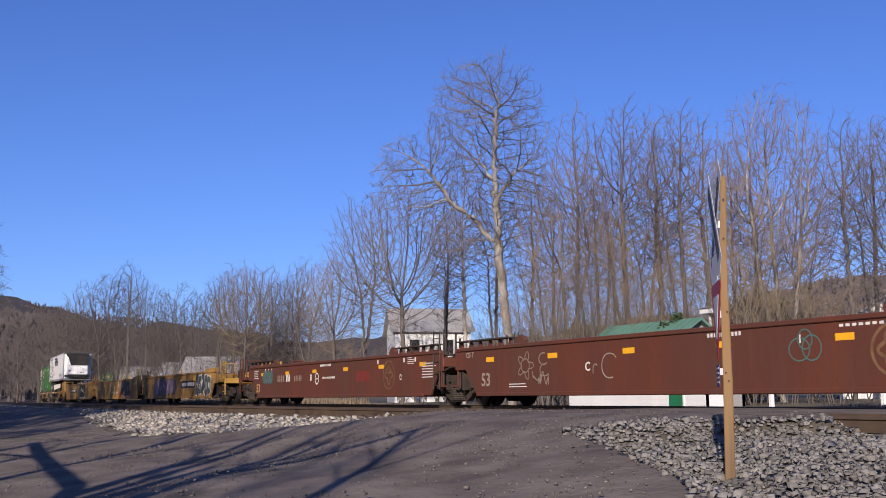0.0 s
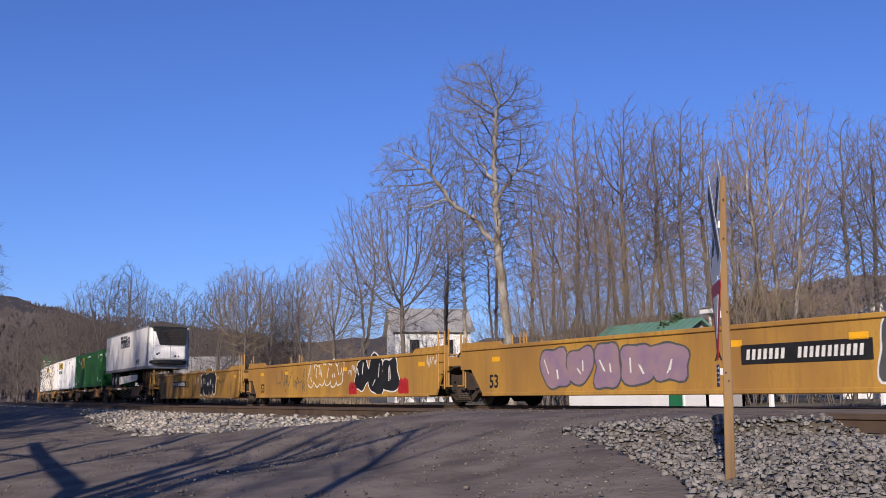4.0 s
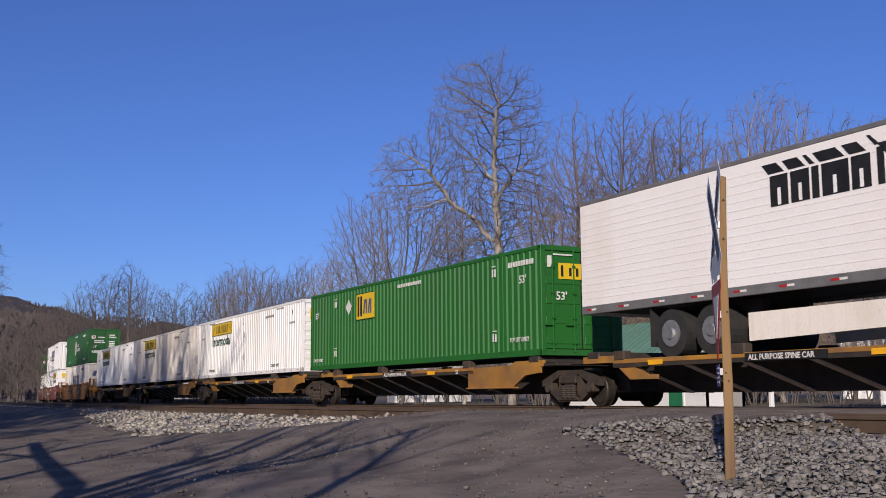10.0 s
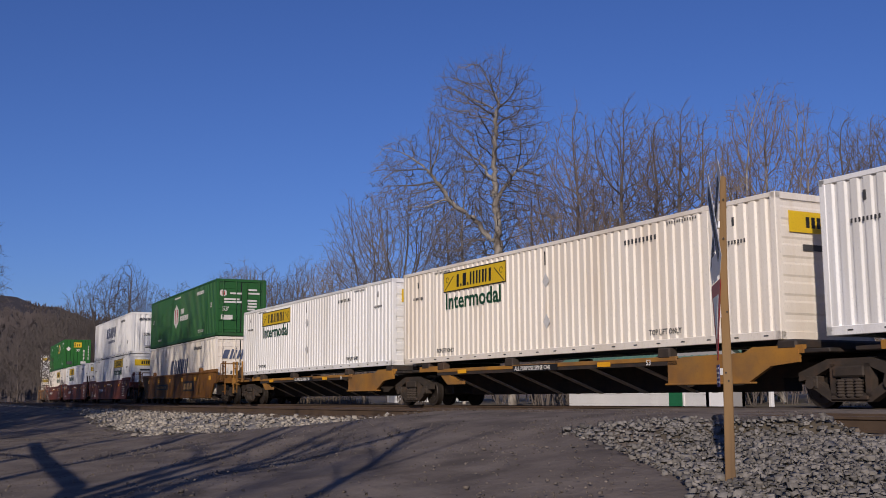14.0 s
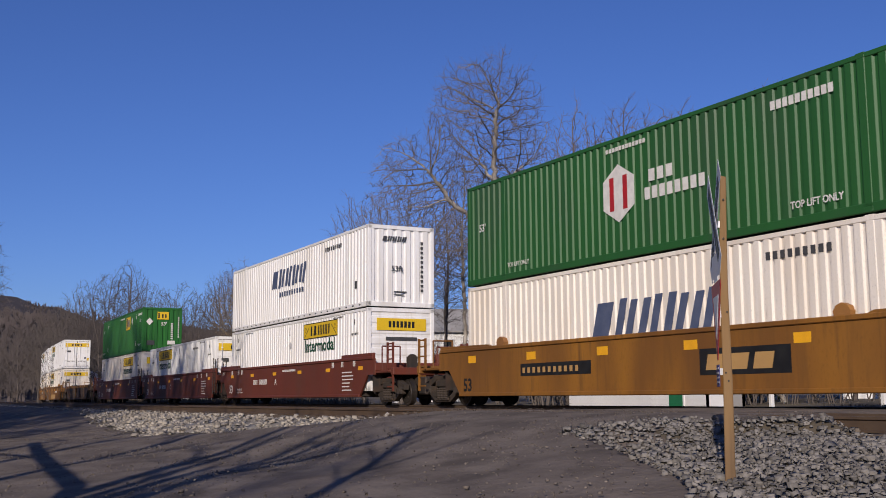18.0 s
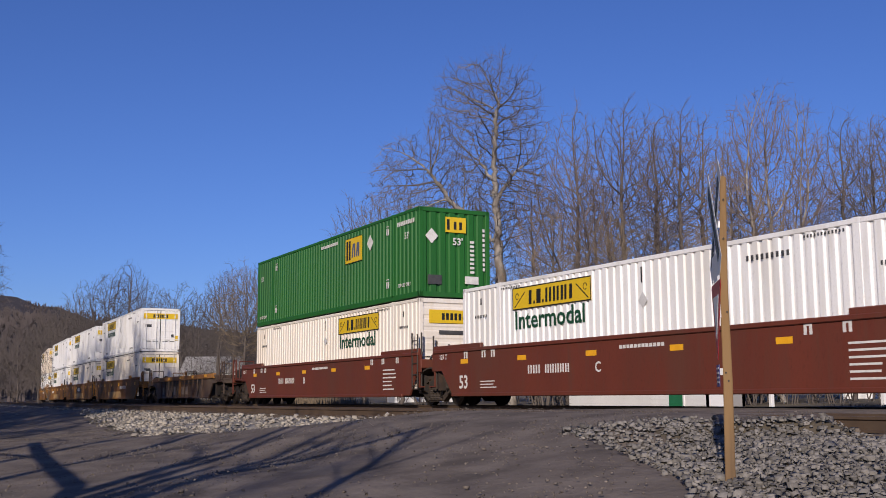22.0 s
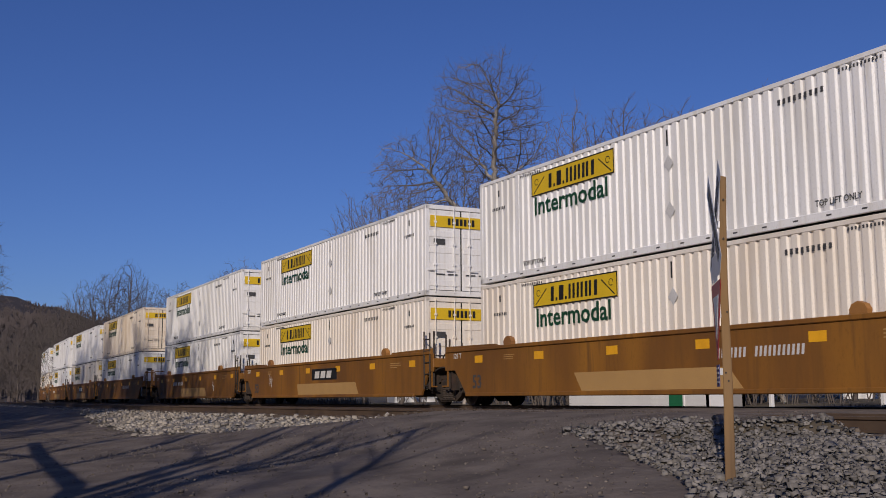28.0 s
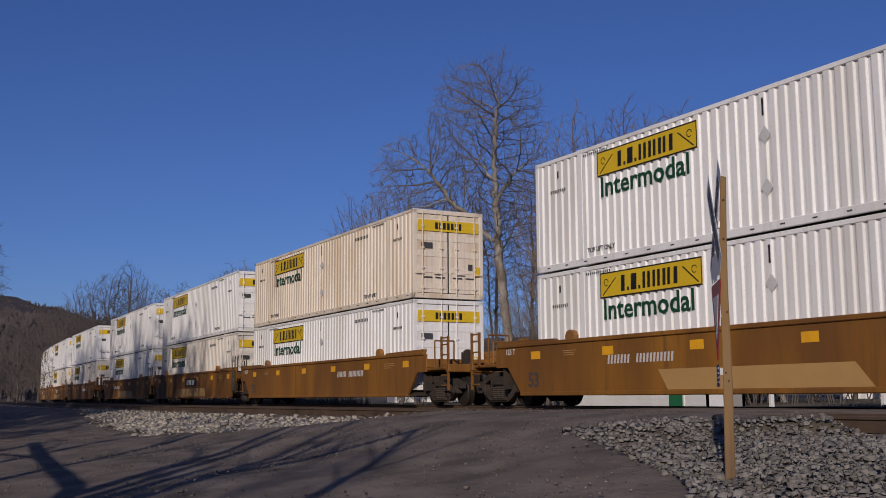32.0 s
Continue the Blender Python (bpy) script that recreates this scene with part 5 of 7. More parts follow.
def container_pieces(color):
    if color in PIECES:
        return PIECES[color]
    m = M[color]
    out = {}
    for s, nm in ((-1, "near"), (1, "far")):
        for i, (a, b) in enumerate(((-CL + 0.14, -6.18), (-6.0, 6.0), (6.18, CL - 0.14))):
            V, F = corrugated(a, b, 0.16, CH - 0.10, s * (CW - 0.012), 0.04, 0.275, s)
            out[nm, i] = raw_mesh("side_panel", V, F, m)
    out["rail"] = mesh_of("bottom_rail", B((-CL, CL, -0.04, 0.04, 0.0, 0.17), bevel=0.01), m)
    out["toprail"] = mesh_of("top_rail", B((-CL, CL, -0.035, 0.035, CH - 0.105, CH - 0.005), bevel=0.012), m)
    out["post"] = mesh_of("corner_post", B((-0.075, 0.075, -0.075, 0.075, 0.0, CH), bevel=0.015), m)
    out["mid"] = mesh_of("lifting_post", B((-0.09, 0.09, -0.03, 0.03, 0.0, CH), bevel=0.01), m)
    out["casting"] = mesh_of("corner_casting", B((-0.10, 0.10, -0.085, 0.085, 0.0, 0.11), bevel=0.01), m)
    out["gasket"] = mesh_of("door_gasket", B((-0.06, -0.03, -CW + 0.07, CW - 0.07, 0.14, CH - 0.12)), M["black"])
    V, F = corrugated(-CL + 0.05, CL - 0.05, -CW + 0.05, CW - 0.05, 0, 0.02, 0.6, 1)
    out["roof"] = raw_mesh("roof", [(x, z, CH - 0.03 + y) for x, y, z in V], F, m)
    out["floor"] = mesh_of("floor", B((-CL + 0.05, CL - 0.05, -CW + 0.05, CW - 0.05, 0.06, 0.12)), M["steel"])
    out["header"] = mesh_of("end_header", B((-0.05, 0.05, -CW, CW, CH - 0.14, CH), bevel=0.01), m)
    out["sill"] = mesh_of("end_sill", B((-0.05, 0.05, -CW, CW, 0.0, 0.16), bevel=0.01), m)
    V, F = corrugated(-CW + 0.08, CW - 0.08, 0.15, CH - 0.13, 0.0, 0.05, 0.36, -1)
    out["front"] = raw_mesh("front_wall", [(-y, x, z) for x, y, z in V], F, m)
    V, F = corrugated(0.15, CH - 0.13, -CW + 0.07, CW - 0.07, 0.0, 0.018, 0.38, -1)
    out["panelled"] = raw_mesh("front_wall", [(-y, -z, x) for x, y, z in V], F, m)
    bm = B((-0.05, 0.0, 0.03, CW - 0.10, 0.18, CH - 0.16), bevel=0.006)
    out["door_panel"] = mesh_of("door_panel", B((-0.004, 0.014, 0.07, CW - 0.15, 0, 0.2), bevel=0.012), m)
    out["door"] = mesh_of("door", bm, m)
    bm = bmesh.new()
    tube(bm, (0.045, 0, 0.1), (0.045, 0, CH - 0.06), 0.019, sides=6)
    for z in (0.3, 0.95, 1.6, 2.3):
        box(bm, 0.0, 0.07, -0.045, 0.045, z, z + 0.06)
    box(bm, 0.05, 0.075, -0.02, 0.28, 0.78, 0.82)
    out["rod"] = mesh_of("lock_rod", bm, m)
    PIECES[color] = out
    return out


def container(color, end, label, group):
    """A 53-foot container; end: what its forward end shows (doors, ribs or panel)."""
    c = thing("container", label, "container", group)
    p = container_pieces(color)
    for s, nm in ((-1, "near"), (1, "far")):
        for i in range(3):
            part("side_panel", p[nm, i], None, c)
        part("bottom_rail", p["rail"], None, c, "", pose(0, s * (CW - 0.04), 0))
        part("top_rail", p["toprail"], None, c, "", pose(0, s * (CW - 0.035), 0))
        for x in (-CL + 0.075, CL - 0.075):
            part("corner_post", p["post"], None, c, "", pose(x, s * (CW - 0.075), 0))
        for x in (-6.09, 6.09):
            part("lifting_post", p["mid"], None, c, "", pose(x, s * (CW - 0.03), 0))
            for z in (-0.002, CH - 0.1):
                part("corner_casting", p["casting"], None, c, "", pose(x, s * (CW - 0.082), z))
    part("roof", p["roof"], None, c)
    part("floor", p["floor"], None, c)
    for x in (-CL + 0.05, CL - 0.05):
        part("end_header", p["header"], None, c, "", pose(x, 0, 0))
        part("end_sill", p["sill"], None, c, "", pose(x, 0, 0))
    for k in (1, -1):
        turn = pose(k * (CL - 0.02), 0, 0, 0, 0, 0 if k > 0 else 180)
        kind = end if k > 0 else ("ribs" if end == "doors" else "doors")
        if kind == "doors":
            part("door_gasket", p["gasket"], None, c, "black rubber door gasket", turn)
            for s in (-1, 1):
                d = part("door", p["door"], None, c, "", turn @ (pose(0, 0, 0) if s > 0 else Matrix.Diagonal((1, -1, 1, 1))))
                for z in (0.30, 0.82, 1.34, 1.86, 2.38):
                    part("door_panel", p["door_panel"], None, d, "", pose(0, 0, z))
                for y in (0.28, 0.95):
                    part("lock_rod", p["rod"], None, d, "", pose(0, y, 0))
        else:
            part("front_wall", p["front" if kind == "ribs" else "panelled"], None, c, "", turn)
    return c


def end_decal(c, material, y, z, w, h, name="marking", label=""):
    return part(name, B((CL + 0.001, CL + 0.016, y, y + w, z, z + h)), M[material], c, label)


def end_text(c, words, material, y, z, size):
    return part("lettering", text_mesh(words, size, M[material]), None, c, "", pose(CL + 0.02, y, z, 0, 0, 90))


SY = -CW + 0.008


def hunt_marks(c, end, seed):
    """Yellow name panel with a dark word under it, small stencils."""
    r = random.Random(seed)
    x = -CL + 2.72
    panel = part("name_panel", B(flat(3.55, 0.60, x, 2.06, SY, 0.008)), M["signyellow"], c, "yellow name panel with black bars")
    part("panel_border", B(flat(3.55, 0.03, x, 2.06, SY - 0.008), flat(3.55, 0.03, x, 2.63, SY - 0.008), flat(0.03, 0.6, x, 2.06, SY - 0.008), flat(0.03, 0.6, x + 3.52, 2.06, SY - 0.008)), M["black"], panel)
    for a, w, hh in ((0.80, 0.13, 0.37), (1.02, 0.07, 0.08), (1.16, 0.20, 0.37), (1.43, 0.07, 0.08), (1.58, 0.09, 0.37), (1.75, 0.09, 0.37), (1.93, 0.09, 0.37), (2.09, 0.09, 0.37), (2.27, 0.10, 0.37), (2.43, 0.09, 0.37), (2.64, 0.12, 0.37)):
        bars(panel, "black", x + a, 2.17, w, hh, SY - 0.008, 1, 0.0, 0.04, "panel_bar")
    bm = bmesh.new()
    for q, k in ((x + 0.1, 1), (x + 3.45, -1)):
        prism(bm, ((q, 2.14), (q + k * 0.02, 2.12), (q + k * 0.52, 2.5), (q + k * 0.50, 2.52)), "y", SY - 0.012, SY - 0.008)
        prism(bm, [(q + k * 0.14 + 0.09 * math.cos(v), 2.42 + 0.09 * math.sin(v)) for v in np.linspace(0, 5.5, 9)] + [(q + k * 0.14 + 0.07 * math.cos(v), 2.42 + 0.07 * math.sin(v)) for v in np.linspace(5.5, 0, 9)], "y", SY - 0.012, SY - 0.008)
    part("scroll", bm, M["black"], panel)
    letters("Intermodal", c, "wordgreen", x + 0.08, 1.56, 0.66, SY, 1.1, "dark green word Intermodal")
    letters("TOP LIFT ONLY", c, "darkmark", -CL + 2.25, 0.28, 0.17, SY, 0.9)
    letters("TOP LIFT ONLY", c, "darkmark", CL - 3.9, 0.28, 0.17, SY, 0.9)
    bars(c, "darkmark", CL - 4.7, 2.40, 1.2, 0.11, SY, 9, 0.5)
    bars(c, "darkmark", -CL + 2.15, 2.67, 1.0, 0.06, SY, 12, 0.5)
    bars(c, "darkmark", CL - 3.2, 2.67, 1.0, 0.06, SY, 12, 0.5)
    bars(c, "darkmark", CL - 1.5, 1.98, 0.7, 0.08, SY, 8, 0.5)
    decal("marking", c, "darkmark", CL - 1.2, 2.35, 0.07, 0.18, SY)
    decal("marking", c, "darkmark", -CL + 1.0, 2.35, 0.07, 0.18, SY)
    bars(c, "darkmark", -CL + 0.7, 1.98, 0.7, 0.08, SY, 8, 0.5)
    decal("marking", c, "black", -CL + 8.15, 2.3, 0.05, 0.36, SY)
    for z in (1.9, 0.85):
        bm = bmesh.new()
        prism(bm, ((-CL + 8.2, z - 0.2), (-CL + 8.36, z), (-CL + 8.2, z + 0.2), (-CL + 8.04, z)), "y", SY - 0.004, SY)
        part("placard_holder", bm, M["placard"], c)
    tagged(part("tie_down_slots", B(*[flat(0.12, 0.03, q, 0.07, -CW) for q in np.arange(-CL + 0.5, CL - 0.4, 0.8)]), M["darkmark"], c), kind="stuff")
    if end == "doors":
        end_decal(c, "signyellow", -1.12, 2.18, 2.24, 0.36, "name_panel", "yellow name panel with black bars")
        part("marking", B(*[(CL + 0.018, CL + 0.022, -0.5 + i * 0.145, -0.5 + i * 0.145 + 0.10, 2.25, 2.47) for i in range(7)]), M["black"], c)
        end_decal(c, "darkmark", -1.0, 1.62, 0.4, 0.18, "vent", "dark vent")
        end_decal(c, "darkmark", 0.72, 0.95, 0.16, 0.2, "vent", "dark vent")
        end_decal(c, "signyellow", 0.92, 0.75, 0.24, 0.32, "placard", "yellow placard")
        for q in (-0.95, -0.5, 0.15, 0.62):
            end_decal(c, "darkmark", q, 0.66, 0.34, 0.035, "door_handle", "dark handle catch")
    else:
        end_decal(c, "signyellow", -0.95, 2.1, 1.9, 0.42, "name_panel", "yellow name panel with black bars")
        part("marking", B(*[(CL + 0.012, CL + 0.018, -0.5 + i * 0.15, -0.5 + i * 0.15 + 0.10, 2.2, 2.42) for i in range(7)]), M["black"], c)
        end_decal(c, "darkmark", -0.6, 1.75, 1.2, 0.12)


def emp_marks(c, end):
    o = -5.75 if end == "doors" else 0.0
    d = -8.65 if end == "doors" else 0.0
    part("name_panel", B(flat(1.5, 0.92, 2.05 + o, 1.66, SY, 0.008)), M["signyellow"], c, "square orange-yellow emblem")
    part("emblem_border", B(flat(1.5, 0.02, 2.05 + o, 1.66, SY - 0.008), flat(1.5, 0.02, 2.05 + o, 2.56, SY - 0.008)), M["black"], c)
    for q in (2.15, 2.38):
        part("emblem_bar", B(flat(0.15, 0.7, q + o, 1.78, SY - 0.008)), M["black"], c)
    for a, b in ((2.62, 2.72), (2.85, 2.82), (3.02, 3.1), (3.2, 3.2)):
        bm = bmesh.new()
        prism(bm, ((a + o, 1.85), (a + o + 0.12, 1.85), (b + o + 0.12, 2.35), (b + o, 2.35)), "y", SY - 0.012, SY - 0.008)
        part("emblem_bar", bm, M["navy"], c)
    bm = bmesh.new()
    prism(bm, ((4.25 + d, 1.9), (4.52 + d, 2.18), (4.25 + d, 2.46), (3.98 + d, 2.18)), "y", SY - 0.004, SY)
    part("placard", bm, M["mark"], c, "white diamond placard")
    letters("53'", c, "mark", 7.0, 1.95, 0.3, SY)
    letters("53'", c, "mark", -7.6, 1.95, 0.3, SY)
    letters("TOP LIFT ONLY", c, "mark", 6.5, 0.4, 0.17, SY, 0.8)
    letters("TOP LIFT ONLY", c, "mark", -7.75, 0.3, 0.17, SY, 0.8)
    bars(c, "mark", 6.45, 2.42, 1.3, 0.14, SY, 10)
    bars(c, "mark", -0.4, 2.5, 1.7, 0.11, SY, 14)
    for x in (5.6, -5.7):
        for z in (2.25, 0.45):
            part("marking", B(flat(0.22, 0.03, x, z + 0.28, SY), flat(0.08, 0.22, x, z, SY), flat(0.08, 0.22, x + 0.13, z, SY)), M["mark"], c)
    if end == "ribs":
        end_decal(c, "signyellow", -0.35, 2.1, 0.75, 0.5, "name_panel", "small orange-yellow emblem")
        part("emblem_bar", B((CL + 0.012, CL + 0.018, -0.3, -0.2, 2.18, 2.52), (CL + 0.012, CL + 0.018, -0.05, 0.05, 2.2, 2.45), (CL + 0.012, CL + 0.018, 0.15, 0.25, 2.2, 2.45)), M["black"], c)
        bm = bmesh.new()
        prism(bm, ((-0.85, 1.7), (-0.62, 1.95), (-0.85, 2.2), (-1.08, 1.95)), "x", CL + 0.004, CL + 0.01)
        part("placard", bm, M["mark"], c, "white diamond placard")
        end_text(c, "53'", "mark", -0.1, 1.7, 0.32)
        part("marking", B(*[(CL + 0.004, CL + 0.01, 1.02, 1.1, 0.9 + i * 0.16, 1.0 + i * 0.16) for i in range(9)], *[(CL + 0.004, CL + 0.01, 0.55, 0.7, 0.8 + i * 0.14, 0.88 + i * 0.14) for i in range(8)]), M["mark"], c)
        end_decal(c, "mark", 0.35, 0.45, 0.5, 0.25)
        end_decal(c, "darkmark", -1.0, 0.4, 0.5, 0.3)
    else:
        end_decal(c, "signyellow", -0.75, 2.0, 0.72, 0.42, "name_panel", "small orange-yellow emblem")
        part("emblem_bar", B((CL + 0.012, CL + 0.018, -0.68, -0.6, 2.06, 2.36), (CL + 0.012, CL + 0.018, -0.42, -0.34, 2.08, 2.3), (CL + 0.012, CL + 0.018, -0.2, -0.12, 2.08, 2.3)), M["black"], c)
        end_text(c, "53'", "mark", -0.85, 1.45, 0.3)
        part("marking", B((CL + 0.004, CL + 0.01, -1.1, -0.95, 2.3, 2.6), (CL + 0.004, CL + 0.01, -0.95, -0.3, 2.62, 2.66), (CL + 0.004, CL + 0.01, 0.5, 0.9, 2.3, 2.42), (CL + 0.004, CL + 0.01, 0.5, 1.0, 1.5, 1.9)), M["mark"], c)


def hub_marks(c):
    bm = bmesh.new()
    prism(bm, ((-0.95, 0.85), (-0.37, 1.2), (-0.37, 1.88), (-0.95, 2.23), (-1.53, 1.88), (-1.53, 1.2)), "y", SY - 0.006, SY)
    part("emblem", bm, M["mark"], c, "white hexagon emblem with red bars")
    part("emblem_bar", B(flat(0.16, 0.8, -1.28, 1.14, SY - 0.006), flat(0.16, 0.8, -0.78, 1.14, SY - 0.006)), M["red"], c)
    bars(c, "mark", 0.15, 1.62, 0.9, 0.28, SY, 3, 0.3)
    bars(c, "mark", 0.0, 1.22, 2.05, 0.28, SY, 8, 0.3)
    letters("53'", c, "mark", 6.85, 1.5, 0.34, SY)
    letters("53'", c, "mark", -7.4, 1.5, 0.3, SY)
    letters("TOP LIFT ONLY", c, "mark", 4.3, 0.33, 0.2, SY, 0.9)
    letters("TOP LIFT ONLY", c, "mark", -5.9, 0.33, 0.17, SY, 0.9)
    bars(c, "mark", 3.9, 2.35, 1.6, 0.18, SY, 10)
    bars(c, "mark", -1.4, 2.55, 1.5, 0.1, SY, 12)
    bm = bmesh.new()
    prism(bm, ((-0.95, 1.95), (-0.78, 2.06), (-0.78, 2.26), (-0.95, 2.36), (-1.12, 2.26), (-1.12, 2.06)), "x", CL + 0.004, CL + 0.012)
    part("emblem", bm, M["mark"], c, "small white hexagon emblem")
    part("emblem_bar", B((CL + 0.012, CL + 0.016, -1.03, -0.99, 2.05, 2.26), (CL + 0.012, CL + 0.016, -0.91, -0.87, 2.05, 2.26)), M["red"], c)
    end_text(c, "53'", "mark", -1.0, 1.25, 0.3)
    part("marking", B(*[(CL + 0.004, CL + 0.01, y, y + w, z, z + 0.09) for y, z, w in ((-0.6, 2.1, 0.6), (-0.9, 1.8, 0.8), (-0.9, 1.66, 0.9), (0.35, 2.3, 0.45), (0.35, 2.12, 0.6), (0.3, 1.75, 0.5), (0.3, 1.6, 0.5), (0.3, 1.45, 0.5), (0.3, 1.3, 0.4))]), M["mark"], c)
    end_decal(c, "mark", -1.05, 0.8, 0.6, 0.24, "placard", "white placard")
    end_decal(c, "signyellow", 0.75, 0.85, 0.42, 0.26, "placard", "yellow placard")


def slant_word(c, x, z, w, h, n, material, end=False):
    """An emblem of n slanted plain bars."""
    st, sl = w / n, h * 0.28
    for i in range(n):
        bm = bmesh.new()
        for o, k in (((0.0, 0.72),) if i == 0 else ((0.0, 0.30), (0.46, 0.28))):
            a = x + (i + o) * st
            z0, z1 = (z, z + h) if (i + (o > 0)) % 2 else (z + h * 0.06, z + h * 0.94)
            prism(bm, ((a, z0), (a + k * st, z0), (a + k * st + sl, z1), (a + sl, z1)), "x" if end else "y", CL + 0.004 if end else SY - 0.005, CL + 0.012 if end else SY)
        part("emblem_bar", bm, M[material], c, "slanted navy blue emblem bar")


def swift_marks(c, low, end):
    if low:
        slant_word(c, -2.1, 1.12, 4.3, 0.88, 5, "navy")
    else:
        slant_word(c, -2.3, 1.45, 4.2, 0.82, 5, "navy")
        bars(c, "navy", -1.3, 1.08, 3.0, 0.2, SY, 10, 0.4)
    bars(c, "darkmark", 3.6 if low else 4.0, 2.36, 1.7, 0.16, SY, 9, 0.4)
    decal("marking", c, "darkmark", 6.9, 0.7, 0.2, 0.26, SY)
    if end == "doors":
        slant_word(c, -0.95, 1.75, 1.85, 0.5, 5, "navy", True)
        part("marking", B(*[(CL + 0.004, CL + 0.01, -0.4 + i * 0.12, -0.33 + i * 0.12, 1.45, 1.58) for i in range(10)], *[(CL + 0.004, CL + 0.01, -0.5 + i * 0.14, -0.42 + i * 0.14, 1.0, 1.16) for i in range(10)]), M["darkmark"], c)
        end_decal(c, "mark", -1.15, 1.05, 0.5, 0.28, "placard")
    else:
        slant_word(c, -0.75, 2.3, 0.95, 0.2, 5, "darkmark", True)
        end_text(c, "53ft", "darkmark", -0.4, 1.25, 0.28)
        part("marking", B(*[(CL + 0.004, CL + 0.01, 0.75, 0.85, 0.55 + i * 0.17, 0.65 + i * 0.17) for i in range(11)], (CL + 0.004, CL + 0.01, -0.3, 0.2, 0.5, 0.55), (CL + 0.004, CL + 0.01, -0.3, 0.1, 0.4, 0.44)), M["darkmark"], c)
    bm = bmesh.new()
    for q in np.arange(-CL + 0.5, CL - 0.3, 0.62):
        box(bm, *flat(0.14, 0.05, q, 0.06, -CW))
    tagged(part("tie_down_slots", bm, M["darkmark"], c), kind="stuff")


def load(c, a, b, front, z):
    """Sets a container or trailer, its nose at front along the train, on the car with pivots a and b, z above the rails."""
    MOVERS.append((c, a, b, pose(front - CL - (a + b) / 2, 0, z)))
    return c


# ---- the cars, from the head of the visible train backwards ----
G1, G2, G3, G4, G5, G7 = "red-brown empty wells", "yellow empty wells", "spine cars", "orange-brown wells", "maroon wells", "loaded rust-orange wells"
u = well_unit(143.9, 163.4, "brown", False, False, "empty weathered red-brown steel well car with graffiti", G1)
h = 9.75
loop(u, "faded", -5.6, 1.05, 0.8, 0.75, SIDE_Y, 1, 5, 0.6)
loop(u, "faded", -5.6, 1.05, 0.4, 0.35, SIDE_Y - 0.002)
loop(u, "faded", -4.75, 1.2, 0.4, 0.3, SIDE_Y, 0.7, tilt=1.2)
loop(u, "faded", -4.7, 0.92, 0.42, 0.3, SIDE_Y, 0.7, tilt=1.2)
scrawl(u, "faded", -5.4, 0.55, 1.0, 0.35, 6, SIDE_Y, 5)
letters("125 T", u, "faded", -h + 1.0, 1.36, 0.2, SIDE_Y)
lines(u, "faded", 6.6, 1.15, 0.8, 0.3, SIDE_Y, 5)
loop(u, "faded", -2.0, 0.95, 0.6, 0.75, SIDE_Y, 0.75, 2, 0.25, 0.03, 0.5)
loop(u, "faded", -2.55, 0.85, 0.2, 0.3, SIDE_Y, 0.45, tilt=0.8)
loop(u, "dimtan", 5.95, 1.0, 1.15, 0.95, SIDE_Y, 1, 0, 0, 0.06)
loop(u, "dimtan", 5.95, 1.0, 0.9, 0.72, SIDE_Y, 1, 6, 0.25, 0.07)
loop(u, "dimtan", 5.95, 1.02, 0.5, 0.42, SIDE_Y - 0.002, 1, 3, 0.5, 0.07)
letters("53", u, "faded", -7.87, 0.55, 0.5, SIDE_Y)
letters("C", u, "mark", -2.97, 0.85, 0.3, SIDE_Y)
letters("I", u, "mark", -h + 13.5, 1.2, 0.22, SIDE_Y)
loop(u, "teal", 3.75, 1.08, 0.5, 0.42, SIDE_Y, tilt=0.3)
loop(u, "teal", 4.05, 1.1, 0.45, 0.46, SIDE_Y - 0.002)
loop(u, "teal", 3.9, 1.26, 0.34, 0.36, SIDE_Y - 0.004)
bars(u, "mark", 1.3, 1.42, 1.0, 0.08, SIDE_Y, 10, 0.4)
bars(u, "mark", 4.7, 1.44, 1.3, 0.05, SIDE_Y, 9, 0.4)
lines(u, "mark", -6.4, 0.5, 1.0, 0.14, SIDE_Y, 2)
u = well_unit(124.6, 143.9, "brown", True, False, "empty weathered red-brown steel well car with faded lettering", G1, trucks=(True, False))
bars(u, "mark", -4.35, 0.92, 0.55, 0.28, SIDE_Y, 2, 0.4)
bars(u, "faded", -5.4, 0.92, 0.9, 0.26, SIDE_Y, 4, 0.5)
bars(u, "faded", -3.4, 0.92, 0.9, 0.22, SIDE_Y, 5, 0.6)
letters("53", u, "patch", -8.15, 0.52, 0.5, SIDE_Y)
letters("B", u, "mark", -1.65, 0.92, 0.34, SIDE_Y)
graffiti(u, -7.3, 0.9, 1.25, 0.5, 4, "teal", "slate", SIDE_Y, 4)
bars(u, "mark", -0.35, 0.96, 1.25, 0.07, SIDE_Y, 12, 0.4)
bars(u, "mark", -0.6, 1.42, 1.1, 0.08, SIDE_Y, 10, 0.4)
loop(u, "dimtan", 5.5, 0.98, 0.85, 0.9, SIDE_Y, 1, 0, 0, 0.05)
loop(u, "dimtan", 5.5, 0.98, 0.6, 0.6, SIDE_Y - 0.002, 1, 4, 0.5, 0.06)
loop(u, "dimtan", 5.5, 1.15, 0.3, 0.2, SIDE_Y - 0.002, 1, 0, 0, 0.06)
loop(u, "mark", -0.92, 0.98, 0.36, 0.40, SIDE_Y, 1, 0, 0, 0.05)
bars(u, "mark", -1.02, 0.95, 0.2, 0.06, SIDE_Y, 3, 0.4)
loop(u, "mark", 6.4, 0.9, 0.14, 0.16, SIDE_Y, 0.9)
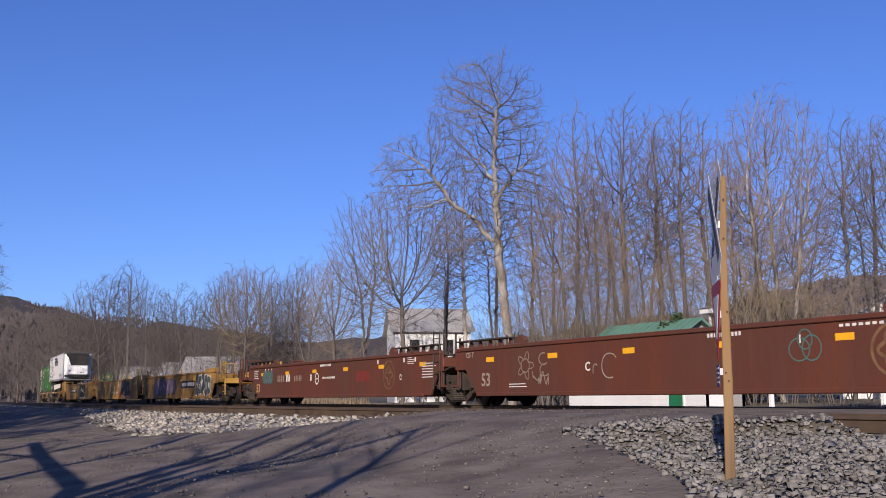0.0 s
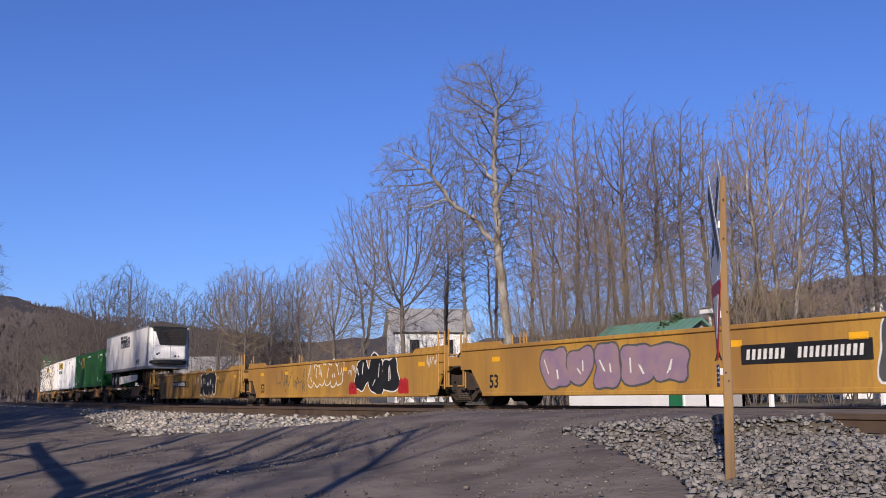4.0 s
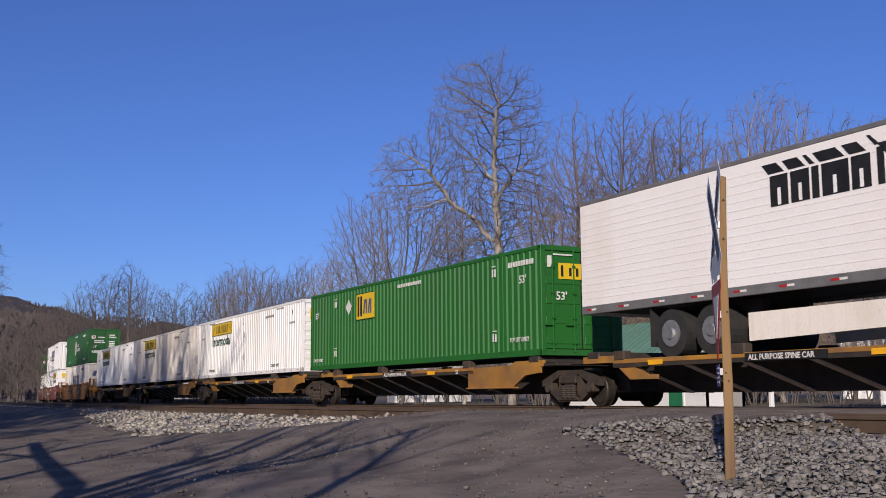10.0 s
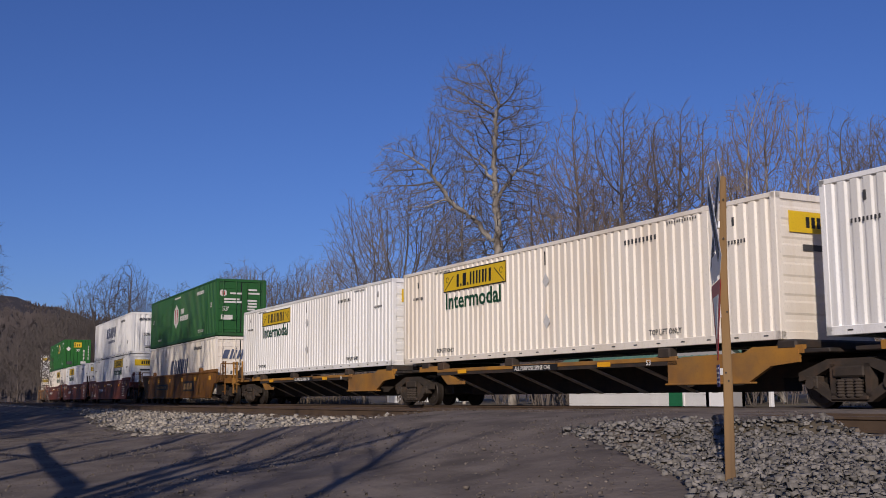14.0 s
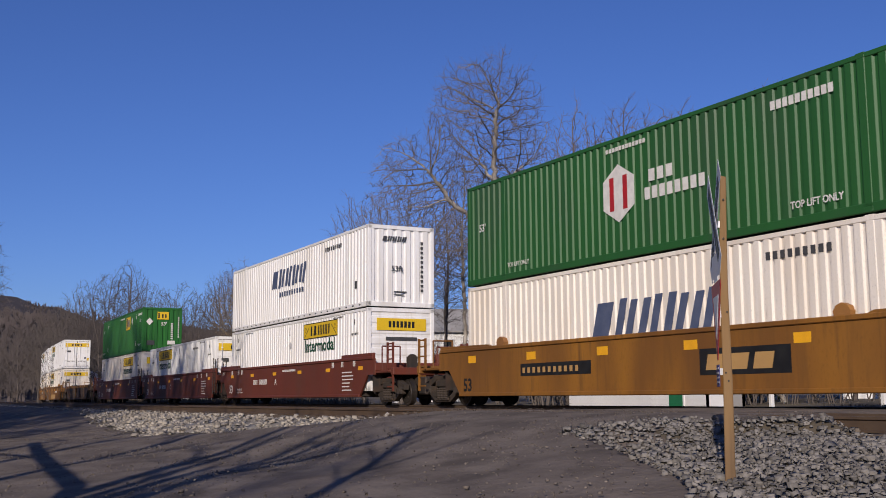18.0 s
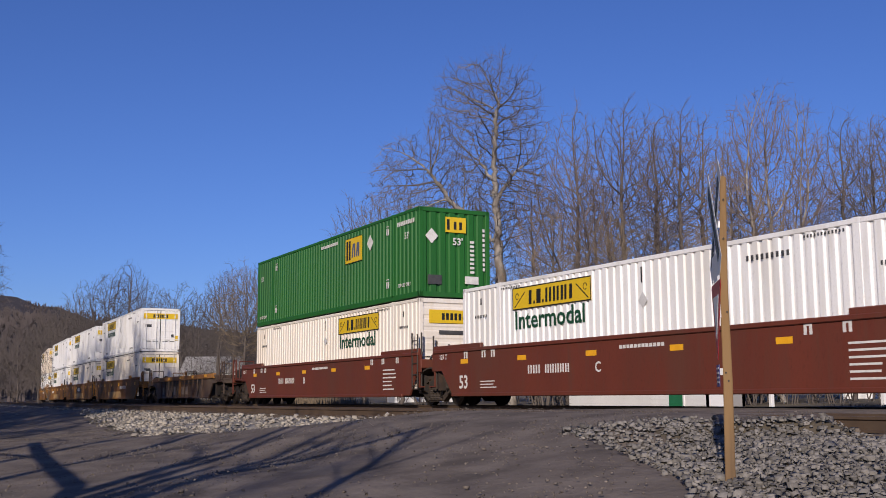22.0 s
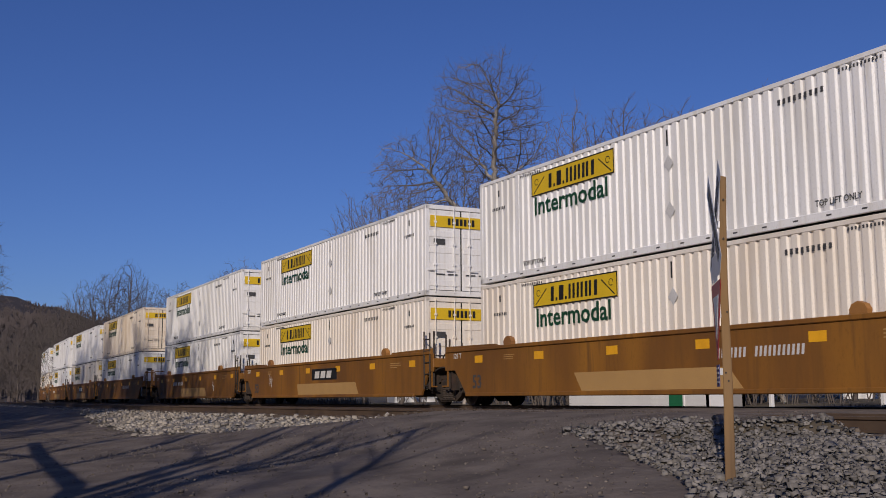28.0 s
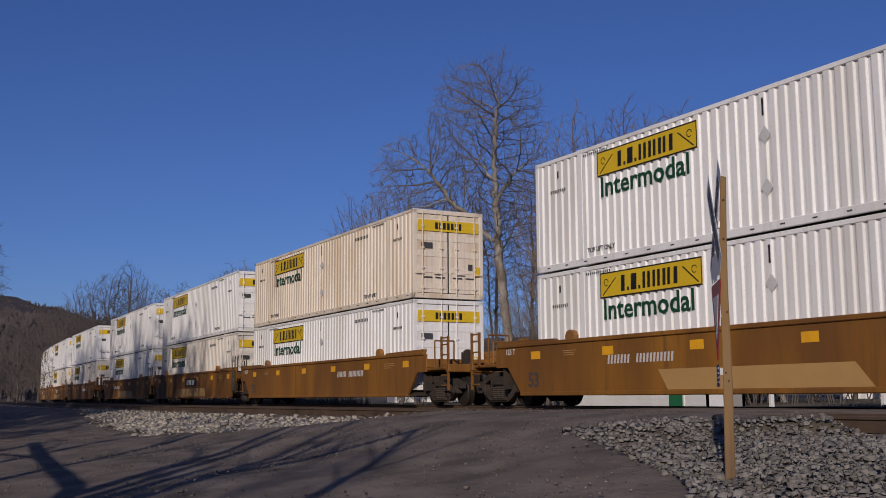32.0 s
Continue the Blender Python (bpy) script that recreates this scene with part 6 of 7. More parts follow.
decal("marking", u, "rustred", 2.8, 0.8, 1.15, 0.36, SIDE_Y, "faded red paint patch")
lines(u, "mark", 7.9, 0.85, 1.0, 0.5, SIDE_Y, 6)
lines(u, "mark", 6.9, 1.3, 0.5, 0.24, SIDE_Y, 4)
for q in (-7.0, -6.6, -6.2, 4.6, 6.6, 7.4):
    decal("marking", u, "mark", q, 1.36, 0.09, 0.13, SIDE_Y)
lines(u, "mark", -h + 1.3, 1.1, 0.7, 0.4, SIDE_Y, 5)

u = well_unit(100.4, 120.1, "yellow", False, True, "empty yellow steel well car covered with graffiti", G2)
decal("name_plate", u, "black", 1.84, 0.84, 3.16, 0.38, SIDE_Y, "black number panel")
bars(u, "mark", 1.98, 0.93, 1.05, 0.2, SIDE_Y - 0.004, 7, 0.45, 0.15)
bars(u, "mark", 3.3, 0.93, 1.55, 0.2, SIDE_Y - 0.004, 11, 0.45, 0.15)
graffiti(u, 5.15, 0.42, 3.05, 1.12, 5, "slate", "mark", SIDE_Y, 11, 0.15)
graffiti(u, -5.2, 0.45, 5.4, 1.0, 5, "violet", "slate", SIDE_Y, 12, 0.0, "mark")
letters("53", u, "black", -7.85, 0.5, 0.5, SIDE_Y)
letters("A", u, "black", 1.1, 0.95, 0.3, SIDE_Y)
lines(u, "darkmark", 8.0, 0.7, 1.0, 0.6, SIDE_Y, 7)
u = well_unit(80.7, 100.4, "yellow", False, False, "empty yellow steel well car with large black and white graffiti", G2, trucks=(False, False))
graffiti(u, -1.9, 0.7, 3.4, 0.85, 6, "yellow", "mark", SIDE_Y, 21, 0.2)
graffiti(u, 2.65, 0.36, 3.4, 1.22, 3, "black", "mark", SIDE_Y, 22, 0.0)
graffiti(u, 6.1, 0.36, 0.7, 0.45, 2, "red", "red", SIDE_Y, 23)
graffiti(u, 2.1, 0.36, 0.6, 0.4, 2, "red", "red", SIDE_Y, 24)
scrawl(u, "mark", 8.0, 1.1, 0.9, 0.5, 5, SIDE_Y, 25)
scrawl(u, "slate", -5.6, 0.5, 3.6, 0.9, 16, SIDE_Y, 26)
scrawl(u, "mark", 1.9, 1.0, 1.0, 0.4, 6, SIDE_Y, 28)
letters("53", u, "black", -7.65, 0.5, 0.5, SIDE_Y)
u = well_unit(61.4, 80.7, "yellow", True, False, "empty yellow steel well car with bold black graffiti", G2)
graffiti(u, 1.6, 0.5, 2.9, 1.1, 5, "black", "black", SIDE_Y - 0.02, 31, 0.1, "mark")
graffiti(u, 1.5, 0.42, 3.05, 1.24, 5, "mark", "mark", SIDE_Y, 31, 0.1)
for q, w, z in ((-7.5, 0.5, 0.30), (-6.9, 0.62, 0.22)):
    bm = bmesh.new()
    prism(bm, [(q + w * math.cos(v) * (1 + 0.12 * math.sin(3 * v)), 1.60 + z * 1.6 * max(0.0, math.sin(v)) ** 0.7) for v in np.linspace(0, math.pi, 12)], "y", 1.25, 1.5)
    part("sill_bracket", bm, M["yellow"], u, "lumpy tan bracket on the sill")
decal("name_plate", u, "black", -4.95, 0.9, 3.15, 0.32, SIDE_Y, "black number panel")
bars(u, "mark", -4.85, 0.97, 1.05, 0.18, SIDE_Y - 0.004, 7, 0.45, 0.15)
bars(u, "mark", -3.55, 0.97, 1.6, 0.18, SIDE_Y - 0.004, 11, 0.45, 0.15)
letters("53", u, "black", -7.6, 0.5, 0.5, SIDE_Y)
letters("B", u, "black", -1.3, 0.9, 0.3, SIDE_Y)
scrawl(u, "black", 4.9, 0.9, 1.3, 0.4, 8, SIDE_Y, 33)
scrawl(u, "mark", 0.2, 0.95, 1.0, 0.5, 6, SIDE_Y, 34)

SP = (57.6, 40.95, 24.15, 7.05, -10.3, -27.0)
for i in range(5):
    u = spine_unit(SP[i + 1], SP[i], i == 4, i == 0, "rusty yellow skeleton spine car on steel bogies", G3, trucks=(True, i == 0))


# ---- the refrigerated trailer on the first spine car ----
def trailer():
    t = thing("semi_trailer", "white refrigerated semi-trailer with black front grille, riding on a spine car", "trailer")
    Z0, Z1, L = 1.13, 3.89, CL
    W = 1.295
    for s in (-1, 1):
        side = part("side_wall", B((-L, L, s * W - 0.02, s * W + 0.02, Z0 + 0.2, Z1 - 0.1)), M["trailerwhite"], t, "white ribbed side wall")
        part("wall_ribs", B(*[(-L + 0.05, L - 0.1, s * (W + 0.021) - 0.004, s * (W + 0.021) + 0.004, z, z + 0.025) for z in np.arange(Z0 + 0.36, Z1 - 0.2, 0.17)]), M["trailerwhite"], side)
        part("bottom_rail", B((-L, L, s * W - 0.035, s * W + 0.035, Z0, Z0 + 0.2), bevel=0.01), M["rail_alu"], t)
        part("top_rail", B((-L, L, s * W - 0.035, s * W + 0.035, Z1 - 0.1, Z1), bevel=0.015), M["rail_alu"], t)
        for x in np.arange(-L + 0.2, L - 0.4, 1.25):
            for a, b, tone in ((0, 0.2, "red"), (0.2, 0.38, "mark")):
                part("reflective_tape", B((x + a, x + b, s * (W + 0.035) - 0.004, s * (W + 0.035) + 0.004, Z0 + 0.08, Z0 + 0.125)), M[tone], t)
        bm = bmesh.new()
        prism(bm, ((-2.6, 0.24), (-2.6, 0.80), (4.25, 0.82), (4.25, 0.46), (3.4, 0.40)), "y", s * (W - 0.1) - 0.015, s * (W - 0.1) + 0.015)
        part("skirt", bm, M["cream"], t, "dusty cream aerodynamic side skirt")
        part("corner_trim", B((L - 0.14, L + 0.06, s * W - 0.04, s * W + 0.04, Z0, Z1 - 0.03), bevel=0.04), M["alloy"], t, "bright polished corner trim")
        leg = part("landing_leg", B((5.0, 5.16, s * 0.9 - 0.08, s * 0.9 + 0.08, 0.2, Z0), (4.92, 5.24, s * 0.9 - 0.15, s * 0.9 + 0.15, 0.16, 0.2)), M["steel"], t)
        bm = bmesh.new()
        tube(bm, (5.08, s * 0.9, 0.5), (4.2, s * 0.9, Z0), 0.04)
        part("brace", bm, M["steel"], leg)
        for x in (-4.9, -3.6):
            bm = bmesh.new()
            tube(bm, (x, s * 1.25, 0.52), (x, s * 0.72, 0.52), 0.52, sides=24)
            wheel = part("wheel", bm, M["rubber"], t, "twin rubber tyres")
            bm = bmesh.new()
            tube(bm, (x, s * 1.27, 0.52), (x, s * 1.24, 0.52), 0.29, sides=20)
            tube(bm, (x, s * 1.31, 0.52), (x, s * 1.26, 0.52), 0.12, sides=12)
            part("hub", bm, M["alloy"], wheel, "bright alloy wheel hub")
        part("mud_flap", B((-5.6, -5.57, s * 0.95 - 0.3, s * 0.95 + 0.3, 0.25, Z0)), M["rubber"], t)
    part("roof", B((-L, L, -W, W, Z1 - 0.03, Z1 - 0.005)), M["white"], t)
    part("floor", B((-L, L, -W, W, Z0 + 0.08, Z0 + 0.16)), M["steel"], t)
    part("undercarriage", B((-5.8, -2.7, -0.7, -0.5, 0.7, Z0), (-5.8, -2.7, 0.5, 0.7, 0.7, Z0), (-4.98, -4.82, -1.2, 1.2, 0.44, 0.6), (-3.68, -3.52, -1.2, 1.2, 0.44, 0.6)), M["steel"], t)
    part("kingpin_plate", B((4.0, L - 1.05, -0.6, 0.6, Z0 - 0.1, Z0)), M["steel"], t)
    part("front_wall", B((L - 0.04, L, -W, W, Z0, Z1)), M["white"], t)
    part("rear_door", B((-L - 0.02, -L + 0.03, -W, -0.01, Z0, Z1), (-L - 0.02, -L + 0.03, 0.01, W, Z0, Z1)), M["white"], t)
    part("front_header", B((L, L + 0.06, -W, W, Z1 - 0.12, Z1), bevel=0.01), M["darkmark"], t)
    nose = part("cooling_unit", B((L, L + 0.48, -1.02, 1.02, Z0 + 0.55, Z1 - 0.22), bevel=0.08), M["white"], t, "white nose-mounted cooling unit")
    bm = bmesh.new()
    prism(bm, ((-1.06, 3.72), (1.06, 3.72), (1.04, 2.72), (0.95, 2.62), (-0.62, 2.62), (-0.70, 2.75), (-0.92, 3.45), (-1.06, 3.52)), "x", L + 0.30, L + 0.535)
    part("grille", bm, M["black"], nose, "black grille hood")
    for z in np.arange(2.76, 3.5, 0.1):
        part("grille_slat", B((L + 0.535, L + 0.555, -0.55, 0.8, z, z + 0.035)), M["steel"], nose)
    part("hood_lid", B((L + 0.02, L + 0.56, -1.1, 1.1, 3.70, 3.76), bevel=0.02), M["black"], nose)
    for q, z in ((-0.86, 1.98), (0.28, 1.86)):
        part("vent", B((L + 0.478, L + 0.488, q, q + 0.13, z, z + 0.11)), M["black"], nose)
    bm = bmesh.new()
    prism(bm, ((L, -1.2), (L + 0.34, -1.08), (L + 0.52, -0.75), (L + 0.56, 0), (L + 0.52, 0.75), (L + 0.34, 1.08), (L, 1.2)), "z", Z0 + 0.34, Z0 + 0.50)
    part("bumper", bm, M["black"], nose, "black curved bumper")
    part("bolster_plate", B((L - 1.0, L + 0.1, -1.25, 1.25, Z0 - 0.02, Z0 + 0.18), bevel=0.03), M["rail_alu"], t)
    part("seam", B((L + 0.478, L + 0.484, -0.95, 0.95, 2.55, 2.57), (L + 0.478, L + 0.484, 0.02, 0.04, 1.7, 2.55), (L + 0.478, L + 0.484, -0.75, -0.65, 2.05, 2.15), (L + 0.478, L + 0.484, 0.5, 0.6, 1.85, 1.95)), M["darkmark"], nose)
    bm = bmesh.new()
    for z, o in ((Z0 + 0.42, 0.5), (Z0 + 0.3, 0.42)):
        tube(bm, (L, -1.1, z + 0.1), (L + o, -0.8, z), 0.025)
        tube(bm, (L + o, -0.8, z), (L + o, 0.8, z - 0.05), 0.025)
        tube(bm, (L + o, 0.8, z - 0.05), (L, 1.1, z + 0.1), 0.025)
    part("guard_rail", bm, M["black"], nose)
    bm = bmesh.new()
    tube(bm, (L, -1.0, Z1 - 0.08), (L + 0.55, -0.75, Z1 - 0.1), 0.02)
    tube(bm, (L + 0.55, -0.75, Z1 - 0.1), (L + 0.55, 0.85, Z1 - 0.12), 0.02)
    tube(bm, (L + 0.55, 0.85, Z1 - 0.12), (L, 1.0, Z1 - 0.08), 0.02)
    part("branch_guard", bm, M["black"], nose)
    y = -W - 0.025
    for i, (x, w, hh) in enumerate(((-1.75, 0.46, 0.6), (-1.22, 0.46, 0.6), (-0.7, 0.17, 0.6), (-0.46, 0.62, 0.6), (0.22, 0.42, 0.6), (0.78, 0.15, 0.66), (1.0, 0.4, 0.48), (1.46, 0.36, 0.48))):
        bm = bmesh.new()
        z = 2.78
        prism(bm, ((x, z), (x + w, z), (x + w, z + hh), (x, z + hh)), "y", y - 0.005, y)
        block = part("emblem_block", bm, M["black"], t, "bold black emblem block")
        bm = bmesh.new()
        prism(bm, ((x - 0.03, z + hh + 0.05), (x + w - 0.08, z + hh + 0.05), (x + w - 0.28, z + hh + 0.25), (x - 0.2, z + hh + 0.25)), "y", y - 0.005, y)
        part("block_top", bm, M["black"], block)
        if w > 0.3:
            part("block_slit", B(flat(0.08, hh * 0.55, x + w * 0.42, z + 0.02, y - 0.005)), M["white"], block)
    bars(t, "wordgreen", 4.33, 1.58, 0.62, 0.2, y, 3, 0.35)
    bars(t, "darkmark", 5.0, 1.62, 0.42, 0.2, y, 2, 0.2)
    bars(t, "darkmark", 4.35, 1.5, 1.0, 0.05, y, 12)
    return t


hitch_car = MOVERS[-5][0]
hh = (SP[0] - SP[1]) / 2
bm = B((hh - 0.55, hh + 0.1, -1.0, -0.35, 1.12, 1.62), (hh - 0.45, hh + 0.0, -0.3, 0.9, 1.12, 1.5), (hh - 0.9, hh - 0.6, -0.9, 0.9, 1.10, 1.34), bevel=0.05)
hitch = part("trailer_hitch", bm, M["hitch"], hitch_car, "faded orange-red trailer hitch stand")
for y in (-0.95, 0.55):
    bm = bmesh.new()
    prism(bm, ((hh - 2.1, 1.12), (hh - 1.85, 1.12), (hh - 0.75, 1.95), (hh - 1.0, 1.95)), "y", y, y + 0.14)
    part("strut", bm, M["hitch"], hitch)
part("hose_reel", B((hh + 0.3, hh + 0.75, -1.15, -0.55, 1.10, 1.55), (hh + 0.9, hh + 1.1, -1.2, -0.7, 1.10, 1.8), bevel=0.06), M["grey"], hitch_car, "rusty grey air gear")
load(trailer(), SP[1], SP[0], 58.05, 1.07)
GC = "53-foot intermodal containers"
c = container("green", "doors", "bright green corrugated 53-foot container with a square yellow emblem", GC)
emp_marks(c, "doors")
load(c, SP[2], SP[1], 40.07, 1.30)
for i, (color, front, label) in enumerate((("white", 22.9, "white corrugated 53-foot container with a yellow name panel"),
                                           ("cream", 5.64, "cream-white corrugated 53-foot container with a yellow name panel"),
                                           ("white", -11.35, "white corrugated 53-foot container with a yellow name panel"))):
    c = container(color, "panel", label, GC)
    hunt_marks(c, "panel", i)
    load(c, SP[i + 3], SP[i + 2], front, 1.30)

u = well_unit(-50.5, -31.1, "orange", True, True, "weathered orange-brown well car carrying two stacked containers", G4)
decal("name_plate", u, "black", -4.8, 0.78, 3.1, 0.32, SIDE_Y, "dark number panel")
bars(u, "patch", -4.7, 0.86, 2.6, 0.14, SIDE_Y - 0.004, 11, 0.5)
decal("name_plate", u, "black", 2.07, 0.66, 2.5, 0.54, SIDE_Y, "dark emblem panel")
bars(u, "patch", 2.25, 0.76, 2.0, 0.32, SIDE_Y - 0.004, 3, 0.25, 0.25)
letters("53", u, "black", -h + 1.9, 0.42, 0.5, SIDE_Y)
c = container("cream", "doors", "cream-white ribbed container with slanted navy emblem, in the well", GC)
swift_marks(c, True, "doors")
load(c, -50.5, -31.1, -32.41, 0.48)
c = container("hubgreen", "doors", "dark green corrugated container with white hexagon emblem, stacked on top", GC)
hub_marks(c)
load(c, -50.5, -31.1, -32.41, 3.41)

FE = (-54.3, -73.5, -92.9, -111.9)
for i in range(3):
    u = well_unit(FE[i + 1], FE[i], "fecbrown", i == 2, i == 0, "clean maroon-brown well car carrying containers", G5, trucks=(True, i == 0))
    letters("53", u, "mark", -7.65, 0.5, 0.52, SIDE_Y)
    bars(u, "mark", -4.0, 0.84, 0.62, 0.22, SIDE_Y, 5, 0.5)
    bars(u, "mark", -3.2, 0.84, 1.1, 0.22, SIDE_Y, 10, 0.5)
    letters("ACB"[i], u, "mark", -1.1, 0.82, 0.34, SIDE_Y)
    bars(u, "mark", -h + 9.6, 1.32, 1.6, 0.08, SIDE_Y, 12)
    lines(u, "mark", h - 3.4, 0.5, 1.1, 0.75, SIDE_Y, 6)
    lines(u, "mark", -h + 3.3, 0.5, 1.0, 0.25, SIDE_Y, 3)
    for x in (-h + 2.4, -h + 3.4, -h + 3.9, h - 4.4, h - 3.5, h - 2.4):
        part("marking", B(flat(0.2, 0.04, x, 1.5, SIDE_Y), flat(0.07, 0.16, x, 1.34, SIDE_Y), flat(0.07, 0.16, x + 0.13, 1.34, SIDE_Y)), M["mark"], u)
    letters("125 T", u, "mark", -h + 0.9, 1.36, 0.2, SIDE_Y)
c = container("white", "panel", "white corrugated container with a yellow name panel, in the well", GC)
hunt_marks(c, "panel", 7)
for ch in c.children:
    if ch.name.startswith("name_panel") and ch.children:
        ch.matrix_basis = pose(7.1, 0, 0)
    if ch.name.startswith("lettering") and ch.get("label"):
        ch.matrix_basis = pose(7.1, 0, 0) @ ch.matrix_basis
load(c, FE[1], FE[0], -55.57, 0.48)
c = container("white", "ribs", "white ribbed container with slanted navy emblem, stacked on top", GC)
swift_marks(c, False, "ribs")
load(c, FE[1], FE[0], -55.57, 3.41)
c = container("white", "doors", "white corrugated container with a yellow name panel, in the well", GC)
hunt_marks(c, "doors", 8)
load(c, FE[2], FE[1], -74.67, 0.48)
c = container("cream", "panel", "cream-white corrugated container with a yellow name panel, in the well", GC)
hunt_marks(c, "panel", 9)
for ch in c.children:
    if ch.name.startswith("name_panel") and ch.children:
        ch.matrix_basis = pose(6.8, 0, 0)
    if ch.name.startswith("lettering") and ch.get("label"):
        ch.matrix_basis = pose(6.8, 0, 0) @ ch.matrix_basis
load(c, FE[3], FE[2], -93.6, 0.48)
c = container("green", "ribs", "bright green corrugated container with a square yellow emblem, stacked on top", GC)
emp_marks(c, "ribs")
load(c, FE[3], FE[2], -93.6, 3.41)


# ---- the empty old well car ----
def old_well(a, b):
    h = (b - a) / 2
    u = well_unit(a, b, "grey", True, True, "empty rusty grey-brown well car with ribbed sides", "old well car", top=1.36, plates=False, cut=1.7)
    for s in (-1, 1):
        part("rim", B((-h + 0.6, h - 0.6, s * 1.42 - 0.08, s * 1.42 + 0.08, 1.26, 1.50), bevel=0.02), M["rim"], u, "rusty orange-yellow top rim")
        for x in np.linspace(-h + 3.0, h - 3.0, 11):
            part("rib", B((x - 0.05, x + 0.05, s * 1.43 - 0.05, s * 1.43 + 0.05, 0.34, 1.30), bevel=0.01), M["grey"], u)
        part("lower_lip", B((-h + 2.8, h - 2.8, s * 1.42 - 0.10, s * 1.42 + 0.10, 0.30, 0.36)), M["grey"], u)
        part("centre_post", B((-0.1, 0.1, s * 1.45 - 0.08, s * 1.45 + 0.08, 0.30, 1.28), bevel=0.01), M["rim"], u, "rusty orange post")
        for i, x in enumerate(np.linspace(-h + 3.1, h - 3.1 - (2 * h - 6.2) / 10, 10)):
            w = (2 * h - 6.2) / 10 - 0.2
            for z in (1.06, 1.18):
                part("slot", B((x, x + w, s * 1.425 - 0.004, s * 1.425 + 0.004, z, z + 0.06)), M["black"], u)
                part("slot_lip", B((x, x + w, s * 1.43 - 0.025, s * 1.43 + 0.025, z - 0.035, z)), M["grey"], u)
            if s < 0 and i in (0, 3, 5, 6):
                decal("faded_patch", u, "faded", x + 0.15, 0.5, w * 0.7, 0.42, SIDE_Y, "faded pale paint patch")
    for x in np.linspace(-h + 2.2, h - 2.4, 5):
        decal("reflector", u, "tab", x, 1.35, 0.5, 0.12, -1.5, "orange-yellow reflector plate")
    return u


old_well(-131.3, -115.5)

# ---- loaded wells behind: sets of three ----
for k in range(4):
    o = -61.35 * k
    TT = (-135.2 + o, -154.6 + o, -174.0 + o, -193.2 + o)
    for i in range(3):
        u = well_unit(TT[i + 1], TT[i], "orange", i == 2, i == 0, "rust-orange well car with tan paint patch, carrying two containers", G7, spin=k < 2, trucks=(True, i == 0))
        if i != 0 or k == 0:
            bm = bmesh.new()
            px = (-2.76, -2.4, -2.4)[i]
            prism(bm, ((px + 0.3, 0.38), (px + 5.7, 0.38), (px + 5.3, 0.82), (px, 0.82)) if i != 1 else ((px + 0.1, 0.38), (px + 6.1, 0.38), (px + 5.8, 0.8), (px, 0.8)), "y", SIDE_Y - 0.004, SIDE_Y)
            part("paint_patch", bm, M["patch"], u, "fresh tan paint patch")
        letters("53", u, "darkmark", -(TT[i] - TT[i + 1]) / 2 + 2.0, 0.5, 0.52, SIDE_Y)
        letters("125 T", u, "mark", -(TT[i] - TT[i + 1]) / 2 + 0.9, 1.36, 0.2, SIDE_Y)
        lines(u, "patch", 6.3, 1.2, 0.8, 0.2, SIDE_Y, 3)
        lines(u, "patch", -6.0, 1.25, 0.7, 0.16, SIDE_Y, 3)
        if k == 0 and i != 0:
            scrawl(u, "mark", (4.6, -5.8, 4.4)[i], 0.6, 0.45, 0.75, 4, SIDE_Y, 50 + i, 0.022)
        if i == 1:
            decal("name_plate", u, "black", -0.8, 0.92, 2.5, 0.42, SIDE_Y, "dark emblem panel")
            bars(u, "mark", -0.5, 0.99, 1.8, 0.26, SIDE_Y - 0.004, 3, 0.25, 0.25)
        else:
            nx = 2.13 if i == 0 else -4.3
            bars(u, "placard", nx + 0.1, 0.99, 0.85, 0.2, SIDE_Y, 7, 0.5, 0.15)
            bars(u, "placard", nx + 1.15, 0.99, 1.3, 0.2, SIDE_Y, 11, 0.5, 0.15)
        fr = (-136.15, -155.7, -174.75)[i] + o
        if k == 1 and i == 0:
            fr = -198.06
        for z, tones in ((0.48, ("cream", "cream", "white")), (3.41, ("white", "white", "white"))):
            tone = tones[i]
            if k == 1 and i == 0:
                tone = "stained" if z > 1 else "white"
            c = container(tone, "doors", {"white": "white corrugated", "cream": "cream-white corrugated", "stained": "stained cream corrugated"}[tone] + " container with a yellow name panel and closed doors", GC)
            hunt_marks(c, "doors", k * 7 + i)
            load(c, TT[i + 1], TT[i], fr, z)


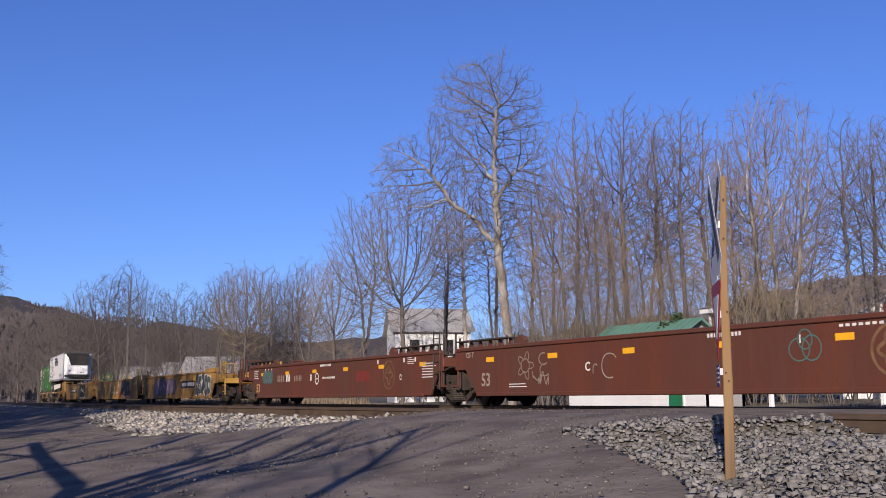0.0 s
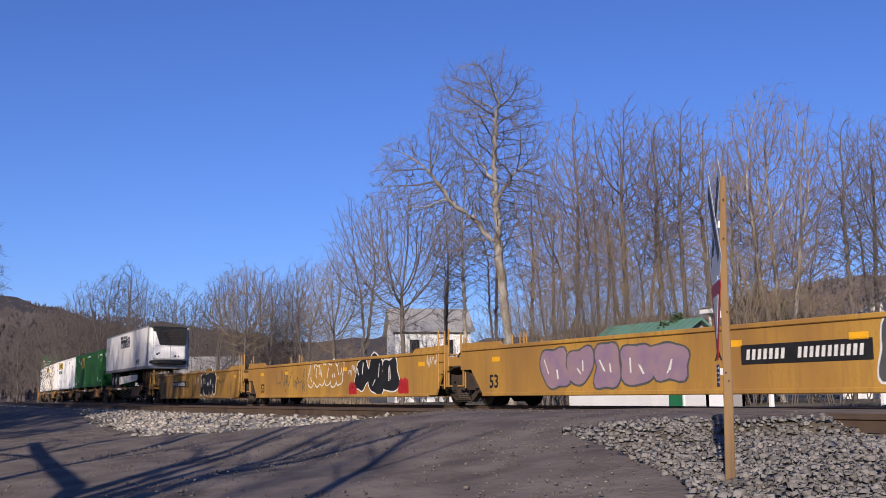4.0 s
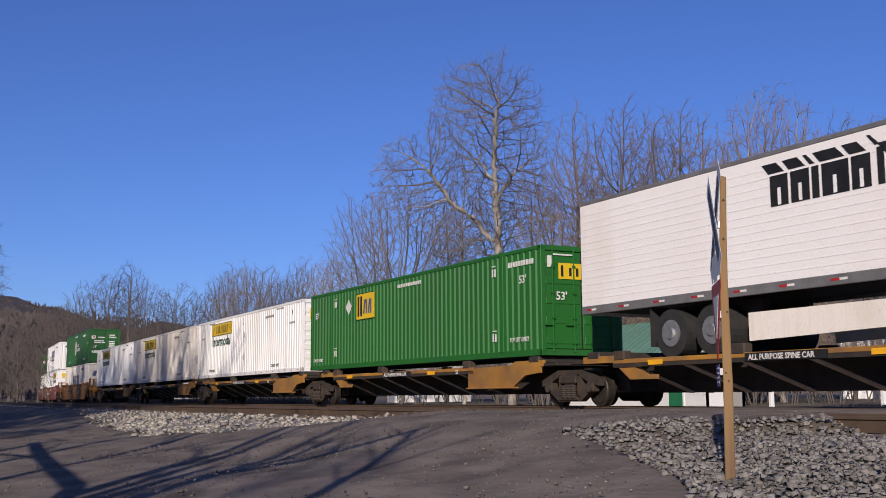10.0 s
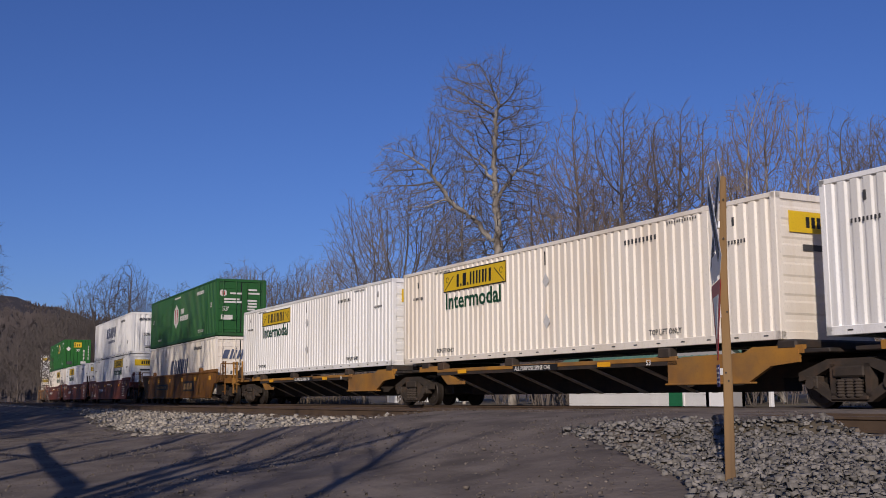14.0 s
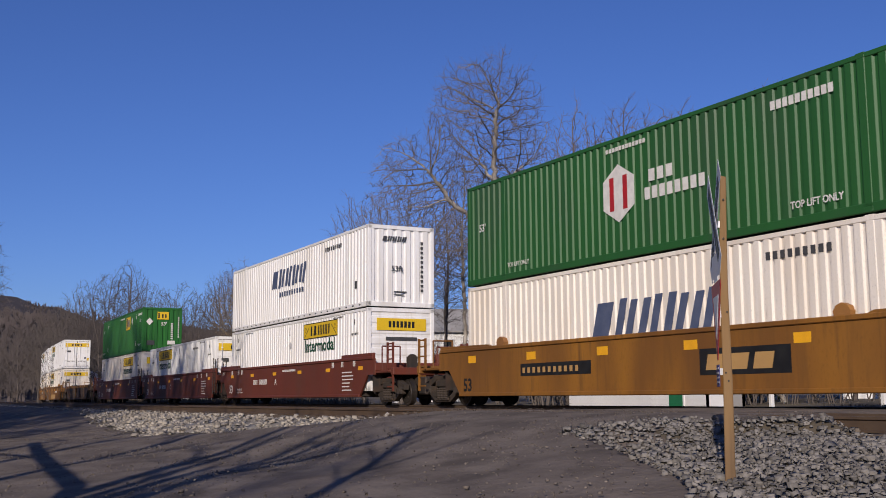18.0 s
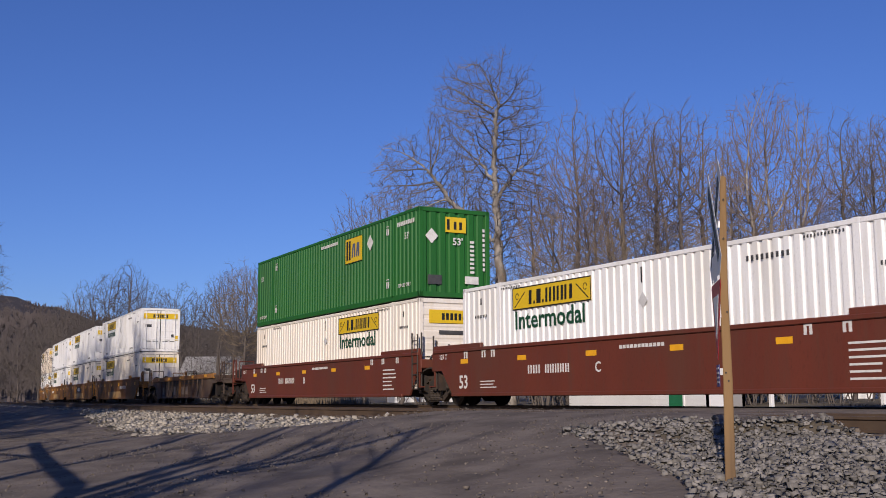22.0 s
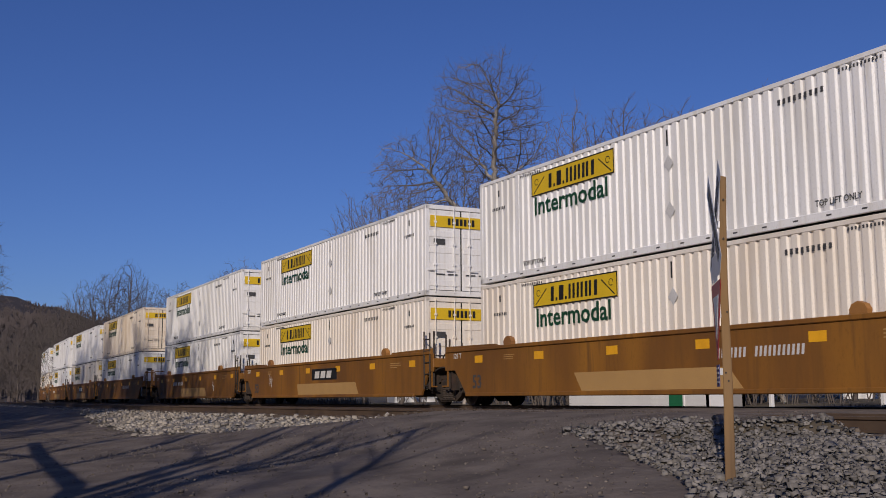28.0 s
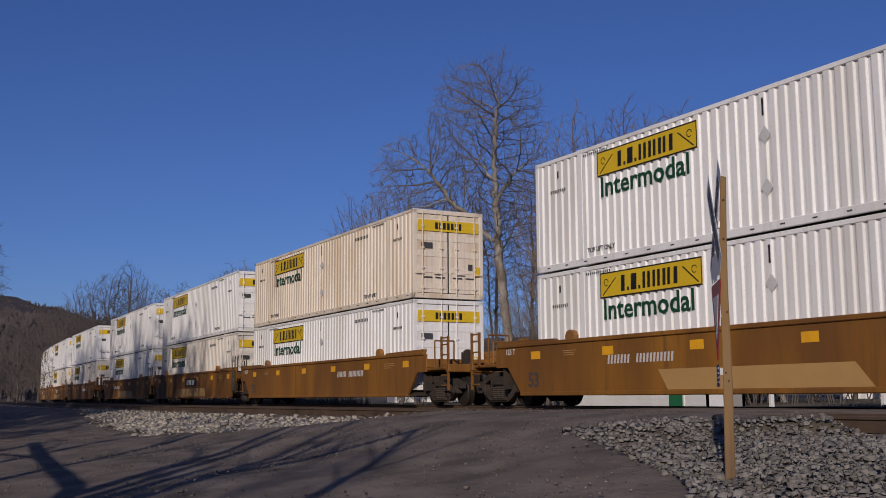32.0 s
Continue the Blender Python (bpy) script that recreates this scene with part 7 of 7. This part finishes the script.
# ---- the crossing sign ----
def cross_sign(x, y, turn, plates, label, lean):
    """A tapering, slightly bowed timber post with its sign plates turned on it by an angle of their own."""
    t = thing("crossing_sign", label, "railroad sign", "crossing signs", Matrix.Translation((x, y, gz(x, y) - 0.05)) @ pose(0, 0, 0, 0, lean, turn))
    H = 2.76
    rp = random.Random(8)
    bm = bmesh.new()
    rings = []
    for i in range(19):
        u = i / 18
        w, bow = 0.044 - 0.017 * u ** 1.4, 0.012 * math.sin(u * 7.5) * u + rp.uniform(-0.0015, 0.0015)
        c = 0.007
        ring = [(-w + c, -w), (w - c, -w), (w, -w + c), (w, w - c), (w - c, w), (-w + c, w), (-w, w - c), (-w, -w + c)]
        rings.append([bm.verts.new((px + bow, py, u * H + (rp.uniform(-0.012, 0.012) if i == 18 else 0))) for px, py in ring])
    for lo, hi in zip(rings, rings[1:]):
        for k in range(8):
            bm.faces.new((lo[k], lo[(k + 1) % 8], hi[(k + 1) % 8], hi[k]))
    bm.faces.new(rings[0][::-1]), bm.faces.new(rings[-1])
    post = part("post", bm, M["post"], t, "weathered yellow-brown timber post")
    for z, px in ((0.95, 0.01), (1.02, -0.012), (1.55, 0.014), (2.2, 0.0), (2.55, 0.008)):
        bm = bmesh.new()
        tube(bm, (px, -0.036, z), (px, -0.046, z), 0.009, sides=8)
        part("bolt", bm, M["steel"], post)
    R = pose(0, 0, 0, 0, 0, plates)
    y = -0.075
    for k in (-1, 1):
        bm = B((-0.61, 0.61, -0.0015, 0.0015, -0.115, 0.115))
        blade = part("blade", bm, M["signwhite"], t, "white crossbuck blade", R @ pose(0, y - 0.006 * k, H - 0.42, 0, 45 * k, 0))
        bars(blade, "black", -0.5, -0.06, 1.0, 0.12, -0.0016, 9)
    bm = bmesh.new()
    prism(bm, ((-0.36, 1.78), (-0.33, 1.81), (0.33, 1.81), (0.36, 1.78), (0.03, 1.13), (-0.03, 1.13)), "y", y - 0.004, y)
    yld = part("yield_plate", bm, M["red"], t, "red and white triangular yield sign", R)
    bm = bmesh.new()
    prism(bm, ((-0.2, 1.69), (0.2, 1.69), (0.0, 1.32)), "y", y - 0.008, y - 0.004)
    part("yield_panel", bm, M["signwhite"], yld)
    part("number_plate", B((-0.11, 0.11, y - 0.004, y, 0.90, 1.09)), M["signblue"], t, "small blue plate with pale lines", R)
    part("plate_lines", B(*[(-0.08, 0.08, y - 0.008, y - 0.004, z, z + 0.015) for z in (0.93, 0.97, 1.01, 1.05)]), M["mark"], t, "", R)
    part("track_plate", B((-0.28, 0.28, y - 0.004, y, 1.86, 2.06), (-0.16, 0.16, y - 0.004, y, 1.82, 1.86)), M["signwhite"], t, "small white plate under the crossbuck", R)
    for z in (2.3, 1.5, 1.0):
        part("bracket", B((-0.03, 0.03, y, -0.03, z, z + 0.06)), M["signback"], t, "", R)
    return t


cross_sign(-7.36, 6.46, 48.7, -83.4, "timber crossing signpost with white crossbuck and yield sign", 0.7)


# ---- buildings beyond the tracks ----
def house(name, x, y, turn, L, W, H, rise, wall, roof, label, openings, category="house", gable=""):
    """A gabled house: walls with thickness, roof slabs, doors and windows on the wall that faces the tracks."""
    t = thing(name, label, category, "", Matrix.Translation((x, y, gz(x, y) - 0.05)) @ pose(0, 0, 0, 0, 0, turn))
    bm = bmesh.new()
    box(bm, -L / 2, L / 2, -W / 2, -W / 2 + 0.15, 0, H)
    front = part("wall", bm, M[wall], t)
    board = mesh_of("siding_board", B((-L / 2, L / 2, -W / 2 - 0.014, -W / 2 - 0.001, 0, 0.185)), M[wall])
    for z in np.arange(0.0, H - 0.1, 0.2):
        part("siding_board", board, None, front, "", pose(0, 0, z))
    part("wall", B((-L / 2, L / 2, W / 2 - 0.15, W / 2, 0, H)), M[wall], t)
    for k in (-1, 1):
        bm = bmesh.new()
        prism(bm, ((-W / 2, 0), (W / 2, 0), (W / 2, H), (0, H + rise), (-W / 2, H)), "x", k * L / 2 - 0.15 * (k > 0), k * L / 2 + 0.15 * (k < 0))
        part("gable_wall", bm, M[gable or wall], t)
        bm = bmesh.new()
        e = 0.35
        s = rise / (W / 2)
        prism(bm, ((0, H + rise + 0.12), (0, H + rise), (k * (W / 2 + e), H - s * e), (k * (W / 2 + e), H - s * e + 0.12)), "x", -L / 2 - e, L / 2 + e)
        slab = part("roof", bm, M[roof], t)
        if roof == "roofgreen":
            bm = bmesh.new()
            for q in np.arange(-L / 2 - 0.2, L / 2 + 0.2, 0.45):
                prism(bm, ((0, H + rise + 0.15), (0, H + rise + 0.1), (k * (W / 2 + e), H - s * e + 0.1), (k * (W / 2 + e), H - s * e + 0.15)), "x", q, q + 0.05)
            part("roof_seams", bm, M[roof], slab)
    for kind, px, z, w, hh in openings:
        fr = part("door" if kind == "door" else "window", B((px - 0.08, px + w + 0.08, -W / 2 - 0.05, -W / 2 - 0.012, z - 0.08, z + hh + 0.08)), M["siding"], t)
        part("leaf" if kind == "door" else "pane", B((px, px + w, -W / 2 - 0.06, -W / 2 - 0.045, z, z + hh)), M["doorgreen" if kind == "door" else "glass"], fr)
    return t


# gable ends use the grey roof colour: their shade is put into the paint
house("shed", -38.9, 30.0, 0, 6.0, 5.0, 2.05, 1.62, "siding", "roofgreen", "white shed with a green metal roof",
      (("window", -1.8, 0.9, 1.0, 0.8), ("window", 0.8, 0.9, 1.0, 0.8)), "shed", "roofgrey")
house("shed", -34.2, 28.0, 0, 3.4, 1.0, 1.75, 0.25, "siding", "roofgreen", "low white lean-to with a green door beside the shed",
      (("door", -0.45, 0.0, 0.83, 1.6),), "shed")
house("house", -82.6, 40.0, 72, 6.3, 6.4, 5.9, 1.9, "siding", "roofgrey", "two-storey white frame house behind bare trees",
      (("window", -1.9, 3.9, 0.8, 1.2), ("window", 0.9, 3.9, 0.8, 1.2), ("window", -1.9, 1.0, 0.8, 1.3), ("window", 0.9, 1.0, 0.8, 1.3)))
house("house", -60, 46.5, 15, 5, 5, 3.9, 1.8, "siding", "roofgrey", "white house far behind the shed", (("window", -1.6, 2.4, 0.8, 1.1), ("window", 0.8, 2.4, 0.8, 1.1)))
house("house", -46, 53.5, -50, 8, 6, 4.0, 1.9, "siding", "roofgrey", "pale gabled house among trees", (("window", -2, 2.4, 0.9, 1.2),))
for i, (x, y, L, H, R) in enumerate(((-112, 29.6, 5.5, 3.3, 1.5), (-124, 30.5, 7, 3.0, 1.6), (-138, 29.5, 9, 2.9, 1.6))):
    house("house", x, y, 65 + i * 5, L, 6, H, R, "siding", "roofgrey", "small white house beyond the bend of the line", (("window", -1.5, 1.0, 0.9, 1.1), ("window", 1.2, 1.0, 0.9, 1.1)))


for x, y in ((-29.03, 27.5), (-24.15, 27.5)):
    t = thing("fence_post", "white painted timber post on the grass", "post", "white posts", pose(x, y, gz(x, y) - 0.05))
    part("post", B((-0.07, 0.07, -0.07, 0.07, 0, 1.25), bevel=0.01), M["siding"], t)
    part("cap", B((-0.09, 0.09, -0.09, 0.09, 1.25, 1.3), bevel=0.01), M["siding"], t)
nest = thing("nest_box", "white bird house on a thin white pole behind the shed", "bird house", "", pose(-37.93, 32.5, gz(-37.93, 32.5)))
top = 3.90 - gz(-37.93, 32.5)
part("pole", B((-0.05, 0.05, -0.05, 0.05, -0.05, top - 0.12), bevel=0.01), M["siding"], nest)
part("box", B((-0.42, 0.42, -0.25, 0.25, top - 0.12, top + 0.12), bevel=0.02), M["siding"], nest)
part("roof", B((-0.5, 0.5, -0.32, 0.32, top + 0.121, top + 0.16), bevel=0.01), M["roofgrey"], nest)


# ---- what moves ----
def motions():
    times = [0.5 * i for i in range(65)]
    for ob, a, b, off in MOVERS:
        walk(ob, [(t, unit_pose(a, b, t) @ off) for t in times])
    for w, d in WHEELS:
        rows = []
        for f in range(0, 961):
            t = f / 30
            rows.append((t, pose(d, 0, 0.42, 0, math.degrees(travelled(t) / 0.42) % 360.0, 0)))
        walk(w, rows)


motions()
